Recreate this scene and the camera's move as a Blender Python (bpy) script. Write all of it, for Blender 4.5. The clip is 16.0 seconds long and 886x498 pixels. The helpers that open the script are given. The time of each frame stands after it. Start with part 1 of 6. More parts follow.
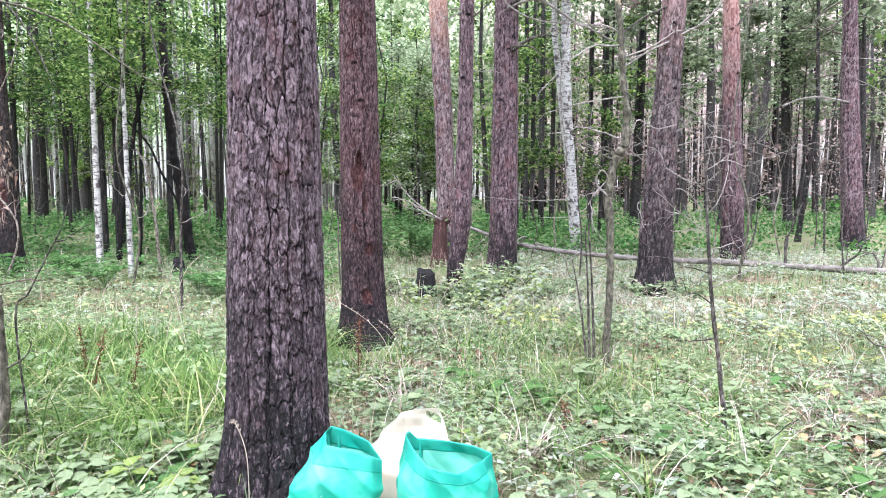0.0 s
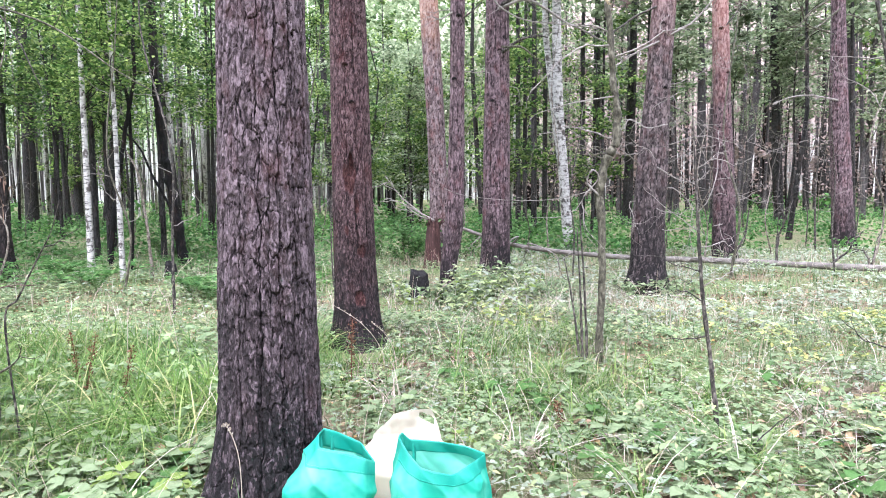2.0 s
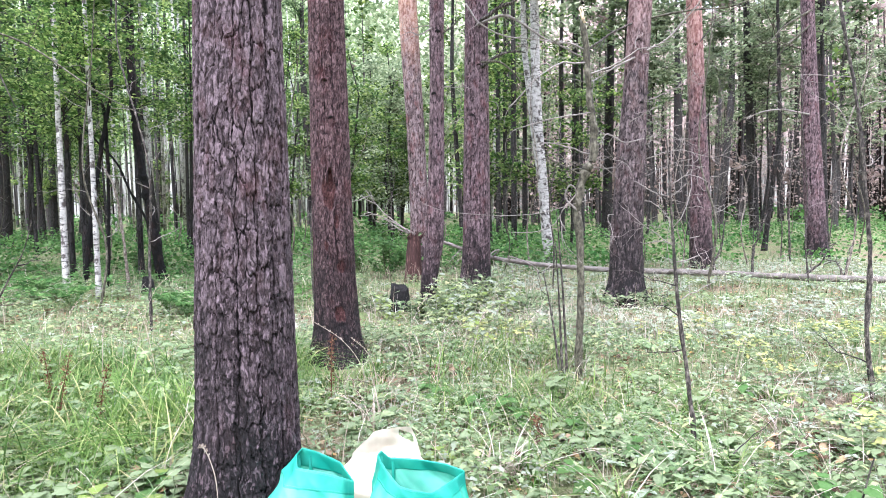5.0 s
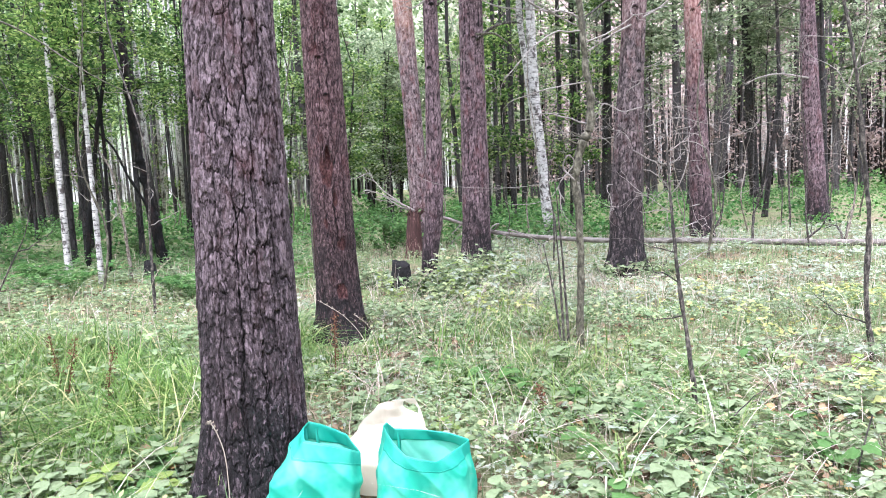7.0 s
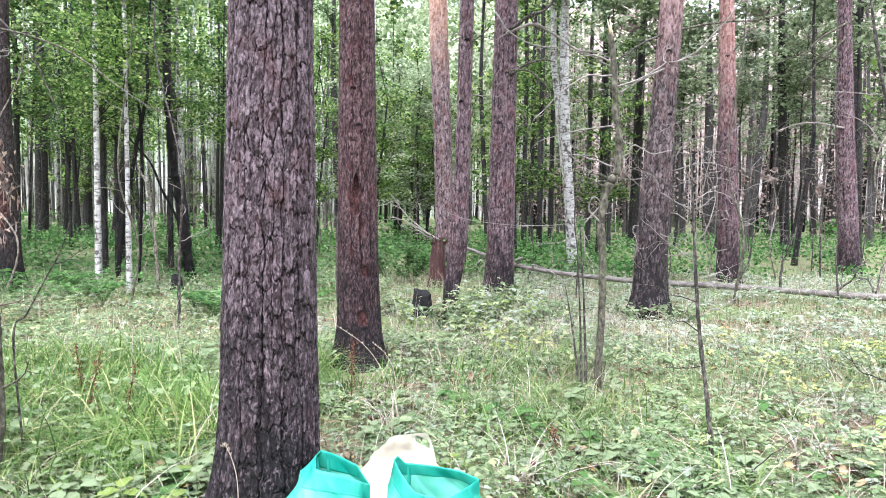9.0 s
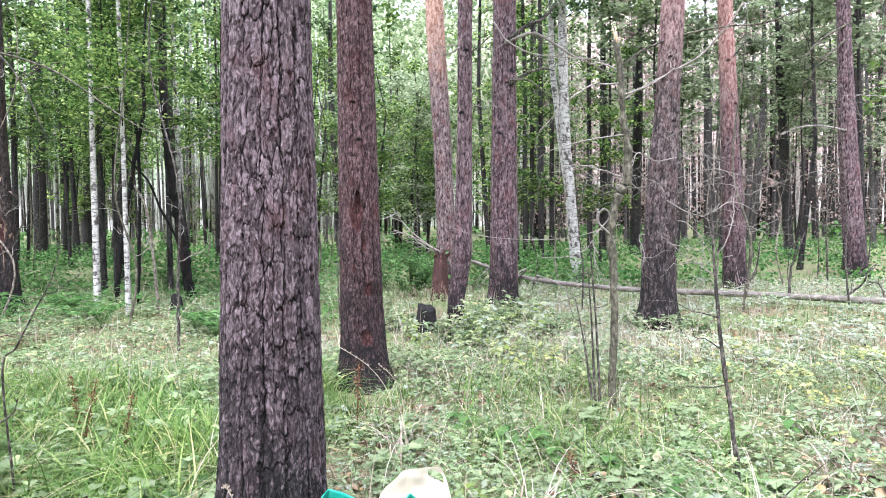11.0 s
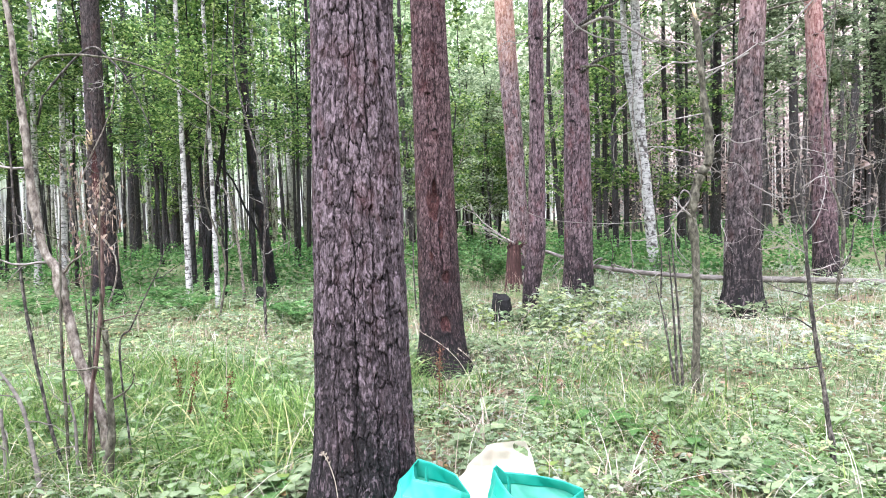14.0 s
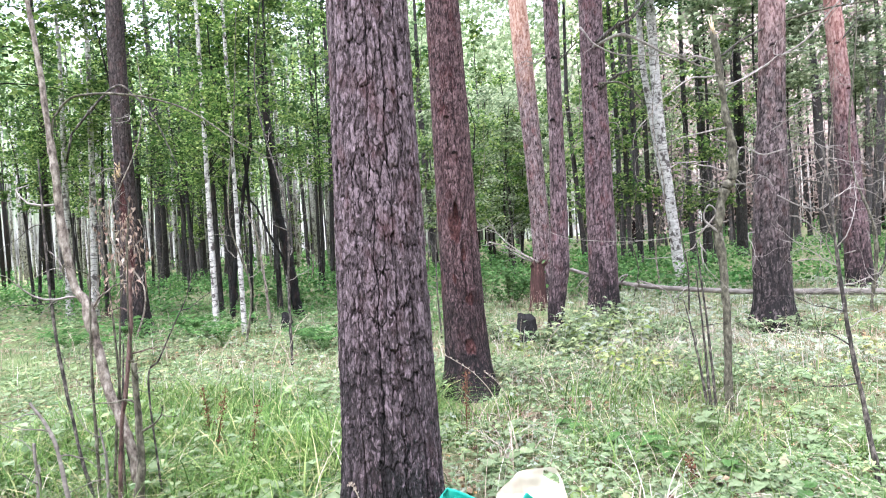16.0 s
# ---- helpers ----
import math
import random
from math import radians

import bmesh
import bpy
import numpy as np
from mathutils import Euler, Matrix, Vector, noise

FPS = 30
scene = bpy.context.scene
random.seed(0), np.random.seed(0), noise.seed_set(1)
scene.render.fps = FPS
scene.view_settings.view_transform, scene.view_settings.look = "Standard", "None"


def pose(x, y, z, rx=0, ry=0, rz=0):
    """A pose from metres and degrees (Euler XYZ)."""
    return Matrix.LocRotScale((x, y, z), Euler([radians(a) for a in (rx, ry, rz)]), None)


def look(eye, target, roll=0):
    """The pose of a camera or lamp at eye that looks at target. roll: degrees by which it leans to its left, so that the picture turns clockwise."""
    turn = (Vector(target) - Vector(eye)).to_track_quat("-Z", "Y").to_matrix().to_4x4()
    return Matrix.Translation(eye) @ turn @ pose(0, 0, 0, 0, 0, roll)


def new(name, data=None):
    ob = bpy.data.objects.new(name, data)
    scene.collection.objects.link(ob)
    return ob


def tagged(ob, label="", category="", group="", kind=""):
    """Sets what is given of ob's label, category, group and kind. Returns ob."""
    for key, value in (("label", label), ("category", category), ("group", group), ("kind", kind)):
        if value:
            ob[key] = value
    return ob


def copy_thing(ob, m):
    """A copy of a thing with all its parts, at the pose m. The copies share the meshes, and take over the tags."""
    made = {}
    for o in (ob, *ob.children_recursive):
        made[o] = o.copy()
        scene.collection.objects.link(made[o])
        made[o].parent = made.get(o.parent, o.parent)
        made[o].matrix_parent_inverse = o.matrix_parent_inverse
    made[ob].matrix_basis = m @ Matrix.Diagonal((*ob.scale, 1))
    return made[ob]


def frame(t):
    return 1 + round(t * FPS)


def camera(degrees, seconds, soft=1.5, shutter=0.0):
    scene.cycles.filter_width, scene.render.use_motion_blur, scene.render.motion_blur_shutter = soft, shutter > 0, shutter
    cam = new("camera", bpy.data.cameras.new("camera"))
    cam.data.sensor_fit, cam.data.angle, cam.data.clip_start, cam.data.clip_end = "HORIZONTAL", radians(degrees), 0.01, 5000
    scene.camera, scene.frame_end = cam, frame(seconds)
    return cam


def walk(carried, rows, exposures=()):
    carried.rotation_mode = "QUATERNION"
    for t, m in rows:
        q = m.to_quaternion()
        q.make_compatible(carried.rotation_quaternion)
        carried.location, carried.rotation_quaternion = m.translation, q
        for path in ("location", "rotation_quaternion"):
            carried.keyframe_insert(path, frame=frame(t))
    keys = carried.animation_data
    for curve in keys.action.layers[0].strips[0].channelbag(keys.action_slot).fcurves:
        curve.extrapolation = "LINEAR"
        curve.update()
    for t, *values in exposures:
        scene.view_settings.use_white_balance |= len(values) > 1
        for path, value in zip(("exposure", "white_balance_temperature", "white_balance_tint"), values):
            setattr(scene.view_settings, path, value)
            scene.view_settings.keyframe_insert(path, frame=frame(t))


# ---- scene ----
cam = camera(70.0, 16.0, soft=1.0, shutter=0.5)
PATH = [
    (0, (0.001, -0.001, 1.449), (0.001, 1.991, 1.268), -0.0),
    (0.5, (0.005, 0.003, 1.446), (0.011, 1.995, 1.264), -0.2),
    (1, (0.008, 0.002, 1.447), (0.019, 1.994, 1.271), -0.3),
    (1.5, (0.012, 0.001, 1.444), (0.032, 1.993, 1.263), -0.3),
    (2, (0.012, -0.003, 1.449), (0.032, 1.989, 1.271), -0.5),
    (2.5, (0.024, -0.005, 1.44), (0.103, 1.984, 1.246), 0.3),
    (3, (0.02, -0.009, 1.459), (0.101, 1.982, 1.293), 0.4),
    (3.5, (0.019, -0.021, 1.467), (0.1, 1.973, 1.336), 0.6),
    (4, (0.02, -0.018, 1.469), (0.085, 1.976, 1.328), 0.0),
    (4.2, (0.024, -0.013, 1.474), (0.094, 1.981, 1.336), -0.3),
    (6.5, (0.028, -0.02, 1.46), (0.103, 1.971, 1.288), -1.5),
    (7, (0.035, -0.028, 1.456), (0.109, 1.959, 1.242), -2.4),
    (7.5, (0.059, -0.06, 1.473), (0.155, 1.926, 1.26), -0.5),
    (8, (0.051, -0.067, 1.472), (0.132, 1.922, 1.279), 1.8),
    (8.5, (0.042, -0.092, 1.496), (0.071, 1.906, 1.403), 2.2),
    (9, (0.043, -0.067, 1.503), (0.044, 1.929, 1.378), 0.7),
    (9.2, (0.046, -0.06, 1.51), (0.055, 1.937, 1.397), -0.2),
    (11.3, (-0.001, 0.128, 1.547), (-0.006, 2.126, 1.454), -0.8),
    (11.5, (0.04, 0.141, 1.533), (0.018, 2.139, 1.441), -1.7),
    (12, (0.12, 0.107, 1.526), (-0.072, 2.096, 1.449), -2.7),
    (12.5, (0.079, 0.069, 1.492), (-0.104, 2.057, 1.381), -2.8),
    (13, (-0.006, 0.053, 1.498), (-0.155, 2.045, 1.411), -3.1),
    (13.5, (-0.032, 0.025, 1.494), (-0.259, 2.009, 1.378), -3.3),
    (14, (-0.049, 0.01, 1.483), (-0.272, 1.995, 1.378), -1.9),
    (14.5, (-0.035, 0.012, 1.489), (-0.249, 1.998, 1.394), -3.0),
    (15, (-0.022, 0.0, 1.488), (-0.287, 1.981, 1.418), -3.7),
    (15.5, (-0.029, -0.003, 1.492), (-0.343, 1.971, 1.418), -3.8),
    (16, (-0.048, 0.022, 1.507), (-0.34, 2.0, 1.468), -3.6),
]
STOPS = 2.12
walk(cam, [(t, look(eye, target, roll)) for t, eye, target, roll in PATH], exposures=[(0, STOPS + 0.03, 5660, 20), (4.2, STOPS + 0.03, 5680, 20), (7, STOPS + 0.03, 5700, 20), (9.2, STOPS + 0.03, 5760, 17), (16, STOPS + 0.1, 5740, 18)])

# ---- light: an overcast day under a thin canopy ----
SUN_ELEVATION, SUN_TURN = radians(64), radians(200)
world = bpy.data.worlds.new("overcast_sky")
scene.world = world
world.use_nodes = True
wn, wl = world.node_tree.nodes, world.node_tree.links
sky = wn.new("ShaderNodeTexSky")
sky.sky_type, sky.sun_disc, sky.sun_elevation, sky.sun_rotation = "NISHITA", False, SUN_ELEVATION, SUN_TURN
sky.dust_density, sky.air_density = 4.0, 1.0
veil = wn.new("ShaderNodeMix")
veil.data_type = "RGBA"
veil.inputs[0].default_value = 0.8
up = wn.new("ShaderNodeTexCoord")
height = wn.new("ShaderNodeSeparateXYZ")
wl.new(up.outputs["Generated"], height.inputs[0])
cloud = wn.new("ShaderNodeValToRGB")  # an overcast sky is brightest overhead
cloud.color_ramp.elements[0].color, cloud.color_ramp.elements[1].color = (0.36, 0.37, 0.385, 1), (1.0, 1.01, 1.04, 1)
wl.new(height.outputs[2], cloud.inputs[0])
glow = wn.new("ShaderNodeVectorMath")
glow.operation = "SCALE"
glow.inputs[3].default_value = 13.0
wl.new(cloud.outputs[0], glow.inputs[0])
wl.new(glow.outputs[0], veil.inputs[7])
wl.new(sky.outputs[0], veil.inputs[6])
wl.new(veil.outputs[2], wn["Background"].inputs[0])
wn["Background"].inputs[1].default_value = 0.12
sun = new("sun", bpy.data.lights.new("sun", "SUN"))
sun.data.energy, sun.data.angle, sun.data.color = 1.8, radians(30), (1.0, 0.97, 0.94)
sun.matrix_world = look((math.sin(SUN_TURN) * 14, math.cos(SUN_TURN) * 14, 30), (0, 0, 0))


# ---- materials ----
def material(name, roughness=0.8, specular=0.3):
    m = bpy.data.materials.new(name)
    m.use_nodes = True
    b = m.node_tree.nodes["Principled BSDF"]
    b.inputs["Roughness"].default_value = roughness
    b.inputs["Specular IOR Level"].default_value = specular
    return m, m.node_tree.nodes, m.node_tree.links, b


def coordinates(n, l, scale=(1, 1, 1)):
    c, mp = n.new("ShaderNodeTexCoord"), n.new("ShaderNodeMapping")
    mp.inputs["Scale"].default_value = scale
    l.new(c.outputs["Object"], mp.inputs[0])
    return mp.outputs[0]


def noise_node(n, l, vec, scale, detail=6.0, rough=0.6):
    t = n.new("ShaderNodeTexNoise")
    t.inputs["Scale"].default_value, t.inputs["Detail"].default_value, t.inputs["Roughness"].default_value = scale, detail, rough
    l.new(vec, t.inputs["Vector"])
    return t.outputs["Fac"]


def ramp(n, l, fac, stops):
    r = n.new("ShaderNodeValToRGB")
    while len(r.color_ramp.elements) < len(stops):
        r.color_ramp.elements.new(0.5)
    for e, (p, c) in zip(r.color_ramp.elements, stops):
        e.position, e.color = p, (*c, 1)
    l.new(fac, r.inputs[0])
    return r.outputs[0]


def mixed(n, l, fac, a, b, kind="MIX"):
    x = n.new("ShaderNodeMix")
    x.data_type, x.blend_type = "RGBA", kind
    for socket, v in ((x.inputs[0], fac), (x.inputs[6], a), (x.inputs[7], b)):
        if isinstance(v, (int, float)):
            socket.default_value = v
        elif isinstance(v, tuple):
            socket.default_value = (*v, 1)
        else:
            l.new(v, socket)
    return x.outputs[2]


def arithmetic(n, l, op, a, b=0.0, clamp=False):
    x = n.new("ShaderNodeMath")
    x.operation, x.use_clamp = op, clamp
    for socket, v in zip(x.inputs, (a, b)):
        if isinstance(v, (int, float)):
            socket.default_value = v
        else:
            l.new(v, socket)
    return x.outputs[0]


def relief(n, l, b, height, strength, distance):
    x = n.new("ShaderNodeBump")
    x.inputs["Strength"].default_value, x.inputs["Distance"].default_value = strength, distance
    l.new(height, x.inputs["Height"])
    l.new(x.outputs[0], b.inputs["Normal"])


def mixed_tone(a, b, k):
    return tuple(p + (q - p) * k for p, q in zip(a, b))


def bark(name, dark, mid, pale, orange_from=None, scorch=None, grain=38.0, torn=False, plates=16.0, seam=0.6, bump=0.022, skin=((0.2, 0.1, 0.07), (0.4, 0.215, 0.16), (0.58, 0.4, 0.33))):
    """Flaky bark. orange_from: the height at which the thin orange bark begins; scorch: the height to which an old ground fire blackened it;
    torn: it has wounds where the red inner bark shows."""
    m, n, l, b = material(name, 0.88, 0.2)
    v = coordinates(n, l, (1, 1, 0.5))
    fine = noise_node(n, l, v, grain, 8, 0.7)
    patch = noise_node(n, l, v, 7.0, 4, 0.6)
    speck = noise_node(n, l, coordinates(n, l, (1, 1, 0.4)), grain * 2.2, 4, 0.7)
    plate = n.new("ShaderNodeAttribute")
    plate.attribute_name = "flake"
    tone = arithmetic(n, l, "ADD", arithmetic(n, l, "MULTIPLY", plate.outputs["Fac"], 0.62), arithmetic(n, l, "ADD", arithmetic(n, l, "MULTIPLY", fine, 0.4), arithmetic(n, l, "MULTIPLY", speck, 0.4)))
    bend = n.new("ShaderNodeVectorMath")
    bend.operation = "MULTIPLY_ADD"
    bend.inputs[1].default_value = (0.035, 0.035, 0.06)
    wave = n.new("ShaderNodeTexNoise")
    wave.inputs["Scale"].default_value, wave.inputs["Detail"].default_value = 14.0, 5.0
    place = coordinates(n, l)
    l.new(place, wave.inputs["Vector"])
    l.new(wave.outputs["Color"], bend.inputs[0])
    l.new(place, bend.inputs[2])
    tall = n.new("ShaderNodeMapping")
    tall.inputs["Scale"].default_value = (1, 1, 0.33)
    l.new(bend.outputs[0], tall.inputs[0])
    chips = n.new("ShaderNodeTexVoronoi")
    chips.inputs["Scale"].default_value = plates * 2.8
    l.new(tall.outputs[0], chips.inputs["Vector"])
    chip = n.new("ShaderNodeSeparateColor")
    l.new(chips.outputs["Color"], chip.inputs[0])
    tone = arithmetic(n, l, "ADD", tone, arithmetic(n, l, "MULTIPLY", arithmetic(n, l, "SUBTRACT", chip.outputs[0], 0.5), 0.27))
    colour = ramp(n, l, tone, [(0.52, dark), (0.67, mid), (0.82, mixed_tone(mid, pale, 0.4)), (0.97, pale)])
    colour = mixed(n, l, ramp(n, l, patch, [(0.52, (0, 0, 0)), (0.72, (0.6, 0.6, 0.6))]), colour, (mid[0] * 2.0, mid[1] * 1.15, mid[2] * 1.05))
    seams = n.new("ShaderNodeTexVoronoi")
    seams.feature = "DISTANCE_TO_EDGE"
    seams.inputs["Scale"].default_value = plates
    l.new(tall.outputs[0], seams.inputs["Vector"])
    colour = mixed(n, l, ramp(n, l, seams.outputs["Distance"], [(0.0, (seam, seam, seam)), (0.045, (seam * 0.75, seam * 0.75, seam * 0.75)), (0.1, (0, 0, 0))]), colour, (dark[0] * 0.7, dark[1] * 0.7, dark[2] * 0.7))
    c = n.new("ShaderNodeTexCoord")
    z = n.new("ShaderNodeSeparateXYZ")
    l.new(c.outputs["Object"], z.inputs[0])
    ragged = noise_node(n, l, coordinates(n, l, (1, 1, 0.5)), 4.5, 6, 0.65)
    if orange_from is not None:
        up = arithmetic(n, l, "ADD", arithmetic(n, l, "MULTIPLY", arithmetic(n, l, "SUBTRACT", z.outputs[2], orange_from), 0.55), arithmetic(n, l, "MULTIPLY", arithmetic(n, l, "SUBTRACT", ragged, 0.5), 2.2), clamp=True)
        skin = ramp(n, l, arithmetic(n, l, "ADD", arithmetic(n, l, "MULTIPLY", fine, 0.5), arithmetic(n, l, "ADD", arithmetic(n, l, "MULTIPLY", chip.outputs[0], 0.25), arithmetic(n, l, "MULTIPLY", plate.outputs["Fac"], 0.3))), [(0.34, skin[0]), (0.5, skin[1]), (0.66, skin[2])])
        colour = mixed(n, l, up, colour, skin)
    if scorch is not None:
        keep = arithmetic(n, l, "SUBTRACT", 1.0, arithmetic(n, l, "MULTIPLY", arithmetic(n, l, "SUBTRACT", tone, 0.84, clamp=True), 3.0), clamp=True)
        low = arithmetic(n, l, "SUBTRACT", 1.15, arithmetic(n, l, "DIVIDE", z.outputs[2], scorch))
        black = arithmetic(n, l, "ADD", low, arithmetic(n, l, "MULTIPLY", arithmetic(n, l, "SUBTRACT", ragged, 0.5), 1.9), clamp=True)
        colour = mixed(n, l, arithmetic(n, l, "MULTIPLY", arithmetic(n, l, "MULTIPLY", black, 0.95), keep), colour, (0.012, 0.011, 0.011))
    if torn:
        bare = n.new("ShaderNodeAttribute")
        bare.attribute_name = "bare"
        colour = mixed(n, l, bare.outputs["Fac"], colour, ramp(n, l, fine, [(0.36, (0.016, 0.0065, 0.0065)), (0.52, (0.055, 0.0215, 0.02)), (0.66, (0.125, 0.062, 0.056))]))
    l.new(colour, b.inputs["Base Color"])
    relief(n, l, b, arithmetic(n, l, "ADD", arithmetic(n, l, "MULTIPLY", arithmetic(n, l, "MINIMUM", seams.outputs["Distance"], 0.2), 2.0), arithmetic(n, l, "ADD", arithmetic(n, l, "ADD", fine, arithmetic(n, l, "MULTIPLY", chip.outputs[1], 0.5)), arithmetic(n, l, "MULTIPLY", speck, 0.5))), 1.0, bump)
    return m


def birch_bark(name):
    m, n, l, b = material(name, 0.65, 0.3)
    v = coordinates(n, l, (7, 7, 30))
    marks = noise_node(n, l, v, 1.0, 5, 0.7)
    big = noise_node(n, l, coordinates(n, l, (7, 7, 5.5)), 1.0, 4, 0.6)
    white = ramp(n, l, noise_node(n, l, coordinates(n, l), 14, 5), [(0.3, (0.27, 0.26, 0.24)), (0.7, (0.56, 0.54, 0.505))])
    colour = mixed(n, l, ramp(n, l, marks, [(0.53, (0, 0, 0)), (0.62, (1, 1, 1))]), white, (0.05, 0.045, 0.04))
    colour = mixed(n, l, ramp(n, l, big, [(0.53, (0, 0, 0)), (0.6, (1, 1, 1))]), colour, (0.07, 0.06, 0.055))
    l.new(colour, b.inputs["Base Color"])
    relief(n, l, b, marks, 0.4, 0.01)
    return m


def leaf(name, colours, through_light=0.35, roughness=0.5, vivid=0.64):
    """Leaves: a colour of its own for every leaf, light shining through."""
    m, n, l, b = material(name, roughness + 0.18, 0.13)
    g = n.new("ShaderNodeNewGeometry")
    colour = ramp(n, l, g.outputs["Random Per Island"], colours)
    v = coordinates(n, l)
    patch = noise_node(n, l, v, 0.7, 3)
    hsv = n.new("ShaderNodeHueSaturation")
    l.new(colour, hsv.inputs["Color"])
    mottle = noise_node(n, l, v, 55.0, 3, 0.6)
    l.new(arithmetic(n, l, "ADD", arithmetic(n, l, "MULTIPLY", patch, 0.9), arithmetic(n, l, "ADD", arithmetic(n, l, "MULTIPLY", mottle, 0.7), 0.2)), hsv.inputs["Value"])
    drift = noise_node(n, l, v, 1.3, 4, 0.6)
    l.new(arithmetic(n, l, "ADD", arithmetic(n, l, "MULTIPLY", drift, 0.08), 0.458), hsv.inputs["Hue"])
    l.new(arithmetic(n, l, "ADD", arithmetic(n, l, "MULTIPLY", noise_node(n, l, v, 0.9, 3), 0.5), vivid), hsv.inputs["Saturation"])
    l.new(hsv.outputs[0], b.inputs["Base Color"])
    tr, mix = n.new("ShaderNodeBsdfTranslucent"), n.new("ShaderNodeMixShader")
    l.new(hsv.outputs[0], tr.inputs[0])
    mix.inputs[0].default_value = through_light
    out = n["Material Output"]
    l.new(b.outputs[0], mix.inputs[1])
    l.new(tr.outputs[0], mix.inputs[2])
    l.new(mix.outputs[0], out.inputs[0])
    return m


def plain(name, stops, scale=20.0, roughness=0.8, bump=0.3, distance=0.01, stretch=(1, 1, 1)):
    m, n, l, b = material(name, roughness, 0.3)
    f = noise_node(n, l, coordinates(n, l, stretch), scale, 7, 0.65)
    l.new(ramp(n, l, f, stops), b.inputs["Base Color"])
    relief(n, l, b, f, bump, distance)
    return m


def cloth(name, colour, inner, through_light):
    """Thin non-woven bag cloth with a fine embossed grid, lit through."""
    m, n, l, b = material(name, 0.42, 0.5)
    v = coordinates(n, l)
    vor = n.new("ShaderNodeTexVoronoi")
    vor.inputs["Scale"].default_value = 420
    l.new(v, vor.inputs["Vector"])
    crease = noise_node(n, l, v, 9, 4, 0.55)
    tone = mixed(n, l, ramp(n, l, noise_node(n, l, v, 6, 3, 0.5), [(0.4, (0, 0, 0)), (0.62, (1, 1, 1))]), colour, inner)
    l.new(tone, b.inputs["Base Color"])
    bump = arithmetic(n, l, "ADD", arithmetic(n, l, "MULTIPLY", vor.outputs[0], 0.05), crease)
    relief(n, l, b, bump, 0.3, 0.012)
    tr, mix = n.new("ShaderNodeBsdfTranslucent"), n.new("ShaderNodeMixShader")
    l.new(tone, tr.inputs[0])
    mix.inputs[0].default_value = through_light
    l.new(b.outputs[0], mix.inputs[1])
    l.new(tr.outputs[0], mix.inputs[2])
    l.new(mix.outputs[0], n["Material Output"].inputs[0])
    return m


PINE_D, PINE_M, PINE_P = (0.008, 0.0062, 0.0066), (0.044, 0.0295, 0.0325), (0.225, 0.17, 0.187)
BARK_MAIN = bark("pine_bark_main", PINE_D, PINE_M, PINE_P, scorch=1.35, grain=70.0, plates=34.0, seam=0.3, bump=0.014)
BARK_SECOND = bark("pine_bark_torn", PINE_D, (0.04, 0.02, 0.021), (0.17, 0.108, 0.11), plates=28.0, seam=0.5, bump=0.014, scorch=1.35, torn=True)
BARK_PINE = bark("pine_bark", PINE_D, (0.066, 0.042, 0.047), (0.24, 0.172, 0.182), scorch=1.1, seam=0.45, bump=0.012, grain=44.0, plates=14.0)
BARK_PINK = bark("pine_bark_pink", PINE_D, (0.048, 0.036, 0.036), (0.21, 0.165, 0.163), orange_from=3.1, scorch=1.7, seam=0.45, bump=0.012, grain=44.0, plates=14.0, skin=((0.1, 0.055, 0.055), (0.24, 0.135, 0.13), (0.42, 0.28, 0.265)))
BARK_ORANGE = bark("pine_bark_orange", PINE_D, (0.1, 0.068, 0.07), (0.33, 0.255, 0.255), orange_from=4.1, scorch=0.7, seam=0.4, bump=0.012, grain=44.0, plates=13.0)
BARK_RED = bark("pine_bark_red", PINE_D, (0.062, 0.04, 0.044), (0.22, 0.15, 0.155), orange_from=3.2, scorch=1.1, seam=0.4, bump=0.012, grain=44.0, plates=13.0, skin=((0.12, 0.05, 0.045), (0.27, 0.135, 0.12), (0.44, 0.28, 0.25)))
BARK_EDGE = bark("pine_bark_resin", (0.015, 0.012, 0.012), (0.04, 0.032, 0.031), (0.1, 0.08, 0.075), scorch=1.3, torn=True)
BARK_DARK = bark("dark_bark", (0.008, 0.0078, 0.0075), (0.025, 0.0235, 0.022), (0.065, 0.06, 0.056), grain=22)
# paler than the dark bark: aerial haze over far trunks is put into the colour
BARK_FAR_HAZED = bark("far_bark_hazed", (0.02, 0.019, 0.018), (0.055, 0.051, 0.048), (0.12, 0.11, 0.105), grain=18)
BARK_GREY = plain("grey_sapling_bark", [(0.36, (0.04, 0.032, 0.025)), (0.46, (0.125, 0.1, 0.08)), (0.56, (0.22, 0.19, 0.155)), (0.68, (0.36, 0.325, 0.275))], 34, 0.8, 0.9, 0.012, (1, 1, 0.5))
BARK_OLIVE = plain("olive_sapling_bark", [(0.36, (0.024, 0.021, 0.014)), (0.47, (0.064, 0.058, 0.04)), (0.57, (0.115, 0.106, 0.076)), (0.7, (0.21, 0.195, 0.145))], 36, 0.8, 0.9, 0.012, (1, 1, 0.5))
BARK_RUSSET = plain("russet_sapling_bark", [(0.36, (0.03, 0.016, 0.013)), (0.5, (0.085, 0.05, 0.042)), (0.66, (0.17, 0.11, 0.095))], 40, 0.75, 0.8, 0.01, (1, 1, 0.4))
BARK_BLACK = plain("black_sapling_bark", [(0.36, (0.012, 0.011, 0.01)), (0.5, (0.045, 0.038, 0.033)), (0.62, (0.15, 0.13, 0.11)), (0.74, (0.28, 0.25, 0.21))], 44, 0.8, 0.9, 0.01, (1, 1, 0.5))
BIRCH = birch_bark("birch_bark")
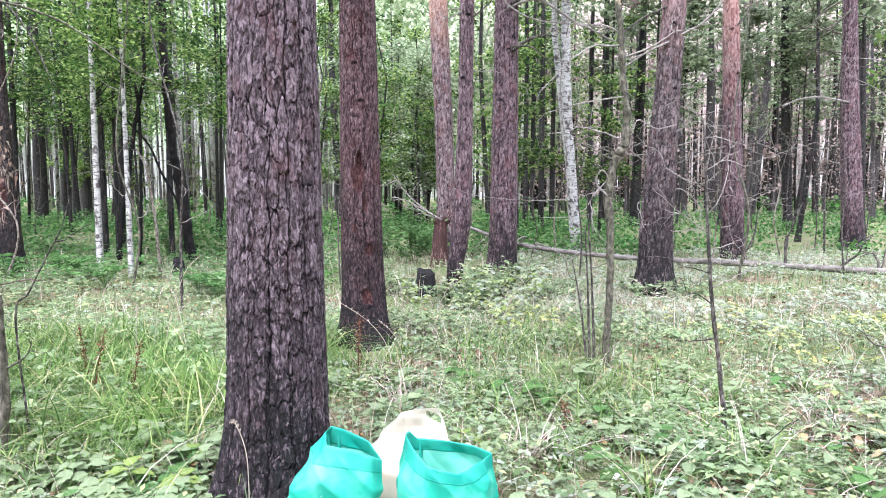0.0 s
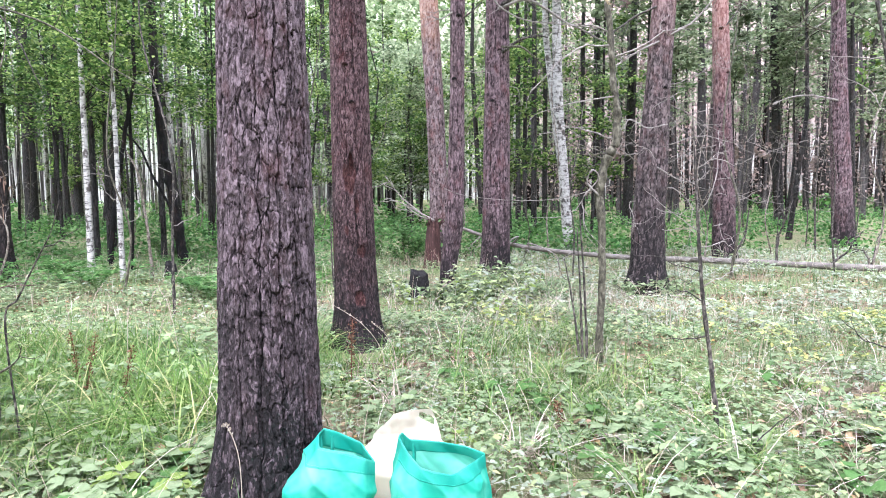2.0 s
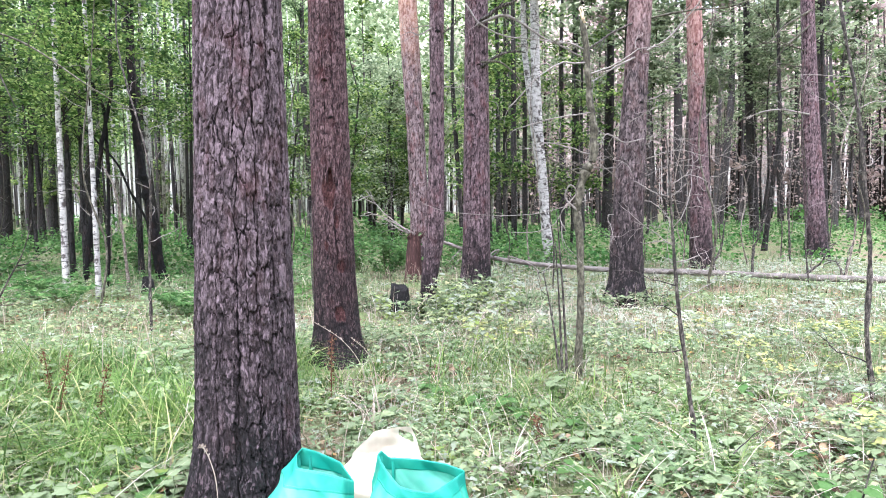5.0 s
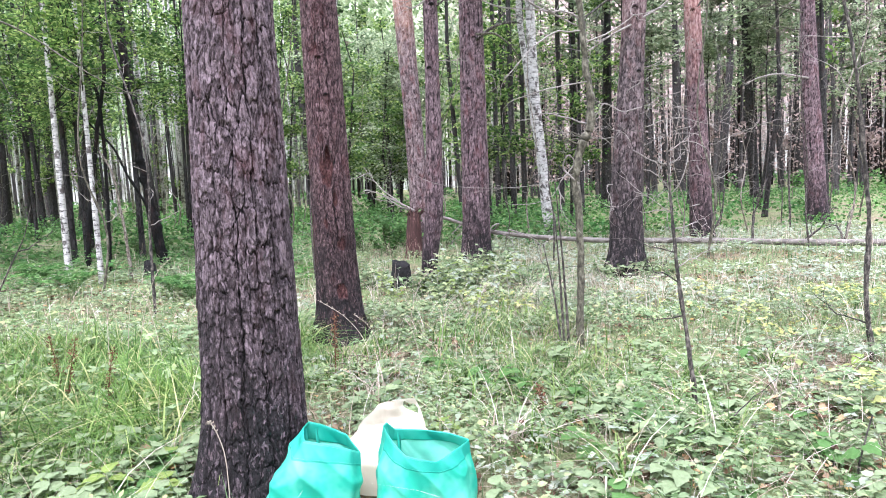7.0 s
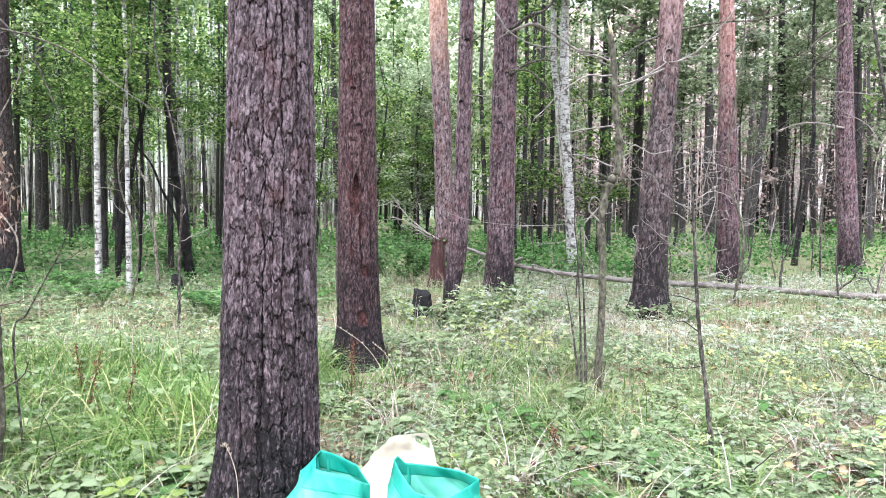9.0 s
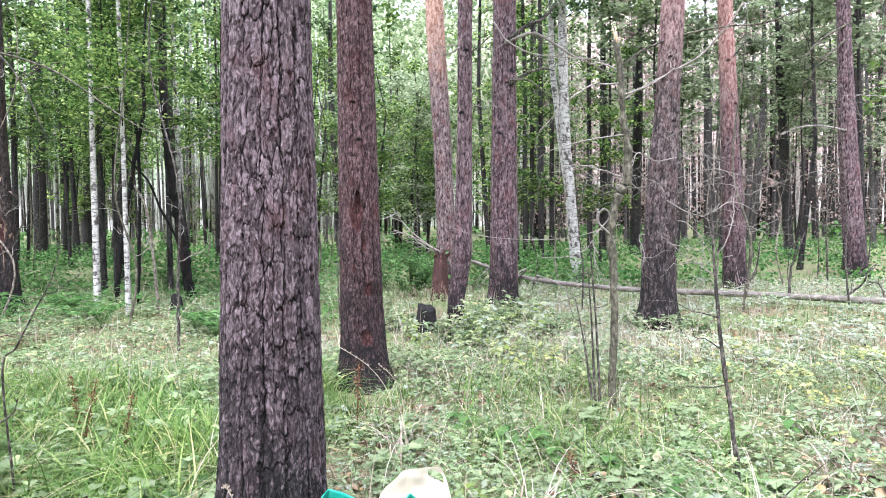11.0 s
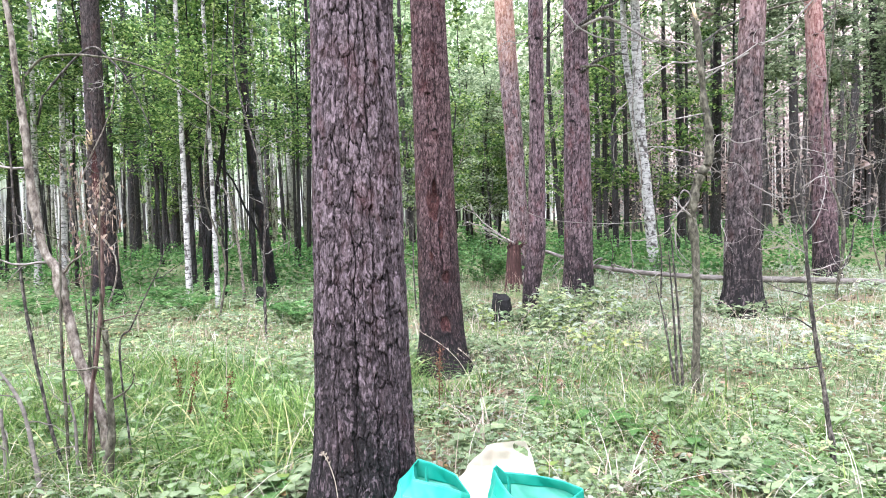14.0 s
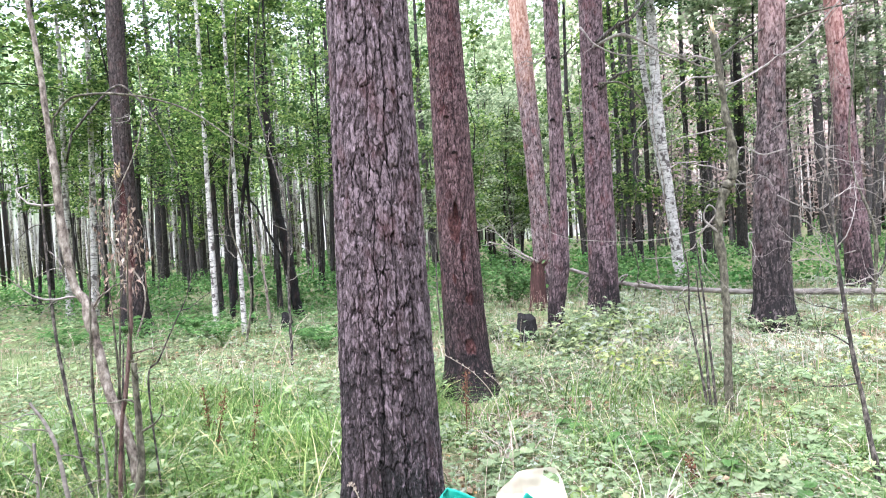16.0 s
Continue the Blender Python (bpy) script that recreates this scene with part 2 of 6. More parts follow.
DEAD_WOOD = plain("weathered_wood", [(0.3, (0.06, 0.052, 0.045)), (0.55, (0.17, 0.15, 0.13)), (0.75, (0.33, 0.3, 0.27))], 18, 0.8, 0.5, 0.01, (0.3, 1, 1))
DEAD_TWIG = plain("dead_twig", [(0.3, (0.11, 0.095, 0.085)), (0.7, (0.33, 0.295, 0.265))], 30, 0.8)
TORN_WOOD = plain("torn_red_wood", [(0.3, (0.022, 0.011, 0.01)), (0.55, (0.07, 0.032, 0.029)), (0.75, (0.26, 0.16, 0.135))], 24, 0.8, 0.6, 0.02, (1, 1, 0.15))
PALE_WOOD = plain("broken_pale_wood", [(0.3, (0.38, 0.26, 0.14)), (0.7, (0.68, 0.55, 0.38))], 40, 0.7, 0.5, 0.01, (1, 1, 0.2))
CHAR = plain("charred_wood", [(0.3, (0.006, 0.006, 0.006)), (0.7, (0.022, 0.02, 0.019))], 26, 0.95, 0.8, 0.02)
# wide random ranges: lit and shaded leaves of a crown are imitated by colour
LEAF_BRIGHT = leaf("leaf_bright", [(0.0, (0.018, 0.05, 0.014)), (0.4, (0.07, 0.135, 0.032)), (0.75, (0.15, 0.235, 0.055)), (1.0, (0.34, 0.42, 0.14))], 0.55, 0.5, 0.74)
LEAF_DEEP = leaf("leaf_deep", [(0.0, (0.018, 0.042, 0.018)), (0.4, (0.06, 0.112, 0.042)), (0.8, (0.125, 0.195, 0.075)), (1.0, (0.27, 0.35, 0.15))], 0.58, 0.5, 0.72)
# these two are paled for far foliage: bright distance haze is put into the colour
LEAF_GREY = leaf("leaf_greyish", [(0.0, (0.08, 0.12, 0.055)), (0.5, (0.2, 0.265, 0.135)), (1.0, (0.4, 0.46, 0.27))], 0.55)
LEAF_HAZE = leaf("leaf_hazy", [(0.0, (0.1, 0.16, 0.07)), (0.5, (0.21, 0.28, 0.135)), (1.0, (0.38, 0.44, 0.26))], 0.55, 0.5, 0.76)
LEAF_HERB = leaf("leaf_herb", [(0.0, (0.07, 0.125, 0.035)), (0.4, (0.15, 0.215, 0.095)), (0.8, (0.22, 0.29, 0.135)), (0.96, (0.29, 0.35, 0.14)), (1.0, (0.38, 0.34, 0.16))], 0.34, 0.45)
LEAF_PALE = leaf("leaf_pale", [(0.0, (0.19, 0.235, 0.14)), (0.35, (0.26, 0.31, 0.21)), (0.8, (0.3, 0.35, 0.25)), (0.95, (0.34, 0.38, 0.22)), (1.0, (0.38, 0.33, 0.2))], 0.34, 0.45, 0.56)
LEAF_YELLOW = leaf("leaf_yellowing", [(0.0, (0.2, 0.24, 0.06)), (0.6, (0.36, 0.39, 0.11)), (1.0, (0.5, 0.46, 0.16))], 0.35)
LEAF_FRESH = leaf("leaf_fresh", [(0.0, (0.11, 0.19, 0.02)), (1.0, (0.23, 0.33, 0.05))], 0.4)
LEAF_BRAMBLE = leaf("leaf_bramble", [(0.0, (0.2, 0.27, 0.09)), (0.6, (0.33, 0.4, 0.17)), (1.0, (0.45, 0.48, 0.25))], 0.4)
LEAF_BUSH = leaf("leaf_bush", [(0.0, (0.04, 0.105, 0.03)), (0.6, (0.085, 0.185, 0.052)), (1.0, (0.16, 0.27, 0.095))], 0.4, 0.5, 0.76)
GRASS = leaf("grass_green", [(0.0, (0.075, 0.137, 0.052)), (0.6, (0.15, 0.24, 0.091)), (0.88, (0.24, 0.304, 0.143)), (1.0, (0.4, 0.353, 0.26))], 0.35, 0.45)
GRASS_LUSH = leaf("grass_lush", [(0.0, (0.045, 0.1, 0.022)), (0.5, (0.115, 0.2, 0.05)), (0.85, (0.22, 0.31, 0.095)), (1.0, (0.42, 0.38, 0.2))], 0.42, 0.42, 0.74)
STRAW = leaf("straw", [(0.0, (0.3, 0.235, 0.161)), (0.6, (0.46, 0.382, 0.287)), (1.0, (0.6, 0.529, 0.46))], 0.2, 0.6)
STRAW_BROWN = leaf("withered_leaf", [(0.0, (0.14, 0.08, 0.05)), (0.5, (0.3, 0.2, 0.14)), (1.0, (0.48, 0.38, 0.29))], 0.25, 0.7)
LITTER = leaf("litter", [(0.0, (0.06, 0.035, 0.02)), (0.5, (0.19, 0.115, 0.06)), (0.85, (0.33, 0.23, 0.13)), (1.0, (0.45, 0.26, 0.07))], 0.1, 0.8)
RUST = leaf("rusty_seed_head", [(0.0, (0.065, 0.03, 0.018)), (0.6, (0.14, 0.07, 0.042)), (1.0, (0.25, 0.15, 0.09))], 0.15, 0.8, 0.8)
NEEDLES = leaf("pine_needles", [(0.0, (0.02, 0.05, 0.02)), (1.0, (0.06, 0.1, 0.04))], 0.15, 0.6)
BROWN_NEEDLES = leaf("dry_needles", [(0.0, (0.16, 0.125, 0.11)), (0.6, (0.3, 0.225, 0.195)), (1.0, (0.42, 0.31, 0.265))], 0.4, 0.8)


def far_wood_material():
    """The depth of the wood: upright grey streaks of stems below, leaf masses above, browner on the dry side; sky and
    haze between them painted pale.
    """
    m, n, l, b = material("far_wood", 0.9, 0.1)
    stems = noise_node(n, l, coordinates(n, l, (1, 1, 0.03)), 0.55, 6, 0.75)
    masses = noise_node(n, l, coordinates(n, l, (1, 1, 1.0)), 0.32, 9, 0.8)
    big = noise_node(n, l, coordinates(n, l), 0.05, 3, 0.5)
    # the palest stops paint bright sky seen between stems and leaves
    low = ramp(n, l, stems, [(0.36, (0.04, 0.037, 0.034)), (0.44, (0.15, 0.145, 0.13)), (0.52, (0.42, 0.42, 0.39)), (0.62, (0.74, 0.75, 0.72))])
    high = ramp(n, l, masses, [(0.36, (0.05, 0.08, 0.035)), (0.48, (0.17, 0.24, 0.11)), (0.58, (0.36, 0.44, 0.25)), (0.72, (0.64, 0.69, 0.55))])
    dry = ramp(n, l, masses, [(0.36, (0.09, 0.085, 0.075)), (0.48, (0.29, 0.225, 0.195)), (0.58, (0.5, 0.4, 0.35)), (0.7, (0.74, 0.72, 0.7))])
    c = n.new("ShaderNodeTexCoord")
    place = n.new("ShaderNodeSeparateXYZ")
    l.new(c.outputs["Object"], place.inputs[0])
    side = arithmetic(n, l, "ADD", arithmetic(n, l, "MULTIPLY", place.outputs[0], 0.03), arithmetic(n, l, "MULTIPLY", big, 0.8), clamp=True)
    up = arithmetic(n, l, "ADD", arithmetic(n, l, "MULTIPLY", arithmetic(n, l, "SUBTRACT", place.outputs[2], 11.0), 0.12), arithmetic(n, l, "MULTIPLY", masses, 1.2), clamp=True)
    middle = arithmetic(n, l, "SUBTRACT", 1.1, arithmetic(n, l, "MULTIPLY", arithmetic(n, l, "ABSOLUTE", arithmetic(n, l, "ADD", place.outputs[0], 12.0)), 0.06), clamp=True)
    low = mixed(n, l, middle, low, ramp(n, l, stems, [(0.4, (0.03, 0.045, 0.025)), (0.55, (0.12, 0.16, 0.085)), (0.66, (0.3, 0.35, 0.24))]))  # darker and greener colours round the middle, the palest gaps left out
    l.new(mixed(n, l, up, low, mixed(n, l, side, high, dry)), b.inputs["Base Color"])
    return m


def soil_material():
    m, n, l, b = material("forest_floor", 0.95, 0.15)
    v = coordinates(n, l)
    big, fine = noise_node(n, l, v, 0.8, 5), noise_node(n, l, v, 26, 8, 0.75)
    earth = ramp(n, l, fine, [(0.3, (0.05, 0.035, 0.022)), (0.46, (0.16, 0.12, 0.08)), (0.6, (0.28, 0.23, 0.16)), (0.75, (0.42, 0.36, 0.27))])
    moss = ramp(n, l, fine, [(0.3, (0.04, 0.06, 0.02)), (0.5, (0.13, 0.17, 0.065)), (0.75, (0.27, 0.3, 0.15))])
    l.new(mixed(n, l, ramp(n, l, big, [(0.36, (0, 0, 0)), (0.58, (1, 1, 1))]), earth, moss), b.inputs["Base Color"])
    relief(n, l, b, fine, 0.9, 0.03)
    return m


SOIL = soil_material()
GREEN_CLOTH = cloth("green_bag_cloth", (0.035, 0.46, 0.33), (0.2, 0.72, 0.57), 0.5)
# paler copy of the bag cloth: light coming through it is put into the colour
GREEN_LIT_INSIDE = cloth("green_bag_lit_inside", (0.22, 0.68, 0.55), (0.36, 0.78, 0.66), 0.5)
GREEN_HEM = cloth("green_bag_hem", (0.022, 0.42, 0.315), (0.08, 0.54, 0.42), 0.5)
CREAM_GRIP = cloth("beige_grip_film", (0.56, 0.47, 0.36), (0.68, 0.6, 0.49), 0.25)
CREAM_FILM = cloth("cream_bag_film", (0.74, 0.67, 0.54), (0.8, 0.75, 0.65), 0.5)

# ---- numeric helpers ----


def lattice(i, j, k, seed):
    h = (i * 374761393 + j * 668265263 + k * 2147483647 + seed * 974634777) & 0xFFFFFFFF
    h = ((h ^ (h >> 13)) * 1274126177) & 0xFFFFFFFF
    return ((h ^ (h >> 16)) & 0xFFFF) / 65535.0


def value_noise(p, seed=0):
    """Smooth noise from 0 to 1 at the points p (n x 3)."""
    i = np.floor(p).astype(np.int64)
    f = p - i
    f = f * f * (3 - 2 * f)
    out = np.zeros(len(p))
    for a in (0, 1):
        for b in (0, 1):
            for c in (0, 1):
                w = np.abs(1 - a - f[:, 0]) * np.abs(1 - b - f[:, 1]) * np.abs(1 - c - f[:, 2])
                out += w * lattice(i[:, 0] + a, i[:, 1] + b, i[:, 2] + c, seed)
    return out


def plates_round(u, v, count, seed, square=2.6, loose=0.76):
    """Cells on a cylinder unrolled to u (count cells round) and v: the gap to the second cell, a number, and how far below the cell's middle.
    square: how boxy the cells are; loose: how far they stray sideways."""
    i, j = np.floor(u).astype(np.int64), np.floor(v).astype(np.int64)
    f1, f2, own, low = np.full(len(u), 9.0), np.full(len(u), 9.0), np.zeros(len(u)), np.zeros(len(u))
    for a in (-1, 0, 1):
        for b in (-1, 0, 1):
            p, q = i + a, j + b
            m = p % count
            su, sv = p + 0.5 + loose * (lattice(m, q, m * 0 + 3, seed) - 0.5), q + 0.05 + 0.9 * lattice(m, q, m * 0 + 7, seed + 5)
            d = (np.abs(su - u) ** square + np.abs(sv - v) ** square) ** (1 / square)
            nearer = d < f1
            f2 = np.where(nearer, f1, np.minimum(f2, d))
            own = np.where(nearer, lattice(m, q, m * 0 + 11, seed + 9), own)
            low = np.where(nearer, sv - v, low)
            f1 = np.where(nearer, d, f1)
    return f2 - f1, own, low


def mesh_of(name, verts, faces, mat, smooth=False):
    """A mesh from arrays of places and of faces with equally many corners."""
    me = bpy.data.meshes.new(name)
    verts, faces = np.asarray(verts, np.float32), np.asarray(faces, np.int32)
    me.vertices.add(len(verts))
    me.vertices.foreach_set("co", verts.ravel())
    k = faces.shape[1]
    me.loops.add(faces.size)
    me.loops.foreach_set("vertex_index", faces.ravel())
    me.polygons.add(len(faces))
    me.polygons.foreach_set("loop_start", np.arange(0, faces.size, k, dtype=np.int32))
    me.polygons.foreach_set("loop_total", np.full(len(faces), k, np.int32))
    if smooth:
        me.polygons.foreach_set("use_smooth", np.ones(len(faces), bool))
    me.update(calc_edges=True)
    me.validate()
    me.materials.append(mat)
    return me


def part(name, me, parent, label=""):
    ob = new(name, me)
    ob.parent = parent
    if label:
        ob["label"] = label
    return ob


def thing(name, x, y, z, label, category, group="", kind=""):
    ob = new(name)
    ob.location = (x, y, z)
    ob.empty_display_size = 0.1
    return tagged(ob, label, category, group, kind)


def joined(pieces):
    """Several (verts, faces) as one."""
    vs, fs, at = [], [], 0
    for v, f in pieces:
        vs.append(v)
        fs.append(np.asarray(f) + at)
        at += len(v)
    return np.concatenate(vs), np.concatenate(fs)


def tube(points, radii, sides=6, lumps=0.0, seed=0):
    """A tapered tube of quads along the points, closed by its narrowing ends."""
    p = np.asarray(points, float)
    r = np.asarray(radii, float)
    d = np.gradient(p, axis=0)
    d /= np.linalg.norm(d, axis=1)[:, None] + 1e-9
    ref = np.where(np.abs(d[:, 2:3]) > 0.9, (1.0, 0.0, 0.0), (0.0, 0.0, 1.0))
    u = np.cross(d, ref)
    u /= np.linalg.norm(u, axis=1)[:, None] + 1e-9
    w = np.cross(d, u)
    a = np.linspace(0, 2 * np.pi, sides, endpoint=False)
    ring = np.cos(a)[None, :, None] * u[:, None] + np.sin(a)[None, :, None] * w[:, None]
    rr = np.repeat(r[:, None], sides, 1)
    if lumps:
        rr = rr * (1 + lumps * (value_noise((p[:, None] * 14 + ring * 1.3).reshape(-1, 3), seed).reshape(rr.shape) - 0.5))
    v = (p[:, None] + ring * rr[:, :, None]).reshape(-1, 3)
    v = np.concatenate([v, p[:1], p[-1:]])
    n = len(p)
    f = [(i * sides + j, i * sides + (j + 1) % sides, (i + 1) * sides + (j + 1) % sides, (i + 1) * sides + j) for i in range(n - 1) for j in range(sides)]
    for j in range(0, sides, 2):
        f.append((n * sides, (j + 2) % sides, (j + 1) % sides, j))
        f.append((n * sides + 1, (n - 1) * sides + j, (n - 1) * sides + (j + 1) % sides, (n - 1) * sides + (j + 2) % sides))
    return v, np.array(f)


def spline(points, n):
    """n places along a smooth curve through the points."""
    p = np.asarray(points, float)
    if len(p) == 2:
        return p[0] + (p[1] - p[0]) * np.linspace(0, 1, n)[:, None]
    q = np.concatenate([[2 * p[0] - p[1]], p, [2 * p[-1] - p[-2]]])
    s = np.linspace(0, len(p) - 1 - 1e-6, n)
    i = s.astype(int)
    t = (s - i)[:, None]
    a, b, c, d = q[i], q[i + 1], q[i + 2], q[i + 3]
    return 0.5 * (2 * b + (c - a) * t + (2 * a - 5 * b + 4 * c - d) * t * t + (3 * b - a - 3 * c + d) * t ** 3)


def crooked(start, way, length, n, wander, droop, rng):
    """A wandering line for a limb or twig."""
    p, d = [np.array(start, float)], np.array(way, float)
    d /= np.linalg.norm(d)
    for i in range(n):
        d = d + rng.normal(0, wander, 3) + (0, 0, -droop)
        d /= np.linalg.norm(d)
        p.append(p[-1] + d * length / n)
    return np.array(p)


def limb(start, way, length, radius, rng, wander=0.22, droop=0.03, twigs=4, sides=5, n=9):
    """A bare limb with side twigs: pieces for joined()."""
    line = crooked(start, way, length, n, wander, droop, rng)
    out = [tube(line, np.linspace(radius, radius * 0.25, len(line)), sides, 0.3)]
    for _ in range(twigs):
        i = int(rng.integers(2, len(line) - 1))
        side = line[i] - line[i - 1]
        side = side / np.linalg.norm(side) + rng.normal(0, 0.7, 3)
        t = crooked(line[i], side, length * rng.uniform(0.2, 0.5), 6, 0.35, droop, rng)
        out.append(tube(t, np.linspace(radius * 0.45, radius * 0.12, len(t)), 4))
    return out


def columns(A, Z, P, mean, plate, seed):
    """Old pine bark: tall plates in upright rows, parted by dark wavering cracks, with thin flakes lying on them. Gives
    height and a tone: pale at random per flake, darkened in cracks and at flake edges.
    """
    jag = value_noise(P * (30, 30, 12), seed + 3) - 0.5 + 0.6 * (value_noise(P * (70, 70, 28), seed + 13) - 0.5) + 0.45 * (value_noise(P * (160, 160, 70), seed + 14) - 0.5)
    sway = 0.6 * (value_noise(P * (5, 5, 1.6) + 4, seed + 5) - 0.5) + 0.16 * (value_noise(P * (12, 12, 6) + 8, seed + 6) - 0.5)
    count = max(6, round(2 * np.pi * mean / plate))
    gap, own, low = plates_round(A / (2 * np.pi) * count + sway + 0.26 * jag, Z / (plate * 3.4) + 0.3 * jag + 0.3 * sway, count, seed, 5.0, 0.34)
    wide = 0.035 + 0.2 * np.clip(value_noise(P * (16, 16, 5) + 9, seed + 31) - 0.4, 0, 1) ** 1.4
    plateau = np.clip(gap / wide, 0, 1) ** 0.45
    # the long furrows between rows of plates
    few = max(4, round(2 * np.pi * mean / (plate * 1.7)))
    fx = (A / (2 * np.pi) * few + 0.75 * sway + 0.22 * jag) % 1.0
    furrow = np.clip(np.abs(fx - 0.5) * 2 / (0.05 + 0.11 * np.clip(value_noise(P * (8, 8, 2.4) + 2, seed + 33) * 2.2 - 0.7, 0, 1)), 0, 1) ** 0.7
    # thin flakes that lie over one another, their lower edges lifted
    n2 = max(8, round(2 * np.pi * mean / (plate * 0.5)))
    gap2, scale, low2 = plates_round(A / (2 * np.pi) * n2 + sway + 0.9 * jag, Z / (plate * 1.15) + 0.75 * jag, n2, seed + 90, 3.0, 0.7)
    n3 = max(8, round(2 * np.pi * mean / (plate * 0.22)))
    gap3, chip, low3 = plates_round(A / (2 * np.pi) * n3 + 0.8 * sway + 1.2 * jag, Z / (plate * 0.48) - 0.9 * jag, n3, seed + 95)
    top = plateau * furrow
    edge = np.clip(gap2 / 0.07, 0, 1)
    rim = np.clip(gap3 / 0.12, 0, 1)
    height = top * (0.76 + 0.26 * own) + 0.2 * scale + 0.14 * low2 + 0.07 * chip + 0.05 * low3
    # furrows are dark bark; shade in them and at flake edges is added to the tone
    return height, np.clip(top, 0, 1) * (0.44 + 0.16 * own + 0.22 * scale + 0.14 * chip) * (0.74 + 0.26 * edge) * (0.86 + 0.14 * rim)


def bole(levels, around, heights, amp, plate, seed, flare=0.3, wounds=()):
    """A trunk: levels of (height, x, y, radius), with plates of bark amp metres deep.
    wounds: places where the bark is gone, as (height, turn, half length, half width, depth)."""
    lv = np.array(levels, float)
    a = np.linspace(0, 2 * np.pi, around, endpoint=False)
    if around > 40:
        a = a - (0.66 if around > 150 else 0.4) * np.cos(a)  # finer on the side of the clearing
    z = np.asarray(heights, float)
    A, Z = np.meshgrid(a, z)
    A, Z = A.ravel(), Z.ravel()
    R = np.interp(Z, lv[:, 0], lv[:, 3])
    lobes = 1 + 0.35 * np.sin(3 * A + seed) + 0.2 * np.sin(5 * A + 2 * seed)
    R = R * (1 + flare * lobes * np.exp(-np.maximum(Z, -0.15) / 0.2) + 0.02 * np.sin(2 * A + Z * 1.3 + seed))
    mean = float(lv[:, 3].mean())
    P = np.stack([np.cos(A) * mean, np.sin(A) * mean, Z], 1)
    if amp > 0:
        deep, flake = columns(A, Z, P, mean, plate, seed)
        R = R + amp * (deep - 1.0)
    else:
        flake = np.full(len(P), 0.5)
    bare = np.zeros(len(P))
    for wz, turn, long, wide, depth in wounds:
        off = (A - radians(turn) + np.pi) % (2 * np.pi) - np.pi
        q = (off * mean / wide) ** 2 + ((Z - wz) / long) ** 2 + 1.6 * (value_noise(P * (40, 40, 11), seed + 77) - 0.5)
        hole = np.clip((1.15 - q) * 2.2, 0, 1)
        R = R - depth * hole
        bare = np.maximum(bare, hole)
    X = np.interp(Z, lv[:, 0], lv[:, 1]) + np.cos(A) * R
    Y = np.interp(Z, lv[:, 0], lv[:, 2]) + np.sin(A) * R
    n = len(z)
    i, j = np.meshgrid(np.arange(n - 1), np.arange(around), indexing="ij")
    i, j = i.ravel(), j.ravel()
    k = (j + 1) % around
    f = np.stack([i * around + j, i * around + k, (i + 1) * around + k, (i + 1) * around + j], 1)
    return np.stack([X, Y, Z], 1), f, flake, bare


def trunk_mesh(name, mat, smooth, *shape):
    """A bole as a mesh, that knows its flakes of bark."""
    v, f, flake, bare = bole(*shape)
    me = mesh_of(name, v, f, mat, smooth)
    if bare.any():
        me.attributes.new("bare", "FLOAT", "POINT").data.foreach_set("value", bare.astype(np.float32))
    me.attributes.new("flake", "FLOAT", "POINT").data.foreach_set("value", flake.astype(np.float32))
    return me


LEAF_FOLD = np.array([(0, 0, 0), (-0.36, 0.45, 0.1), (0, 1, 0), (0.36, 0.45, 0.1)], float)
LEAF_FOLD_FACES = np.array([(0, 3, 2, 1)])
BROAD = np.array([(0, 0, 0), (0, 0.38, -0.03), (0, 0.72, -0.02), (0, 1, -0.1), (-0.33, 0.25, 0.06), (-0.36, 0.62, 0.05), (0.33, 0.25, 0.06), (0.36, 0.62, 0.05)], float)
BROAD_QUADS = np.array([(0, 1, 5, 4), (1, 2, 3, 5), (0, 6, 7, 1), (1, 7, 3, 2)])


def scattered(shape, faces, places, yaw, pitch, roll, size):
    """Many copies of a small shape in one set of arrays."""
    n, k = len(places), len(shape)
    v = shape[None] * np.asarray(size)[:, None, None]
    x, y, z = v[..., 0], v[..., 1], v[..., 2]
    cr, sr = np.cos(roll)[:, None], np.sin(roll)[:, None]
    x, z = x * cr + z * sr, z * cr - x * sr
    cp, sp = np.cos(pitch)[:, None], np.sin(pitch)[:, None]
    y, z = y * cp - z * sp, y * sp + z * cp
    cy, sy = np.cos(yaw)[:, None], np.sin(yaw)[:, None]
    x, y = x * cy - y * sy, x * sy + y * cy
    out = np.stack([x, y, z], 2) + np.asarray(places)[:, None]
    f = faces[None] + (np.arange(n) * k)[:, None, None]
    return out.reshape(-1, 3), f.reshape(-1, faces.shape[1])


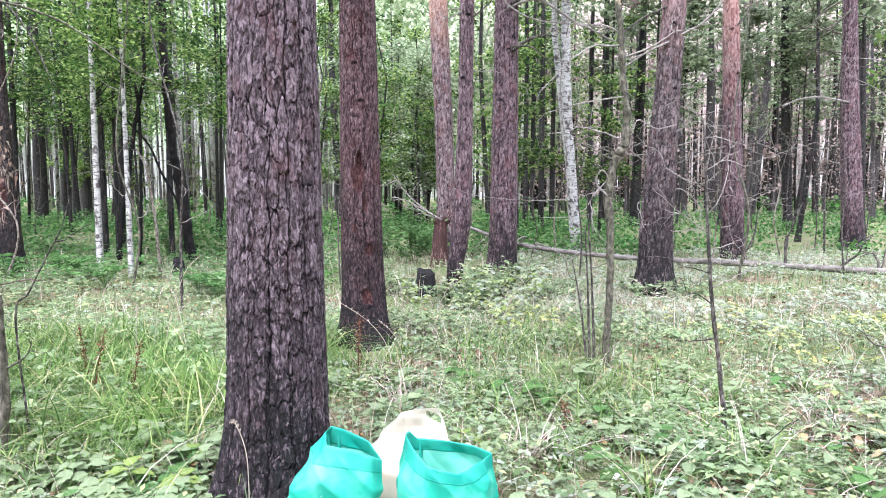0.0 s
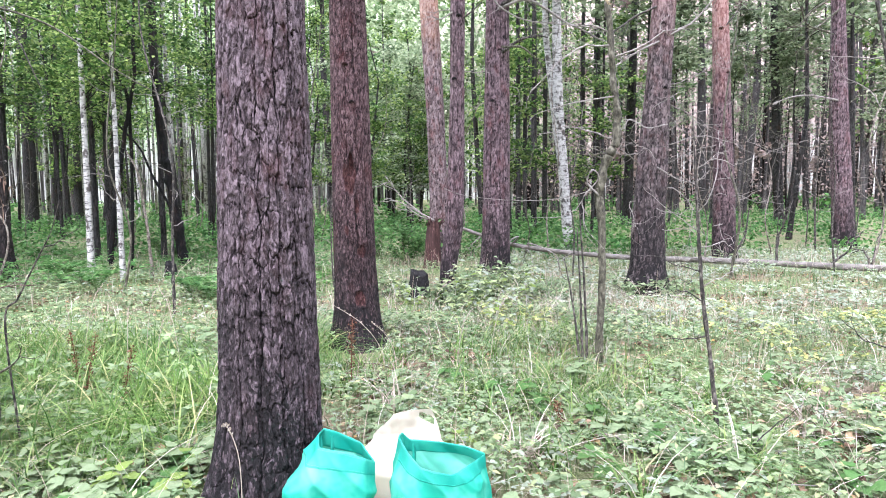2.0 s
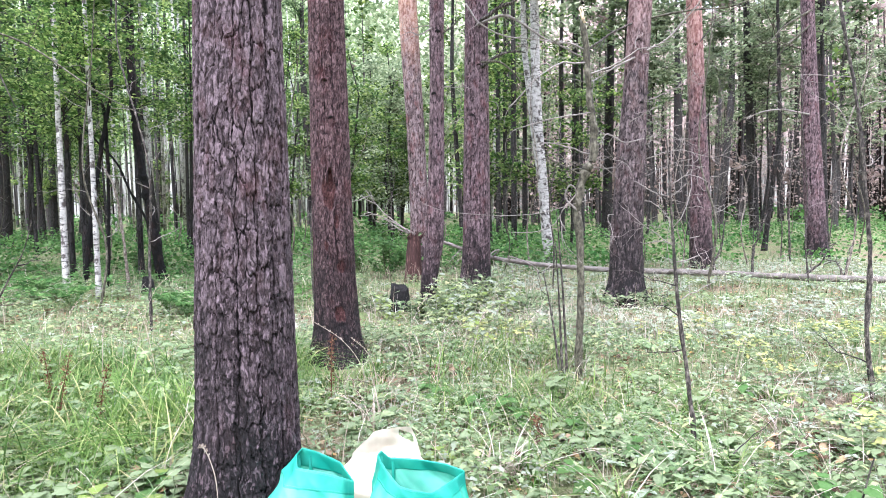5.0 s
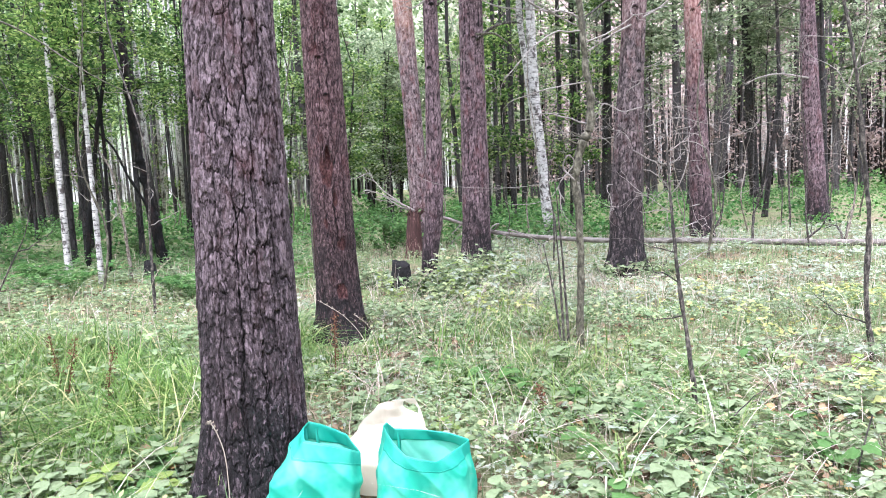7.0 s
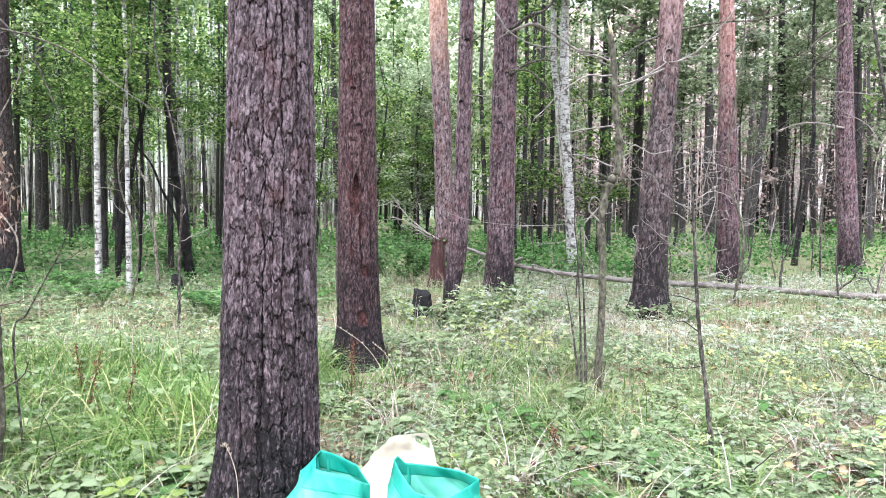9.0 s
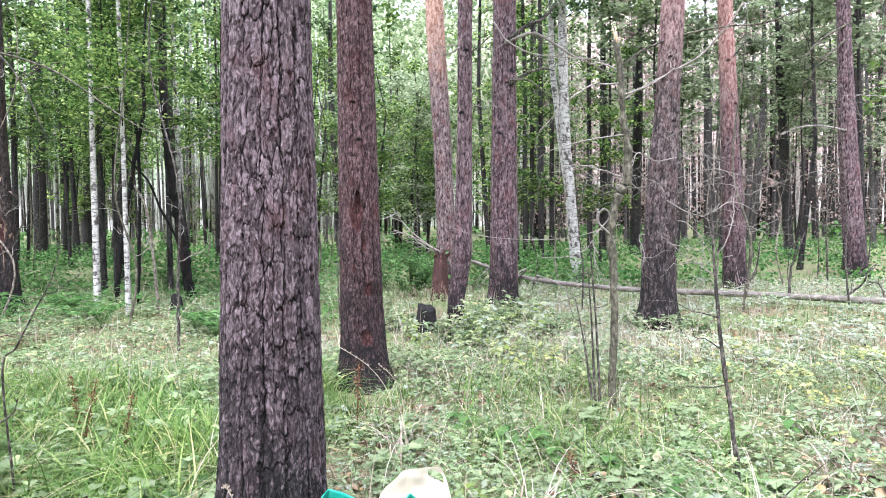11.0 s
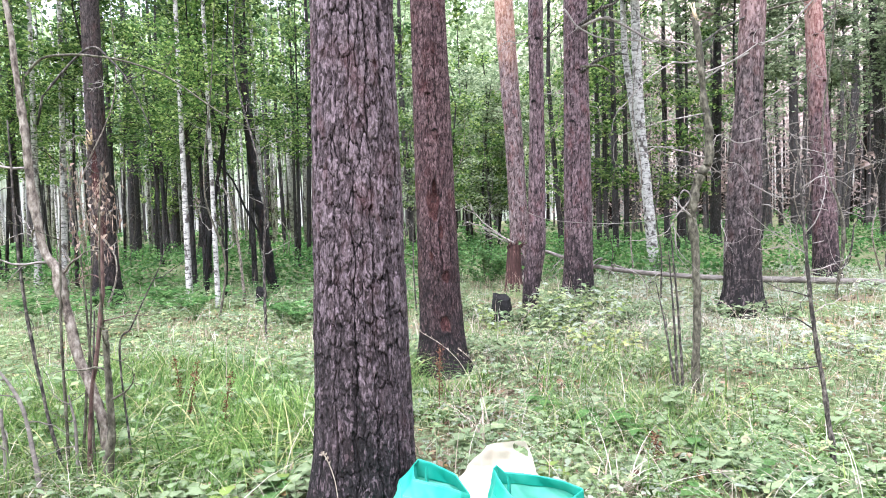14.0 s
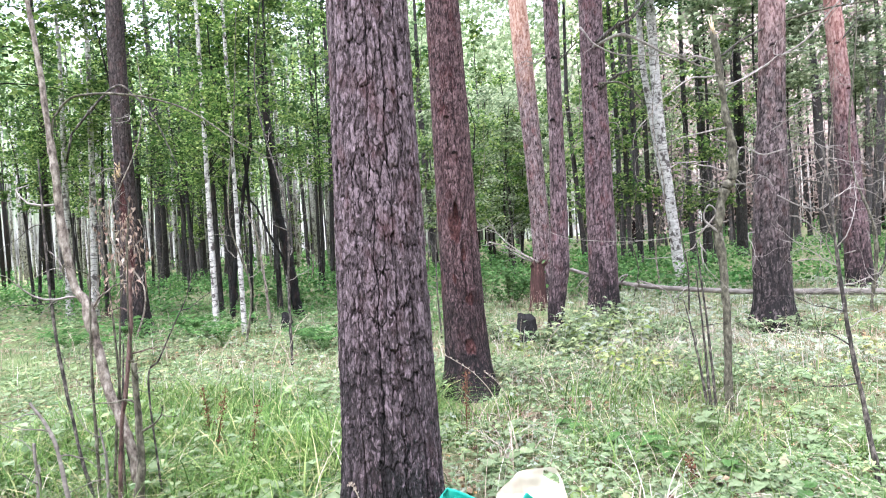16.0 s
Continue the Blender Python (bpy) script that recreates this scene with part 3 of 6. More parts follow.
def blades(places, length, width, bend, rng, parts=4):
    """Curved tapering grass blades."""
    n = len(places)
    yaw = rng.uniform(0, 2 * np.pi, n)
    s = np.linspace(0, 1, parts + 1)
    out = np.stack([np.cos(yaw), np.sin(yaw)], 1)
    reach = (bend * length)[:, None] * s ** 2
    up = length[:, None] * (s - 0.45 * np.minimum(bend, 1.4)[:, None] * s ** 2.2)
    c = np.stack([out[:, 0:1] * reach, out[:, 1:2] * reach, up], 2) + places[:, None]
    side = np.stack([-out[:, 1], out[:, 0], np.zeros(n)], 1)[:, None] * (width[:, None] * (1 - 0.93 * s ** 1.5))[:, :, None]
    v = np.stack([c - side, c + side], 2).reshape(n, -1, 3)
    f = np.array([(2 * i, 2 * i + 1, 2 * i + 3, 2 * i + 2) for i in range(parts)])
    return v.reshape(-1, 3), (f[None] + (np.arange(n) * 2 * (parts + 1))[:, None, None]).reshape(-1, 4)


# ---- the ground ----
def ground_height(x, y):
    x, y = np.asarray(x, float), np.asarray(y, float)
    p = np.stack([x.ravel(), y.ravel(), np.zeros(x.size)], 1)
    h = 0.16 * (value_noise(p * 0.35, 3) - 0.5) + 0.05 * (value_noise(p * 1.7, 5) - 0.5)
    return (h - 0.05).reshape(x.shape)


def build_ground():
    core = np.linspace(-14, 26, 161)
    far = np.concatenate([-np.geomspace(900, 15, 14), core, np.geomspace(27, 900, 14)])
    cx = np.concatenate([-np.geomspace(900, 21, 14), np.linspace(-20, 20, 161), np.geomspace(21, 900, 14)])
    X, Y = np.meshgrid(cx, far)
    Z = ground_height(X, Y)
    w = X.shape[1]
    i, j = np.meshgrid(np.arange(X.shape[0] - 1), np.arange(w - 1), indexing="ij")
    k = (i * w + j).ravel()
    me = mesh_of("ground", np.stack([X, Y, Z], 2).reshape(-1, 3), np.stack([k, k + 1, k + w + 1, k + w], 1), SOIL, True)
    tagged(new("ground", me), "soft forest floor of soil, moss and leaf litter", "ground", kind="structure")


build_ground()


def gz(x, y):
    return float(ground_height(np.array([x]), np.array([y]))[0])


# ---- pines ----
def needle_crown(seed, height, rng):
    """The crown of a tall pine: limbs with tufts of needles."""
    tufts, limbs = [], []
    for i in range(26):
        z = height * rng.uniform(0.62, 1.0)
        reach = 2.6 * (1.12 - z / height) ** 0.5 + 0.5
        a = rng.uniform(0, 2 * np.pi)
        line = crooked((0, 0, z), (np.cos(a), np.sin(a), 0.25), reach, 6, 0.15, -0.02, rng)
        limbs.append(tube(line, np.linspace(0.05, 0.012, len(line)), 4))
        for q in line[2:]:
            tufts.append(q + rng.normal(0, 0.3, (16, 3)))
    t = np.concatenate(tufts)
    n = len(t)
    thin = LEAF_FOLD * (0.35, 1, 1)
    return joined(limbs), scattered(thin, LEAF_FOLD_FACES, t, rng.uniform(0, 6.3, n), rng.uniform(-0.5, 1.2, n), rng.uniform(-1, 1, n), rng.uniform(0.25, 0.45, n))


crown_limbs, crown_tufts = needle_crown(1, 18.0, np.random.default_rng(31))
CROWN_LIMB_MESH = mesh_of("crown_limb", *crown_limbs, BARK_DARK)
CROWN_MESH = mesh_of("crown", *crown_tufts, NEEDLES)


def pine(x, y, levels, mat, label, around, step, amp, plate, seed, flare=0.3, group="tall pines of the wood", stubs=(), knots=(), wounds=()):
    """levels: (height, x, y, radius) from the foot. stubs: dead limbs as (height, turn, length, radius, twigs)."""
    rng = np.random.default_rng(seed + 400)
    root = thing("pine_tree", x, y, 0, label, "tree", group)
    top = levels[-1]
    fine = np.arange(-0.25, top[0], step)
    coarse = np.linspace(top[0], 18.4, 24)
    grown = list(levels) + [(18.5, top[1] * 1.6, top[2], 0.05)]
    heights = np.concatenate([fine, coarse])
    part("trunk", trunk_mesh("trunk", mat, around < 50, [(-0.3, 0, 0, levels[0][3])] + grown, around, heights, amp, plate, seed, flare, wounds), root)
    at = lambda z, k: float(np.interp(z, [q[0] for q in grown], [q[k] for q in grown]))
    for z, turn, length, radius, twigs in stubs:
        a = radians(turn)
        r = at(z, 3) * 0.85
        start = (at(z, 1) + np.cos(a) * r, at(z, 2) + np.sin(a) * r, z)
        way = (np.cos(a), np.sin(a), rng.uniform(-0.15, 0.3))
        wood = BARK_OLIVE if radius >= 0.02 else DEAD_TWIG
        pieces = limb(start, way, length, radius * 0.72, rng, 0.24, 0.03, twigs + 4)
        branch = part("branch", mesh_of("branch", *pieces[0], wood, True), root, "dry bare dark branch" if radius >= 0.02 else "dry bare grey branch")
        for twig in pieces[1:]:
            part("twig", mesh_of("twig", *twig, wood, True), branch)
    for z, turn, size in knots:
        a = radians(turn)
        out, side = np.array((np.cos(a), np.sin(a), 0.0)), np.array((-np.sin(a), np.cos(a), 0.0))
        foot = np.array((at(z, 1), at(z, 2), z)) + out * (at(z, 3) - 0.012)
        arch = [foot + side * size * 1.5 * np.cos(q) + out * (0.012 + size * 0.45 * np.sin(q)) + np.array((0, 0, size * 1.1 * np.sin(q))) for q in np.linspace(-0.25, 3.4, 12)]
        part("knot", mesh_of("knot", *tube(arch, size * (0.3 + 0.5 * np.sin(np.linspace(0.2, 2.9, 12))), 7, 0.9, seed + int(z * 10)), mat, True), root, "bark lip over a lost branch")
        stub = np.array([foot - out * 0.01, foot + out * 0.012, foot + out * size * 0.5 - (0, 0, size * 0.2)])
        part("knot_hole", mesh_of("knot_hole", *tube(stub, [size * 0.8, size * 0.7, size * 0.2], 8, 0.8, seed), CHAR, True), root, "dark rotten branch stub")
    up = part("crown", CROWN_MESH, root, "dark green needle crown")
    up.location = (at(18, 1), at(18, 2), 0)
    up.rotation_euler = (0, 0, rng.uniform(0, 6))
    li = tagged(part("crown_limb_work", CROWN_LIMB_MESH, root), kind="stuff")
    li.location, li.rotation_euler = up.location, up.rotation_euler
    return root


pine(-0.82, 2.96, [(0, 0.005, 0, 0.248), (0.47, 0.032, 0, 0.237), (1.0, 0.034, 0, 0.224), (1.55, 0.04, 0, 0.209), (2.31, 0.046, 0, 0.189), (3.4, 0.055, 0, 0.178)], BARK_MAIN,
     "thick old pine with deeply furrowed grey-brown bark, scorched base", 340, 0.0052, 0.018, 0.05, 29, 0.24)
pine(-0.75, 6.09, [(0, 0, 0, 0.215), (0.85, -0.03, 0, 0.2), (1.66, -0.04, 0, 0.184), (3.23, -0.05, 0, 0.168), (4.2, -0.06, 0, 0.16)], BARK_SECOND,
     "pine with torn reddish bark and black scorched foot", 190, 0.01, 0.012, 0.05, 5, 0.4, knots=((2.28, -78, 0.013), (2.62, -95, 0.014)),
     wounds=((1.7, -86, 0.1, 0.03, 0.035), (1.6, -92, 0.15, 0.06, 0.01), (1.33, -72, 0.06, 0.025, 0.01), (1.1, -105, 0.05, 0.022, 0.008), (0.9, -62, 0.05, 0.04, 0.01), (0.46, -74, 0.07, 0.05, 0.012)))
pine(0.03, 14.0, [(0, 0.05, 0, 0.215), (1.32, 0.04, 0, 0.2), (3.16, -0.02, 0, 0.2), (5.54, -0.14, 0, 0.198), (6.6, -0.18, 0, 0.19)], BARK_ORANGE,
     "pine whose flaky bark turns orange higher up", 60, 0.024, 0.014, 0.055, 7, 0.2)
slender_pine = pine(0.19, 9.56, [(0, -0.02, 0, 0.105), (0.35, 0.0, 0, 0.12), (0.93, 0.09, 0, 0.142), (2.2, 0.135, 0, 0.12), (3.04, 0.15, 0, 0.105), (4.25, 0.165, 0, 0.105), (5.0, 0.18, 0, 0.105)], BARK_PINE,
     "slender purplish-brown pine trunk with black foot", 54, 0.02, 0.012, 0.04, 9, 0.25, knots=((3.1, -115, 0.02), (4.0, -85, 0.02)), stubs=((3.2, -20, 0.5, 0.012, 2), (4.1, 200, 0.6, 0.012, 2)))
stout_pine = pine(1.12, 11.92, [(0, 0, 0, 0.275), (1.02, 0.02, 0, 0.258), (2.38, 0.03, 0, 0.238), (4.94, 0.05, 0, 0.217), (5.8, 0.06, 0, 0.21)], BARK_PINE,
     "stout pine with even purplish-brown bark", 64, 0.022, 0.014, 0.05, 11, 0.18, knots=((3.1, -115, 0.02), (4.0, -85, 0.02)), stubs=((3.4, -8, 0.9, 0.012, 4), (3.1, 185, 0.5, 0.012, 2)))
twiggy_pine = pine(3.17, 9.34, [(0, -0.01, 0, 0.245), (0.94, -0.02, 0, 0.232), (2.18, 0.04, 0, 0.205), (3.04, 0.09, 0, 0.175), (4.18, 0.15, 0, 0.17), (5.0, 0.19, 0, 0.16)], BARK_PINK,
     "pine with many pale dead twigs hanging from its trunk", 70, 0.02, 0.015, 0.05, 13, 0.42, knots=((2.9, -75, 0.018), (3.8, -105, 0.02)),
     stubs=((2.75, 15, 1.0, 0.011, 6), (2.0, 170, 0.9, 0.01, 6), (2.6, 235, 0.9, 0.011, 5), (2.3, 300, 1.0, 0.011, 5), (2.1, 340, 1.3, 0.012, 6), (1.8, 200, 1.0, 0.01, 5), (1.9, 260, 0.8, 0.01, 5), (1.5, 350, 1.3, 0.012, 5), (1.3, 190, 1.0, 0.01, 5), (1.2, 280, 0.7, 0.009, 4), (0.9, 310, 0.8, 0.009, 4), (3.0, 20, 1.0, 0.012, 5)))
red_pine = pine(6.26, 13.64, [(0, 0, 0, 0.24), (1.32, -0.03, 0, 0.224), (3.11, -0.13, 0, 0.187), (5.44, -0.24, 0, 0.154), (6.2, -0.28, 0, 0.15)], BARK_RED,
     "pine trunk turning reddish orange towards the top", 52, 0.026, 0.013, 0.05, 15, 0.2, knots=((3.9, -70, 0.022), (4.8, -110, 0.026)),
     stubs=((1.3, 290, 1.3, 0.014, 4), (2.4, 200, 1.5, 0.014, 5), (2.0, 340, 1.5, 0.014, 5), (4.6, 30, 1.0, 0.012, 3), (3.2, 185, 1.2, 0.012, 4)))
broad_pine = pine(10.81, 16.6, [(0, -0.02, 0, 0.27), (1.58, -0.14, 0, 0.25), (3.48, -0.3, 0, 0.215), (6.31, -0.45, 0, 0.165), (7.0, -0.48, 0, 0.16)], BARK_PINE,
     "broad pine with grey-purple bark and dry side branches", 52, 0.03, 0.015, 0.06, 17, 0.25,
     stubs=((4.4, 190, 2.4, 0.03, 5), (5.4, 200, 2.6, 0.03, 5), (5.0, 175, 2.0, 0.025, 5), (3.6, 350, 1.6, 0.02, 4), (2.6, 185, 2.0, 0.022, 3), (5.9, 10, 2.0, 0.03, 5)))
resin_pine = pine(-8.01, 11.49, [(0, 0.05, 0, 0.27), (1.49, 0.05, 0, 0.215), (3.34, 0.03, 0, 0.175), (5.37, 0.05, 0, 0.16), (6.2, 0.06, 0, 0.155)], BARK_EDGE,
     "dark pine with resin-red wounds low on its trunk", 60, 0.024, 0.015, 0.05, 19, 0.3,
     stubs=((3.2, 250, 0.6, 0.014, 3), (2.9, 280, 0.9, 0.012, 4), (2.5, 300, 0.8, 0.01, 4), (2.2, 240, 0.9, 0.01, 4), (1.7, 320, 0.7, 0.01, 3), (1.2, 290, 0.7, 0.01, 3), (4.2, 310, 1.0, 0.014, 3)), wounds=((2.4, -80, 0.55, 0.07, 0.03), (1.4, -70, 0.35, 0.1, 0.02)))


def bough(root, points, r0, r1, mat, twigs, seed, label):
    """A dead bough of a tree along the points, tapering, with fine side twigs."""
    rng = np.random.default_rng(seed)
    line = spline(np.array(points) - np.array(root.location), 22)
    line[0] += (line[0] - line[1]) * 1.5
    limb_part = part("branch", mesh_of("branch", *tube(line, np.linspace(r0, r1, 22), 7, 0.5, seed), mat, True), root, label)
    for _ in range(twigs):
        i = int(rng.integers(4, 21))
        way = (line[i] - line[i - 1]) / np.linalg.norm(line[i] - line[i - 1]) + rng.normal(0, 0.7, 3)
        t = crooked(line[i], way, rng.uniform(0.2, 0.6), 7, 0.3, 0.02, rng)
        part("twig", mesh_of("twig", *tube(t, np.linspace(r1 * 0.9, r1 * 0.3, len(t)), 4), mat, True), limb_part)


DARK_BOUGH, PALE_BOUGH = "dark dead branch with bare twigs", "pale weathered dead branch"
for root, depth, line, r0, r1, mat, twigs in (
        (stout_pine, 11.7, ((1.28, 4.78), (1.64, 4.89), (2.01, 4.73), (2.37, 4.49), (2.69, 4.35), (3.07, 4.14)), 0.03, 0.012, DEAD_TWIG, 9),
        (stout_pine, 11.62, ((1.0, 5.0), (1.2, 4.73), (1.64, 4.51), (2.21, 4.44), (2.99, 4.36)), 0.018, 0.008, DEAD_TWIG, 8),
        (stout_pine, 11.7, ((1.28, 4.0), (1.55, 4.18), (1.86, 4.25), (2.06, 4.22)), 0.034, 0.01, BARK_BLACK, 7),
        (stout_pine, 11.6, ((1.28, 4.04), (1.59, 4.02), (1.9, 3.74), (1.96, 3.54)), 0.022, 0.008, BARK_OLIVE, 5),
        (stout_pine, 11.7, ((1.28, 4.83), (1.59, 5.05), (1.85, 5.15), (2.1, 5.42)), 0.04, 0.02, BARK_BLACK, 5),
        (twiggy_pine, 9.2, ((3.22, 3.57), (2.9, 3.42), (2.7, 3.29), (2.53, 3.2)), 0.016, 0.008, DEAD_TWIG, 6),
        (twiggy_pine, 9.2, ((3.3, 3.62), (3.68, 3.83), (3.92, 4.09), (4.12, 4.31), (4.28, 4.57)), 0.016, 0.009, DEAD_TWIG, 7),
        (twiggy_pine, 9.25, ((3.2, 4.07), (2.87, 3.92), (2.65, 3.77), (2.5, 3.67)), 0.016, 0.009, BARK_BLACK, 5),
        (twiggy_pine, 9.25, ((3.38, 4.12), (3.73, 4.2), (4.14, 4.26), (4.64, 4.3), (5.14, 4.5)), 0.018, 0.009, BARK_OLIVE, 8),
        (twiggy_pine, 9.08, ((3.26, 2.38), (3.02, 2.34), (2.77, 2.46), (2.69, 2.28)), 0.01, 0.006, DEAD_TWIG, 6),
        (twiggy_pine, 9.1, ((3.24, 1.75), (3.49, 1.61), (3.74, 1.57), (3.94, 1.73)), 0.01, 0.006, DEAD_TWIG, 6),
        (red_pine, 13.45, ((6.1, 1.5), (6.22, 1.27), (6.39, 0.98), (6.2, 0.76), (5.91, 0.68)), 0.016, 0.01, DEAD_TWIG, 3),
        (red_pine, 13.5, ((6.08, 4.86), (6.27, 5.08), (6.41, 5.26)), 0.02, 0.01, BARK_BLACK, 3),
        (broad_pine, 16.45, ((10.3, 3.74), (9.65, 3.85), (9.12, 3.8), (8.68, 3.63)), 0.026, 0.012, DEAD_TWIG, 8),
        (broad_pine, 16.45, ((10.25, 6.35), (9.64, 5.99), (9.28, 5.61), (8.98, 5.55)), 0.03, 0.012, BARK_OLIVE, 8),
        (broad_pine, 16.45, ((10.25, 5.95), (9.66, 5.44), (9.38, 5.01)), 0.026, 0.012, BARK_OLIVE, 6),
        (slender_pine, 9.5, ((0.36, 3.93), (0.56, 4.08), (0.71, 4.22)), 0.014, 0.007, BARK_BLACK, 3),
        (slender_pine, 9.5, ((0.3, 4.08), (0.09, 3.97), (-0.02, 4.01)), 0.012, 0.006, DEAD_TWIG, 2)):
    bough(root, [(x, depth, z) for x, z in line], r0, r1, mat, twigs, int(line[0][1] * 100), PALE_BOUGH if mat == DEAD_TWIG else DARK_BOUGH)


wound_rng = np.random.default_rng(63)
splinters = [tube([(x0 := wound_rng.normal(0.03, 0.05), -0.23, z0 := wound_rng.normal(3.08, 0.07)), (x0 + wound_rng.normal(0, 0.03), -0.27, z0 + wound_rng.uniform(0.04, 0.14))], [0.016, 0.004], 4) for _ in range(16)]
part("splintered_wood", mesh_of("splintered_wood", *joined(splinters), PALE_WOOD), resin_pine, "pale splintered wood in a wound")


# ---- leafy trees ----
def leafy(name, x, y, levels, bark_mat, leaf_mat, label, seed, crown_from, height, reach, leaves, size=0.055, group="", around=14, droop=0.04, limbs=20, cheap=False):
    """A leafy tree: trunk, limbs and a crown of single leaves."""
    rng = np.random.default_rng(seed)
    root = thing(name, x, y, 0, label, "tree", group)
    top = levels[-1]
    grown = [(-0.3, 0, 0, levels[0][3])] + list(levels) + [(height, top[1] * 1.3 + rng.normal(0, 0.2), top[2], 0.012)]
    zs = np.concatenate([np.linspace(-0.25, 0.4, 4 if cheap else 6), np.linspace(0.6, height, 12 if cheap else 24)])
    part("trunk", trunk_mesh("trunk", bark_mat, True, grown, around, zs, levels[0][3] * 0.1, 0.06, seed, 0.25), root)
    if not leaves:
        return root
    lines, spots = [], []
    for i in range(limbs):
        z = crown_from + (height - crown_from) * rng.uniform(0, 1) ** 1.15
        a = rng.uniform(0, 2 * np.pi)
        k = 1 - 0.75 * (z - crown_from) / (height - crown_from + 1e-6)
        cx = np.interp(z, [q[0] for q in grown], [q[1] for q in grown])
        line = crooked((cx, 0, z), (np.cos(a), np.sin(a), 0.8), reach * k * rng.uniform(0.6, 1.1), 4 if cheap else 7, 0.16, droop, rng)
        lines.append(tube(line, np.linspace(0.011, 0.003, len(line)), 4))
        for q in line[1 if cheap else 2:]:
            for _ in range(2):
                spots.append(q + rng.normal(0, 0.26, 3) * (1, 1, 0.4))
    tagged(part("limb_work", mesh_of("limb_work", *joined(lines), BARK_DARK), root), kind="stuff")
    spots = np.array(spots)
    c = spots[rng.integers(0, len(spots), leaves)] + rng.normal(0, 0.12, (leaves, 3)) * (1, 1, 0.35)
    v = scattered(LEAF_FOLD * (1.15, 1, 1), LEAF_FOLD_FACES, c, rng.uniform(0, 6.3, leaves), rng.normal(-0.25, 0.38, leaves), rng.normal(0, 0.38, leaves), rng.uniform(0.7, 1.35, leaves) * size)
    tagged(part("crown", mesh_of("crown", *v, leaf_mat), root), kind="stuff")
    return root


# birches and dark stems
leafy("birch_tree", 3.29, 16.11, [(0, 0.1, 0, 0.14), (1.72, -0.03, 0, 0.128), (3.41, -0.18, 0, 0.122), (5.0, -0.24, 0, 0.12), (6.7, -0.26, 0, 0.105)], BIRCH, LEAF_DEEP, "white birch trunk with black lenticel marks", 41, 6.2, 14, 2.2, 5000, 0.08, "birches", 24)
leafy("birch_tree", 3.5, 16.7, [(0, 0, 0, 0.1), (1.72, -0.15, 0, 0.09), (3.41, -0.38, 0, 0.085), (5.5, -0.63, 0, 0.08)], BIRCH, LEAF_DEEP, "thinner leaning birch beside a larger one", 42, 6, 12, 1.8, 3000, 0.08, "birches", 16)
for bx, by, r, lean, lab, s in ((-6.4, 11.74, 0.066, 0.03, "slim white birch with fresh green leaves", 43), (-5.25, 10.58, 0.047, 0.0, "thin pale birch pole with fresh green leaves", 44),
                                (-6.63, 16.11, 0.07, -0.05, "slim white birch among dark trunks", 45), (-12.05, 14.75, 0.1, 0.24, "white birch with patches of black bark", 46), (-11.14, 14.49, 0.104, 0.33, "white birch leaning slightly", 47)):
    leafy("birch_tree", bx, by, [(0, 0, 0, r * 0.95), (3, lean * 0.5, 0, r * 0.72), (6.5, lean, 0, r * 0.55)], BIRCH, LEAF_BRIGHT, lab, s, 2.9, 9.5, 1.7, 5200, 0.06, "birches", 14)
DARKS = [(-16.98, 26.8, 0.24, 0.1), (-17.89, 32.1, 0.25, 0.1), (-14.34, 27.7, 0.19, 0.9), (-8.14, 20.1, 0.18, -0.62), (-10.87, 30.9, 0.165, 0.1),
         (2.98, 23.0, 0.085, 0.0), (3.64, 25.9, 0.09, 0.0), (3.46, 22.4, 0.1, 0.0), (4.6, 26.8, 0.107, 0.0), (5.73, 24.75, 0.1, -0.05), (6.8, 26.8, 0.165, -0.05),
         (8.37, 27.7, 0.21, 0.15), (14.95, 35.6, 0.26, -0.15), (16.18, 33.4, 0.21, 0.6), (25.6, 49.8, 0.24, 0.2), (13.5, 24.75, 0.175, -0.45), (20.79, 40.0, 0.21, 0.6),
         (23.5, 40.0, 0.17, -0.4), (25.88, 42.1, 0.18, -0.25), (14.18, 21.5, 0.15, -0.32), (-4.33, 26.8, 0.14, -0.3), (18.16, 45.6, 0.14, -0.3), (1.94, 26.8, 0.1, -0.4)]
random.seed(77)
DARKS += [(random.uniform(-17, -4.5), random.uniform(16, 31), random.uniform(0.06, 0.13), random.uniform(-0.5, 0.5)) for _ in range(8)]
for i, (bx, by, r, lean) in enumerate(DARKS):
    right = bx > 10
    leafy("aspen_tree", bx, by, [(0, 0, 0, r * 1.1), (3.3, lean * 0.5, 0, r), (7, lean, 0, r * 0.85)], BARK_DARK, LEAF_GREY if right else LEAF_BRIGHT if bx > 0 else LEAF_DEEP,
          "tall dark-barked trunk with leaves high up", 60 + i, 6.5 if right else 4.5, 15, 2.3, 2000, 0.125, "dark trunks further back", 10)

# young leafy trees of the understorey, a few grown and then repeated
random.seed(5)
YOUNG = []
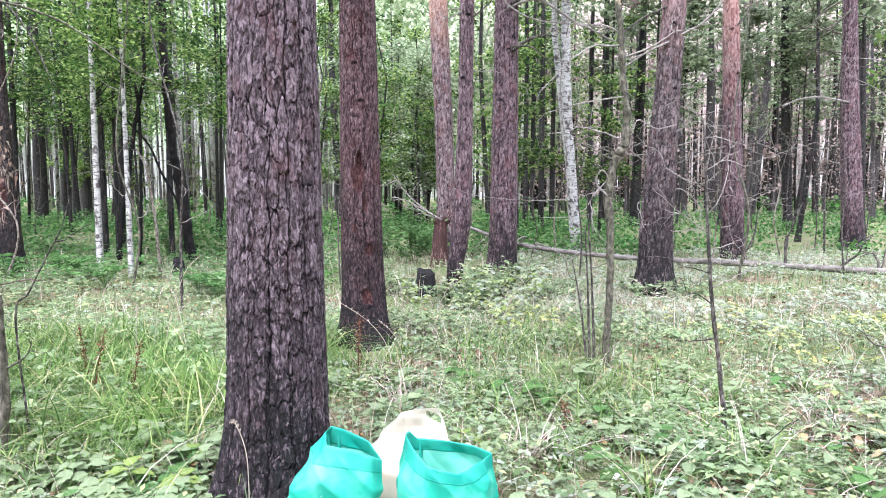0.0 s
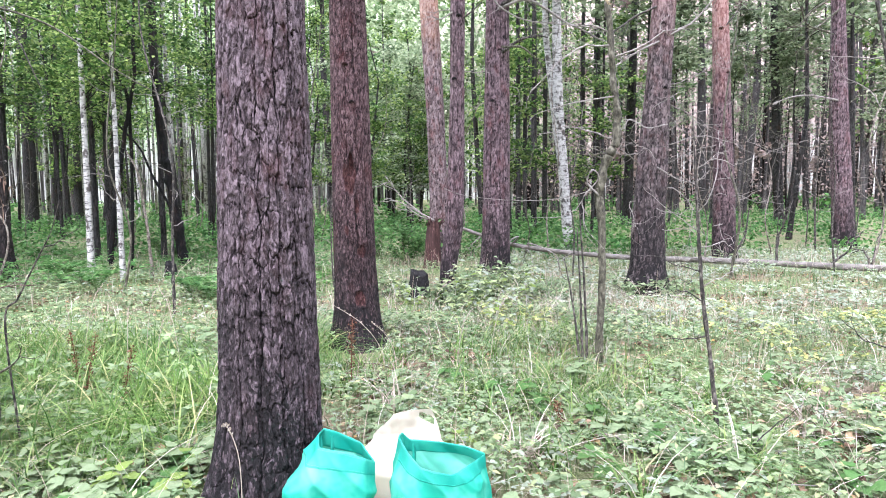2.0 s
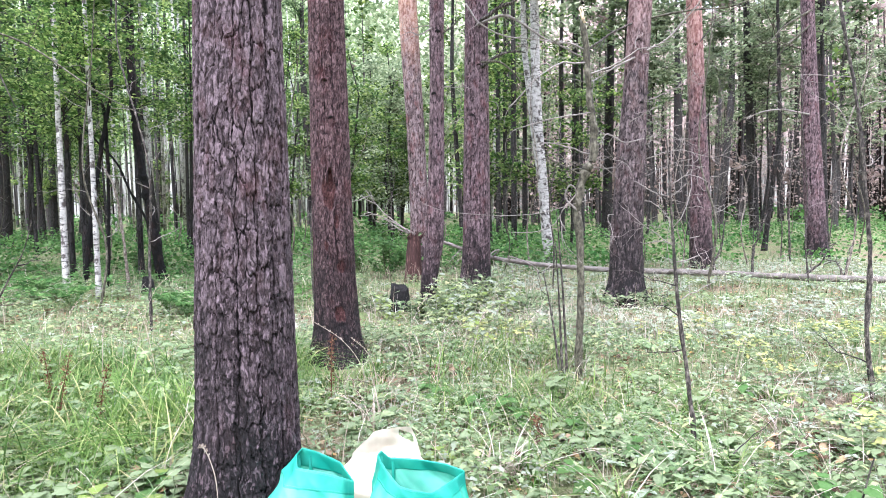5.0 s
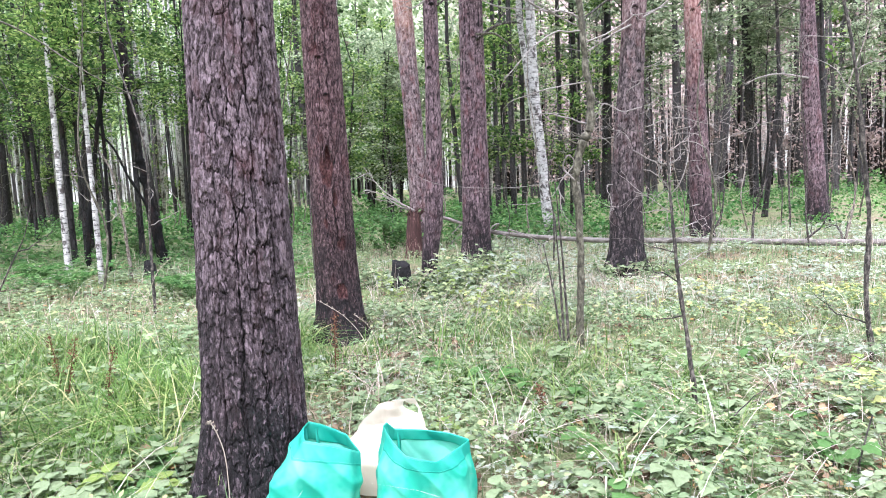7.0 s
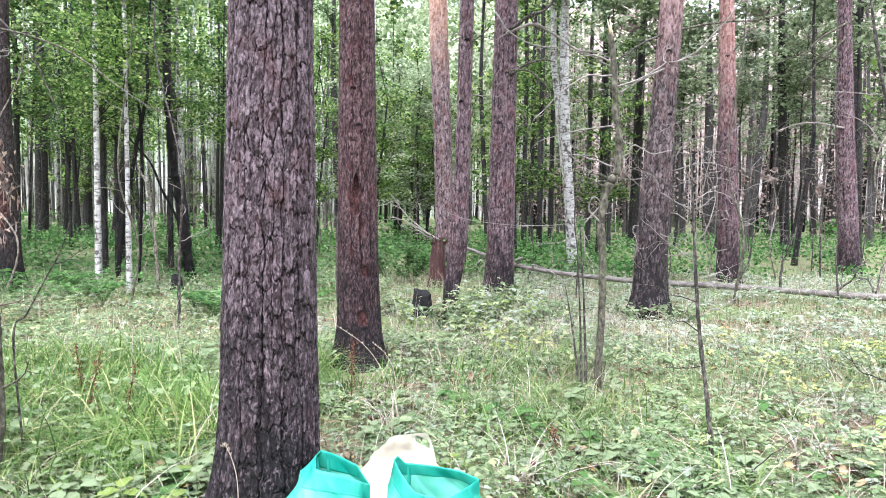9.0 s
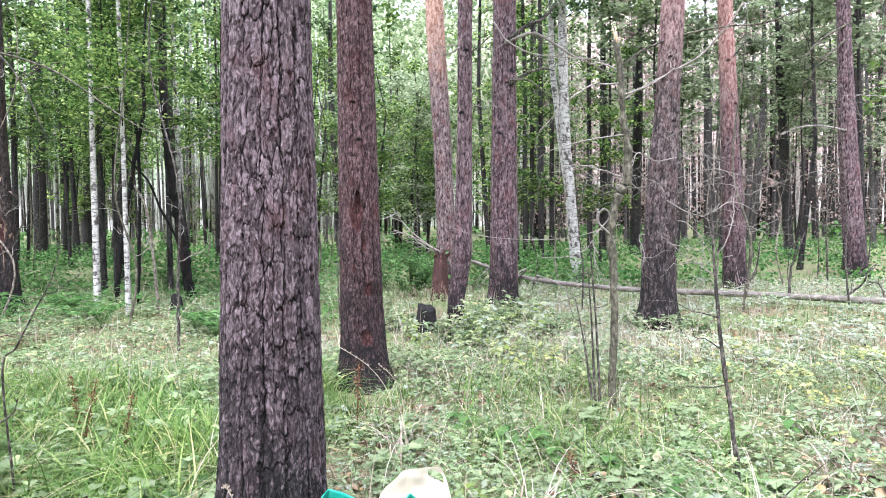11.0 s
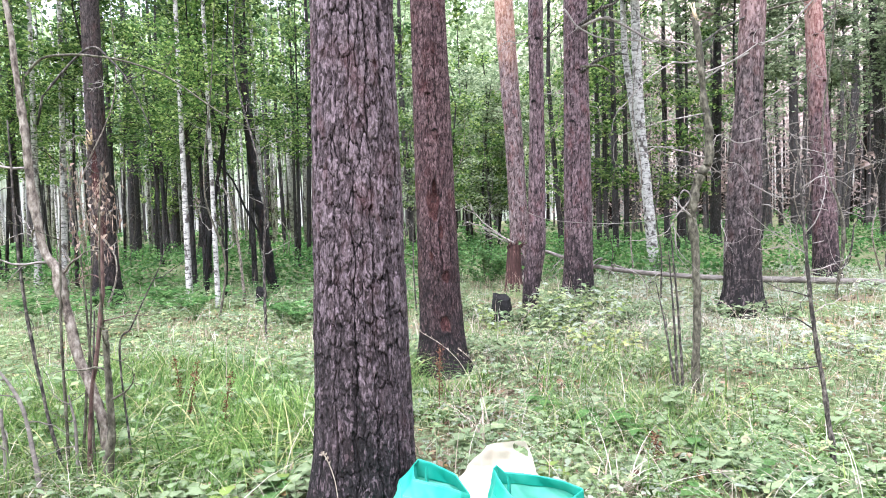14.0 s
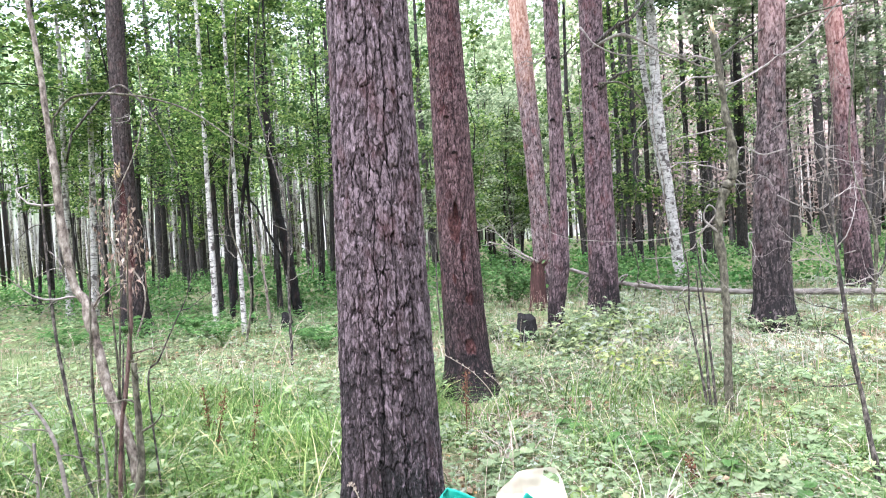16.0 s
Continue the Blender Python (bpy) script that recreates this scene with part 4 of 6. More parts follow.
for i, (lm, lo, hi, n, sz) in enumerate(((LEAF_BRIGHT, 2.6, 7.5, 4600, 0.065), (LEAF_BRIGHT, 3.1, 8.5, 4800, 0.07), (LEAF_BRIGHT, 1.6, 6.5, 4200, 0.08), (LEAF_GREY, 1.0, 6.5, 4200, 0.08), (LEAF_GREY, 3.6, 9.5, 4000, 0.09))):
    YOUNG.append(((-7.6, 15.0), (-9.5, 18.5), (-2.2, 20.5), (-0.9, 24.0), (9.2, 25.0))[i])
    YOUNG[-1] = (leafy("young_tree", *YOUNG[-1], [(0, 0, 0, 0.055), (2.5, random.uniform(-0.3, 0.3), 0, 0.042), (5, random.uniform(-0.5, 0.5), 0, 0.025)], BARK_DARK, lm,
                       ("young tree with bright green leaves", "slender young tree with light green leaves", "bushy young tree with fresh green leaves", "greyish-green young tree with fine twigs", "young tree leafy only high up")[i], 90 + i, lo, hi, 1.6, int(n * 0.66), sz * 1.35, "understorey saplings", 8, 0.05, 22))
spots = [(0, random.uniform(-17, -4.5), random.uniform(12, 24)) for _ in range(11)] + [(1, random.uniform(-20, -5), random.uniform(14, 30)) for _ in range(11)]
spots += [(2, random.uniform(-4, 5), random.uniform(19, 34)) for _ in range(11)] + [(3, random.uniform(-3.5, 1), random.uniform(17, 30)) for _ in range(7)]
spots += [(random.choice((0, 1)), random.uniform(-24, -15), random.uniform(14, 22)) for _ in range(4)]
spots += [(4, random.uniform(5, 26), random.uniform(22, 42)) for _ in range(12)] + [(2, random.uniform(-22, -9), random.uniform(28, 42)) for _ in range(7)]
spots += [(4, random.uniform(4, 17), random.uniform(18, 30)) for _ in range(6)]
tall_from = len(spots) - 6
spots += [(1, -11.2, 11.4), (0, -13.2, 13.1), (0, -15.5, 13.4)]
for i, (k, bx, by) in enumerate(spots):
    s = random.uniform(0.85, 1.25) if i < tall_from else random.uniform(1.35, 1.6)
    copy_thing(YOUNG[k], pose(bx, by, 0, 0, 0, random.uniform(0, 360)) @ Matrix.Diagonal((s, s, s, 1)))


# ---- the wood further off ----
def far_tree(seed, bark_mat, leaf_mat, low, height, r, n, label):
    return leafy("forest_tree", 0, 0, [(0, 0, 0, r), (5, 0.1, 0, r * 0.85), (9, 0.2, 0, r * 0.6)], bark_mat, leaf_mat, label, seed, low, height, 2.0, int(n * 0.8), 0.265, "trees of the wood further off", 7, 0.02, 10, True)


FAR = [far_tree(120, BARK_FAR_HAZED, LEAF_DEEP, 6, 16, 0.14, 600, "distant dark trunk under green leaves"), far_tree(121, BARK_FAR_HAZED, LEAF_BRIGHT, 5, 14, 0.11, 650, "distant slim trunk under light green leaves"),
       far_tree(122, BIRCH, LEAF_BRIGHT, 6, 15, 0.1, 520, "distant white birch trunk"), far_tree(123, BARK_FAR_HAZED, BROWN_NEEDLES, 2.2, 14, 0.12, 700, "distant dying conifer with dry brown needles"),
       far_tree(124, BARK_FAR_HAZED, LEAF_GREY, 8, 18, 0.15, 520, "distant tall pine with grey-green foliage")]
FAR_SPOTS = [(-30, 50), (-24, 45), (-33, 60), (30, 62), (5, 60)]
for ob, (fx, fy) in zip(FAR, FAR_SPOTS):
    ob.location = (fx, fy, 0)
random.seed(11)
for i in range(250):
    a, d = random.uniform(-42, 42), 33 + 60 * random.random() ** 0.75
    fx, fy = d * math.sin(radians(a)), d * math.cos(radians(a))
    if a > 8:
        k = random.choices((0, 1, 2, 3, 4), (3, 1, 0.5, 5, 2))[0]
    elif a < -10:
        k = random.choices((0, 1, 2, 3, 4), (4, 3, 3, 0.4, 0.6))[0]
    else:
        k = random.choices((0, 1, 2, 3, 4), (3, 4, 1.5, 1, 2))[0]
    s = random.uniform(0.75, 1.25) * (0.72 if a < -8 else 1.0)
    copy_thing(FAR[k], pose(fx, fy, 0, random.uniform(-2, 2), random.uniform(-2, 2), random.uniform(0, 360)) @ Matrix.Diagonal((s, s, random.uniform(0.9, 1.2), 1)))
# unseen trees at the sides and behind, added to close off the light
for i in range(34):
    a, d = random.uniform(48, 312), random.uniform(9, 45)
    s = random.uniform(0.9, 1.3)
    copy_thing(FAR[random.choice((0, 1, 4))], pose(d * math.sin(radians(a)), d * math.cos(radians(a)), 0, 0, 0, random.uniform(0, 360)) @ Matrix.Diagonal((s, s, s, 1)))


def far_stems(name, n, a0, a1, d0, d1, r0, r1, mat, label, seed):
    """Stems too far off to be told apart."""
    rng = np.random.default_rng(seed)
    out = []
    for _ in range(n):
        a, d = radians(rng.uniform(a0, a1)), rng.uniform(d0, d1)
        x, y, h = d * np.sin(a), d * np.cos(a), rng.uniform(10, 18)
        lean = rng.normal(0, 0.5)
        r = rng.uniform(r0, r1)
        out.append(tube([(x, y, -0.3), (x + lean * 0.4, y, h * 0.5), (x + lean, y, h)], [r, r * 0.8, r * 0.3], 6))
    tagged(new(name, mesh_of(name, *joined(out), mat)), label, "woods", kind="stuff")


def far_foliage(name, n, a0, a1, d0, d1, z0, z1, size, mat, label, seed, power=1.0):
    """Foliage too far off to be told apart, in tufts with gaps."""
    rng = np.random.default_rng(seed)
    k = 14
    a, d = np.radians(rng.uniform(a0, a1, n)), rng.uniform(d0, d1, n)
    c = np.stack([d * np.sin(a), d * np.cos(a), z0 + (z1 - z0) * rng.uniform(0, 1, n) ** power], 1)
    keep = value_noise(c * (0.25, 0.1, 0.3), seed) + rng.normal(0, 0.06, n) > 0.4
    c = c[keep]
    m = len(c) * k
    p = np.repeat(c, k, 0) + rng.normal(0, 0.8, (m, 3)) * (1, 1, 0.6)
    v, f = scattered(LEAF_FOLD * (1.3, 1, 1), LEAF_FOLD_FACES, p, rng.uniform(0, 6.3, m), rng.normal(-0.2, 0.7, m), rng.normal(0, 0.7, m), rng.uniform(0.6, 1.4, m) * size)
    tagged(new(name, mesh_of(name, v, f, mat)), label, "woods", kind="stuff")


far_stems("far_woods", 130, -46, -6, 45, 125, 0.06, 0.13, BARK_FAR_HAZED, "thin dark stems of the far woods", 134)
far_stems("far_woods", 190, -6, 46, 60, 125, 0.1, 0.2, BARK_FAR_HAZED, "dark stems of the far woods", 131)
far_stems("far_woods", 140, -46, -6, 28, 85, 0.05, 0.1, BIRCH, "pale birch stems of the far woods", 132)
far_stems("far_woods", 90, 8, 46, 40, 110, 0.06, 0.14, BARK_PINE, "thin brownish stems of the far woods", 133)
far_foliage("far_foliage", 1600, -46, -8, 48, 110, 8, 30, 0.45, LEAF_DEEP, "green foliage of the far woods", 141)
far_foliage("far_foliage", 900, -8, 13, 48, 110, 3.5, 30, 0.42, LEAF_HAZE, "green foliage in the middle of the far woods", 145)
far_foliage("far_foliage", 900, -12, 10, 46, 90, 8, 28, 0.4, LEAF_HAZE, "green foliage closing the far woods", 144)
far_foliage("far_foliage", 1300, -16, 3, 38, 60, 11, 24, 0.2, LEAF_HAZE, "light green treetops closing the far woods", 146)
far_foliage("far_foliage", 1700, -10, 46, 48, 110, 9, 30, 0.4, LEAF_GREY, "grey-green foliage of the far woods", 142)
far_foliage("far_foliage", 5200, 5, 46, 38, 90, 1.0, 17, 0.17, BROWN_NEEDLES, "dry brown boughs of the far woods", 143)

def far_backdrop():
    """The far edge of what the wood lets through, all round, with a ragged upper edge."""
    n = 480
    a = np.linspace(0, 2 * np.pi, n, endpoint=False)
    ring = np.stack([np.sin(a), np.cos(a), a * 0], 1)
    top = 46 + 14 * (value_noise(ring * 9 + 20, 3) - 0.5) + 9 * (value_noise(ring * 40 + 20, 4) - 0.5) + 5 * (value_noise(ring * 120 + 20, 5) - 0.5)
    rows = [ring * 134 + (0, 0, -2), ring * 133 + (0, 0, 9), np.stack([ring[:, 0] * 134, ring[:, 1] * 134, top], 1), np.stack([ring[:, 0] * 137, ring[:, 1] * 137, top * 0.9], 1)]
    i, j = np.meshgrid(np.arange(3), np.arange(n), indexing="ij")
    i, j = i.ravel(), j.ravel()
    k = (j + 1) % n
    f = np.stack([i * n + j, (i + 1) * n + j, (i + 1) * n + k, i * n + k], 1)
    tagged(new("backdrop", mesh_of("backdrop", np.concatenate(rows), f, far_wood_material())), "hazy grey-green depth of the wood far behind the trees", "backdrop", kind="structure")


far_backdrop()

# ---- saplings, snags, log and stumps ----
def value_wobble(line, seed):
    return np.stack([value_noise(line * 9 + 7 * k, seed + k) for k in range(3)], 1) - 0.5


def sapling(name, points, radii, mat, label, category, twigs, seed, group="", tip=None):
    """A bare stem through the points, with twigs as (share of its length, turn, length)."""
    rng = np.random.default_rng(seed)
    base = np.array(points[0], float)
    root = thing(name, *base, label, category, group)
    line = spline(np.array(points, float) - base, 40)
    line[0, 2] -= 0.12
    r = np.interp(np.linspace(0, 1, 40), np.linspace(0, 1, len(radii)), radii)
    thick = radii[0] > 0.015
    fine = spline(line + value_wobble(line, seed) * r.mean() * 0.35, 118 if thick else 40)
    knots = np.interp(np.linspace(0, 1, len(fine)), np.linspace(0, 1, 40), r)
    if thick:
        bump = value_noise(np.stack([np.arange(118) * 0.33, np.zeros(118), np.zeros(118)], 1), seed + 5)
        knots = knots * (0.9 + 0.7 * np.clip(bump - 0.62, 0, 1))
    part("stem", mesh_of("stem", *tube(fine, knots, 10 if thick else 7, 0.6, seed), mat, True), root)
    for u, turn, length in twigs:
        i = int(u * 39)
        a = radians(turn)
        way = (np.cos(a), np.sin(a), rng.uniform(0.0, 0.5))
        part("twig", mesh_of("twig", *joined(limb(line[i], way, length, min(0.008, max(0.0035, r[i] * 0.35)), rng, 0.24, 0.0, 3, 4, 8)), mat if length < 0.5 else DEAD_TWIG, True), root)
    if tip:
        end, d = line[-1], line[-1] - line[-3]
        d = d / np.linalg.norm(d)
        shards = [tube([end + rng.normal(0, r[-1] * 0.5, 3) - d * 0.02, end + d * rng.uniform(0.03, tip) + rng.normal(0, 0.012, 3)], [r[-1] * 0.45, 0.002], 4) for _ in range(7)]
        part("broken_tip", mesh_of("broken_tip", *joined(shards), PALE_WOOD), root, "splintered pale broken tip")
    return root


kneed = sapling("bare_sapling", [(1.36, 5.17, -0.03), (1.37, 5.17, 0.57), (1.37, 5.17, 1.09), (1.345, 5.17, 1.36), (1.36, 5.17, 1.56), (1.41, 5.17, 1.72), (1.465, 5.17, 1.84), (1.475, 5.17, 2.07), (1.445, 5.17, 2.34), (1.415, 5.17, 2.71), (1.39, 5.17, 2.95)],
        [0.034, 0.033, 0.034, 0.037, 0.041, 0.042, 0.036, 0.03, 0.028, 0.026, 0.024], BARK_OLIVE, "bare crooked olive-grey sapling snapped at the top", "sapling",
        ((0.5, 170, 0.45), (0.52, 200, 0.4), (0.48, 150, 0.3), (0.85, 15, 0.8), (0.88, 185, 0.9), (0.92, 190, 0.7), (0.62, 180, 0.7), (0.55, 230, 0.3)), 201, tip=0.12)
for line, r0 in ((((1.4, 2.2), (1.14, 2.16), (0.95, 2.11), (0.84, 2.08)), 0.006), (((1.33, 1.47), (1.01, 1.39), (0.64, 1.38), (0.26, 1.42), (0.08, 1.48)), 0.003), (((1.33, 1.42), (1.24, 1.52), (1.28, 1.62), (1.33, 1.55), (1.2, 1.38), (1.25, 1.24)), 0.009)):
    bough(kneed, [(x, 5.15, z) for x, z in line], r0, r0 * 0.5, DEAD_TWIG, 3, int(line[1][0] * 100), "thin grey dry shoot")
for sx, lean, h in ((1.22, -0.06, 1.15), (1.26, -0.09, 1.4), (1.2, -0.14, 0.9)):
    sapling("thin_stem", [(sx, 5.15, -0.03), (sx + lean * 0.4, 5.15, h * 0.5), (sx + lean, 5.15, h)], [0.012, 0.009, 0.004], BARK_BLACK, "thin dark bare stem beside a sapling", "sapling", ((0.6, 40, 0.2), (0.8, 160, 0.25)), 210 + int(h * 10), "thin bare stems")
sapling("dead_sapling", [(1.67, 3.62, -0.03), (1.63, 3.62, 0.33), (1.57, 3.62, 0.73), (1.53, 3.62, 1.09), (1.5, 3.62, 1.48), (1.47, 3.62, 1.86)], [0.0155, 0.0135, 0.012, 0.01, 0.0075, 0.004], BARK_BLACK,
        "thin blackish dead sapling with fine dry twigs", "sapling", ((0.45, 190, 0.3), (0.5, 10, 0.5), (0.55, 160, 0.4), (0.62, 20, 0.55), (0.68, 200, 0.5), (0.74, 350, 0.6), (0.8, 185, 0.45), (0.86, 15, 0.5), (0.92, 170, 0.4), (0.58, 220, 0.3), (0.35, 180, 0.25)), 203)
sapling("dead_sapling", [(3.43, 4.51, -0.03), (3.36, 4.51, 0.44), (3.36, 4.51, 1.03), (3.28, 4.51, 1.78), (3.22, 4.51, 2.19), (3.1, 4.51, 2.75), (3.0, 4.51, 3.3)], [0.023, 0.019, 0.017, 0.014, 0.013, 0.011, 0.006], BARK_BLACK,
        "dark crooked sapling with small side shoots", "sapling", ((0.12, 150, 0.45), (0.5, 20, 0.5), (0.58, 170, 0.5), (0.66, 10, 0.6), (0.72, 185, 0.5), (0.8, 350, 0.5), (0.88, 200, 0.5)), 204)
sapling("bent_sapling", [(-2.38, 3.33, -0.03), (-2.39, 3.33, 0.2), (-2.41, 3.33, 0.39), (-2.46, 3.33, 0.56), (-2.53, 3.33, 0.75), (-2.59, 3.33, 1.05), (-2.63, 3.33, 1.24), (-2.71, 3.33, 1.37), (-2.76, 3.33, 1.73), (-2.77, 3.33, 2.04), (-2.79, 3.33, 2.23), (-2.84, 3.33, 2.77), (-2.92, 3.3, 3.6)], [0.037, 0.034, 0.032, 0.031, 0.03, 0.029, 0.028, 0.026, 0.025, 0.023, 0.02, 0.016, 0.008], BARK_GREY,
        "grey bent sapling leaning aside from a clump", "sapling", ((0.42, 200, 0.35), (0.55, 200, 0.5), (0.5, 20, 0.3), (0.62, 150, 0.6), (0.7, 210, 0.5)), 205, "clump of grey stems")
sapling("arching_shoot", [(-2.785, 3.33, 2.3), (-2.65, 3.33, 2.43), (-2.48, 3.33, 2.445), (-2.28, 3.33, 2.42), (-2.09, 3.33, 2.37), (-1.89, 3.33, 2.28), (-1.58, 3.33, 2.06), (-1.27, 3.33, 1.9)], [0.008, 0.0075, 0.007, 0.0065, 0.0055, 0.0045, 0.003, 0.0015], BARK_OLIVE,
        "thin arching shoot growing from a bent sapling", "branch", ((0.5, 60, 0.25), (0.7, 300, 0.3)), 206)
sapling("leaning_sapling", [(-6.18, 12, -0.05), (-6.1, 12, 0.83), (-5.89, 12, 2.02), (-5.71, 12, 2.93), (-5.55, 12, 3.63), (-5.54, 12, 4.37), (-5.4, 12, 6.2)], [0.05, 0.046, 0.042, 0.036, 0.032, 0.028, 0.012], BARK_DARK, "slender dark sapling leaning beside a birch", "sapling", ((0.45, 150, 0.9), (0.6, 20, 0.8), (0.75, 200, 0.8)), 231, "dark crooked saplings")
sapling("leaning_sapling", [(-5.8, 12.05, -0.05), (-5.72, 12.05, 1.6), (-5.71, 12.05, 3.13), (-5.88, 12.05, 3.68), (-6.09, 12.05, 4.13), (-6.29, 12.05, 5.01), (-6.32, 12.05, 6.4)], [0.034, 0.032, 0.03, 0.026, 0.022, 0.018, 0.008], BARK_DARK, "slender dark sapling bending back over its neighbour", "sapling", ((0.5, 180, 0.7), (0.7, 30, 0.9)), 232, "dark crooked saplings")
sapling("bowed_sapling", [(-5.26, 13, -0.05), (-5.33, 13, 0.6), (-5.44, 13, 1.22), (-5.75, 13, 1.84), (-5.95, 13, 2.34), (-6.26, 13, 2.72), (-6.63, 13, 3.11), (-7.01, 13, 3.22)], [0.032, 0.03, 0.028, 0.026, 0.024, 0.02, 0.016, 0.008], BARK_DARK, "dark dead sapling bowed over between the birches", "sapling", ((0.5, 60, 0.7), (0.7, 80, 0.6), (0.85, 150, 0.6)), 233, "dark crooked saplings")
sapling("leaning_sapling", [(-4.9, 12.5, -0.05), (-5.04, 12.5, 0.53), (-5.17, 12.5, 1.5), (-5.28, 12.5, 2.25), (-5.36, 12.5, 3.09), (-5.41, 12.5, 4.13), (-5.42, 12.5, 5.2)], [0.1, 0.085, 0.08, 0.075, 0.07, 0.06, 0.03], BARK_DARK, "stout dark trunk leaning beside a white birch", "sapling", ((0.6, 20, 0.9), (0.8, 170, 0.9)), 234, "dark crooked saplings")
sapling("leaning_sapling", [(-4.95, 11, -0.05), (-4.97, 11, 0.55), (-5.01, 11, 1.02), (-5.1, 11, 1.78), (-5.29, 11, 2.2)], [0.03, 0.028, 0.025, 0.02, 0.012], BARK_GREY, "thin grey dead sapling leaning over", "sapling", ((0.7, 100, 0.5),), 235, "dark crooked saplings")
CLUMP = [([(-2.32, 3.2, -0.03), (-2.27, 3.2, 0.37), (-2.27, 3.2, 0.63), (-2.27, 3.2, 0.92)], [0.024, 0.022, 0.02, 0.017], BARK_OLIVE, None, "broken dark stump-like stem in a clump"),
         ([(-2.46, 3.25, -0.03), (-2.42, 3.25, 0.48), (-2.37, 3.25, 0.74), (-2.32, 3.25, 1.05), (-2.3, 3.25, 1.26), (-2.29, 3.25, 1.6)], [0.013, 0.012, 0.012, 0.012, 0.011, 0.006], BARK_RUSSET, None, "thin reddish-brown stem in a clump"),
         ([(-2.62, 3.1, -0.03), (-2.64, 3.1, 0.13), (-2.68, 3.1, 0.41), (-2.73, 3.1, 0.58), (-2.84, 3.1, 0.74)], [0.016, 0.015, 0.013, 0.011, 0.007], DEAD_WOOD, None, "pale barkless dead stem"),
         ([(-2.6, 3.3, -0.03), (-2.7, 3.3, 0.3), (-2.75, 3.3, 0.57), (-2.81, 3.3, 0.99), (-2.84, 3.3, 1.4), (-2.85, 3.3, 2.1)], [0.01, 0.01, 0.009, 0.009, 0.008, 0.004], BARK_BLACK, None, "thin dark stem in a clump"),
         ([(-2.62, 3.3, -0.03), (-2.61, 3.3, 0.34), (-2.61, 3.3, 0.73), (-2.6, 3.3, 1.05), (-2.56, 3.3, 1.7)], [0.01, 0.009, 0.008, 0.007, 0.003], BARK_OLIVE, None, "thin upright stem in a clump"),
         ([(-2.5, 3.25, -0.03), (-2.52, 3.25, 0.1), (-2.52, 3.25, 0.36), (-2.55, 3.25, 0.55)], [0.01, 0.009, 0.008, 0.005], DEAD_WOOD, None, "pale barkless dead stem"),
         ([(-2.44, 3.4, -0.03), (-2.5, 3.4, 0.5), (-2.47, 3.4, 1.0)], [0.009, 0.008, 0.004], BARK_BLACK, None, "thin dark stem in a clump"),
         ([(-2.88, 3.15, -0.03), (-2.87, 3.15, 0.25), (-2.88, 3.15, 0.5)], [0.013, 0.012, 0.008], DEAD_WOOD, None, "short pale dead stem")]
for i, (pts, rr, mt, tip, lab) in enumerate(CLUMP):
    sapling("thin_stem", pts, rr, mt, lab, "sapling", ((0.55, 40 * i, 0.3), (0.75, 160 + 30 * i, 0.35), (0.9, 300 - 20 * i, 0.3)), 220 + i, "clump of grey stems", tip)


sapling("thin_stem", [(-2.28, 3.4, -0.03), (-2.33, 3.4, 0.75), (-2.25, 3.4, 0.9), (-2.14, 3.4, 1.1), (-2.05, 3.4, 1.26), (-2.0, 3.4, 1.42)], [0.007, 0.006, 0.005, 0.004, 0.003, 0.002], BARK_BLACK, "thin dark stem leaning out of a clump", "sapling", ((0.7, 30, 0.2),), 228, "clump of grey stems")
sapling("arching_shoot", [(-2.75, 3.4, 2.2), (-2.42, 3.4, 2.49), (-2.28, 3.4, 2.42), (-2.17, 3.4, 2.28), (-2.09, 3.4, 2.1), (-2.05, 3.4, 2.0)], [0.007, 0.006, 0.005, 0.004, 0.003, 0.002], BARK_BLACK, "dark drooping shoot of a bent sapling", "branch", ((0.6, 300, 0.2),), 229)


bare = [sapling("bare_sapling", [(0, 0, -0.03), (0.1 * k, 0.05, 0.9), (0.05 - 0.2 * k, 0, 2.0), (0.3 * k - 0.3, 0.1, 3.6), (0.2 * k, 0, 5.2)], [0.02, 0.017, 0.013, 0.01, 0.004], (BARK_BLACK, BARK_OLIVE, BARK_GREY)[k], ("thin dark bare sapling", "thin olive-brown bare sapling", "thin grey bare sapling")[k] + " with fine twigs", "sapling",
                [(0.3 + 0.07 * i, 100 * i + 40 * k, 0.5 + 0.1 * (i % 3)) for i in range(9)], 240 + k, "bare stems between the trunks") for k in range(3)]
random.seed(21)
STEM_SPOTS = [(-3.3, 7.9), (-4.6, 9.3), (-6.9, 9.9), (2.4, 11.0), (4.3, 11.9), (5.3, 12.4), (-1.6, 9.8), (-2.6, 12.6), (7.6, 14.2), (9.2, 15.2), (4.9, 10.4), (8.4, 12.0), (6.9, 10.8), (1.9, 13.6)]
STEM_SPOTS += [(random.uniform(-12, 13), random.uniform(14, 24)) for _ in range(34)]
for i, (bx, by) in enumerate(STEM_SPOTS):
    if i < 3:
        bare[i].location = (bx, by, 0)
        continue
    h = random.uniform(0.6, 1.3)
    copy_thing(bare[i % 3], pose(bx, by, 0, random.uniform(-5, 5), random.uniform(-6, 6), random.uniform(0, 360)) @ Matrix.Diagonal((h, h, h, 1)))


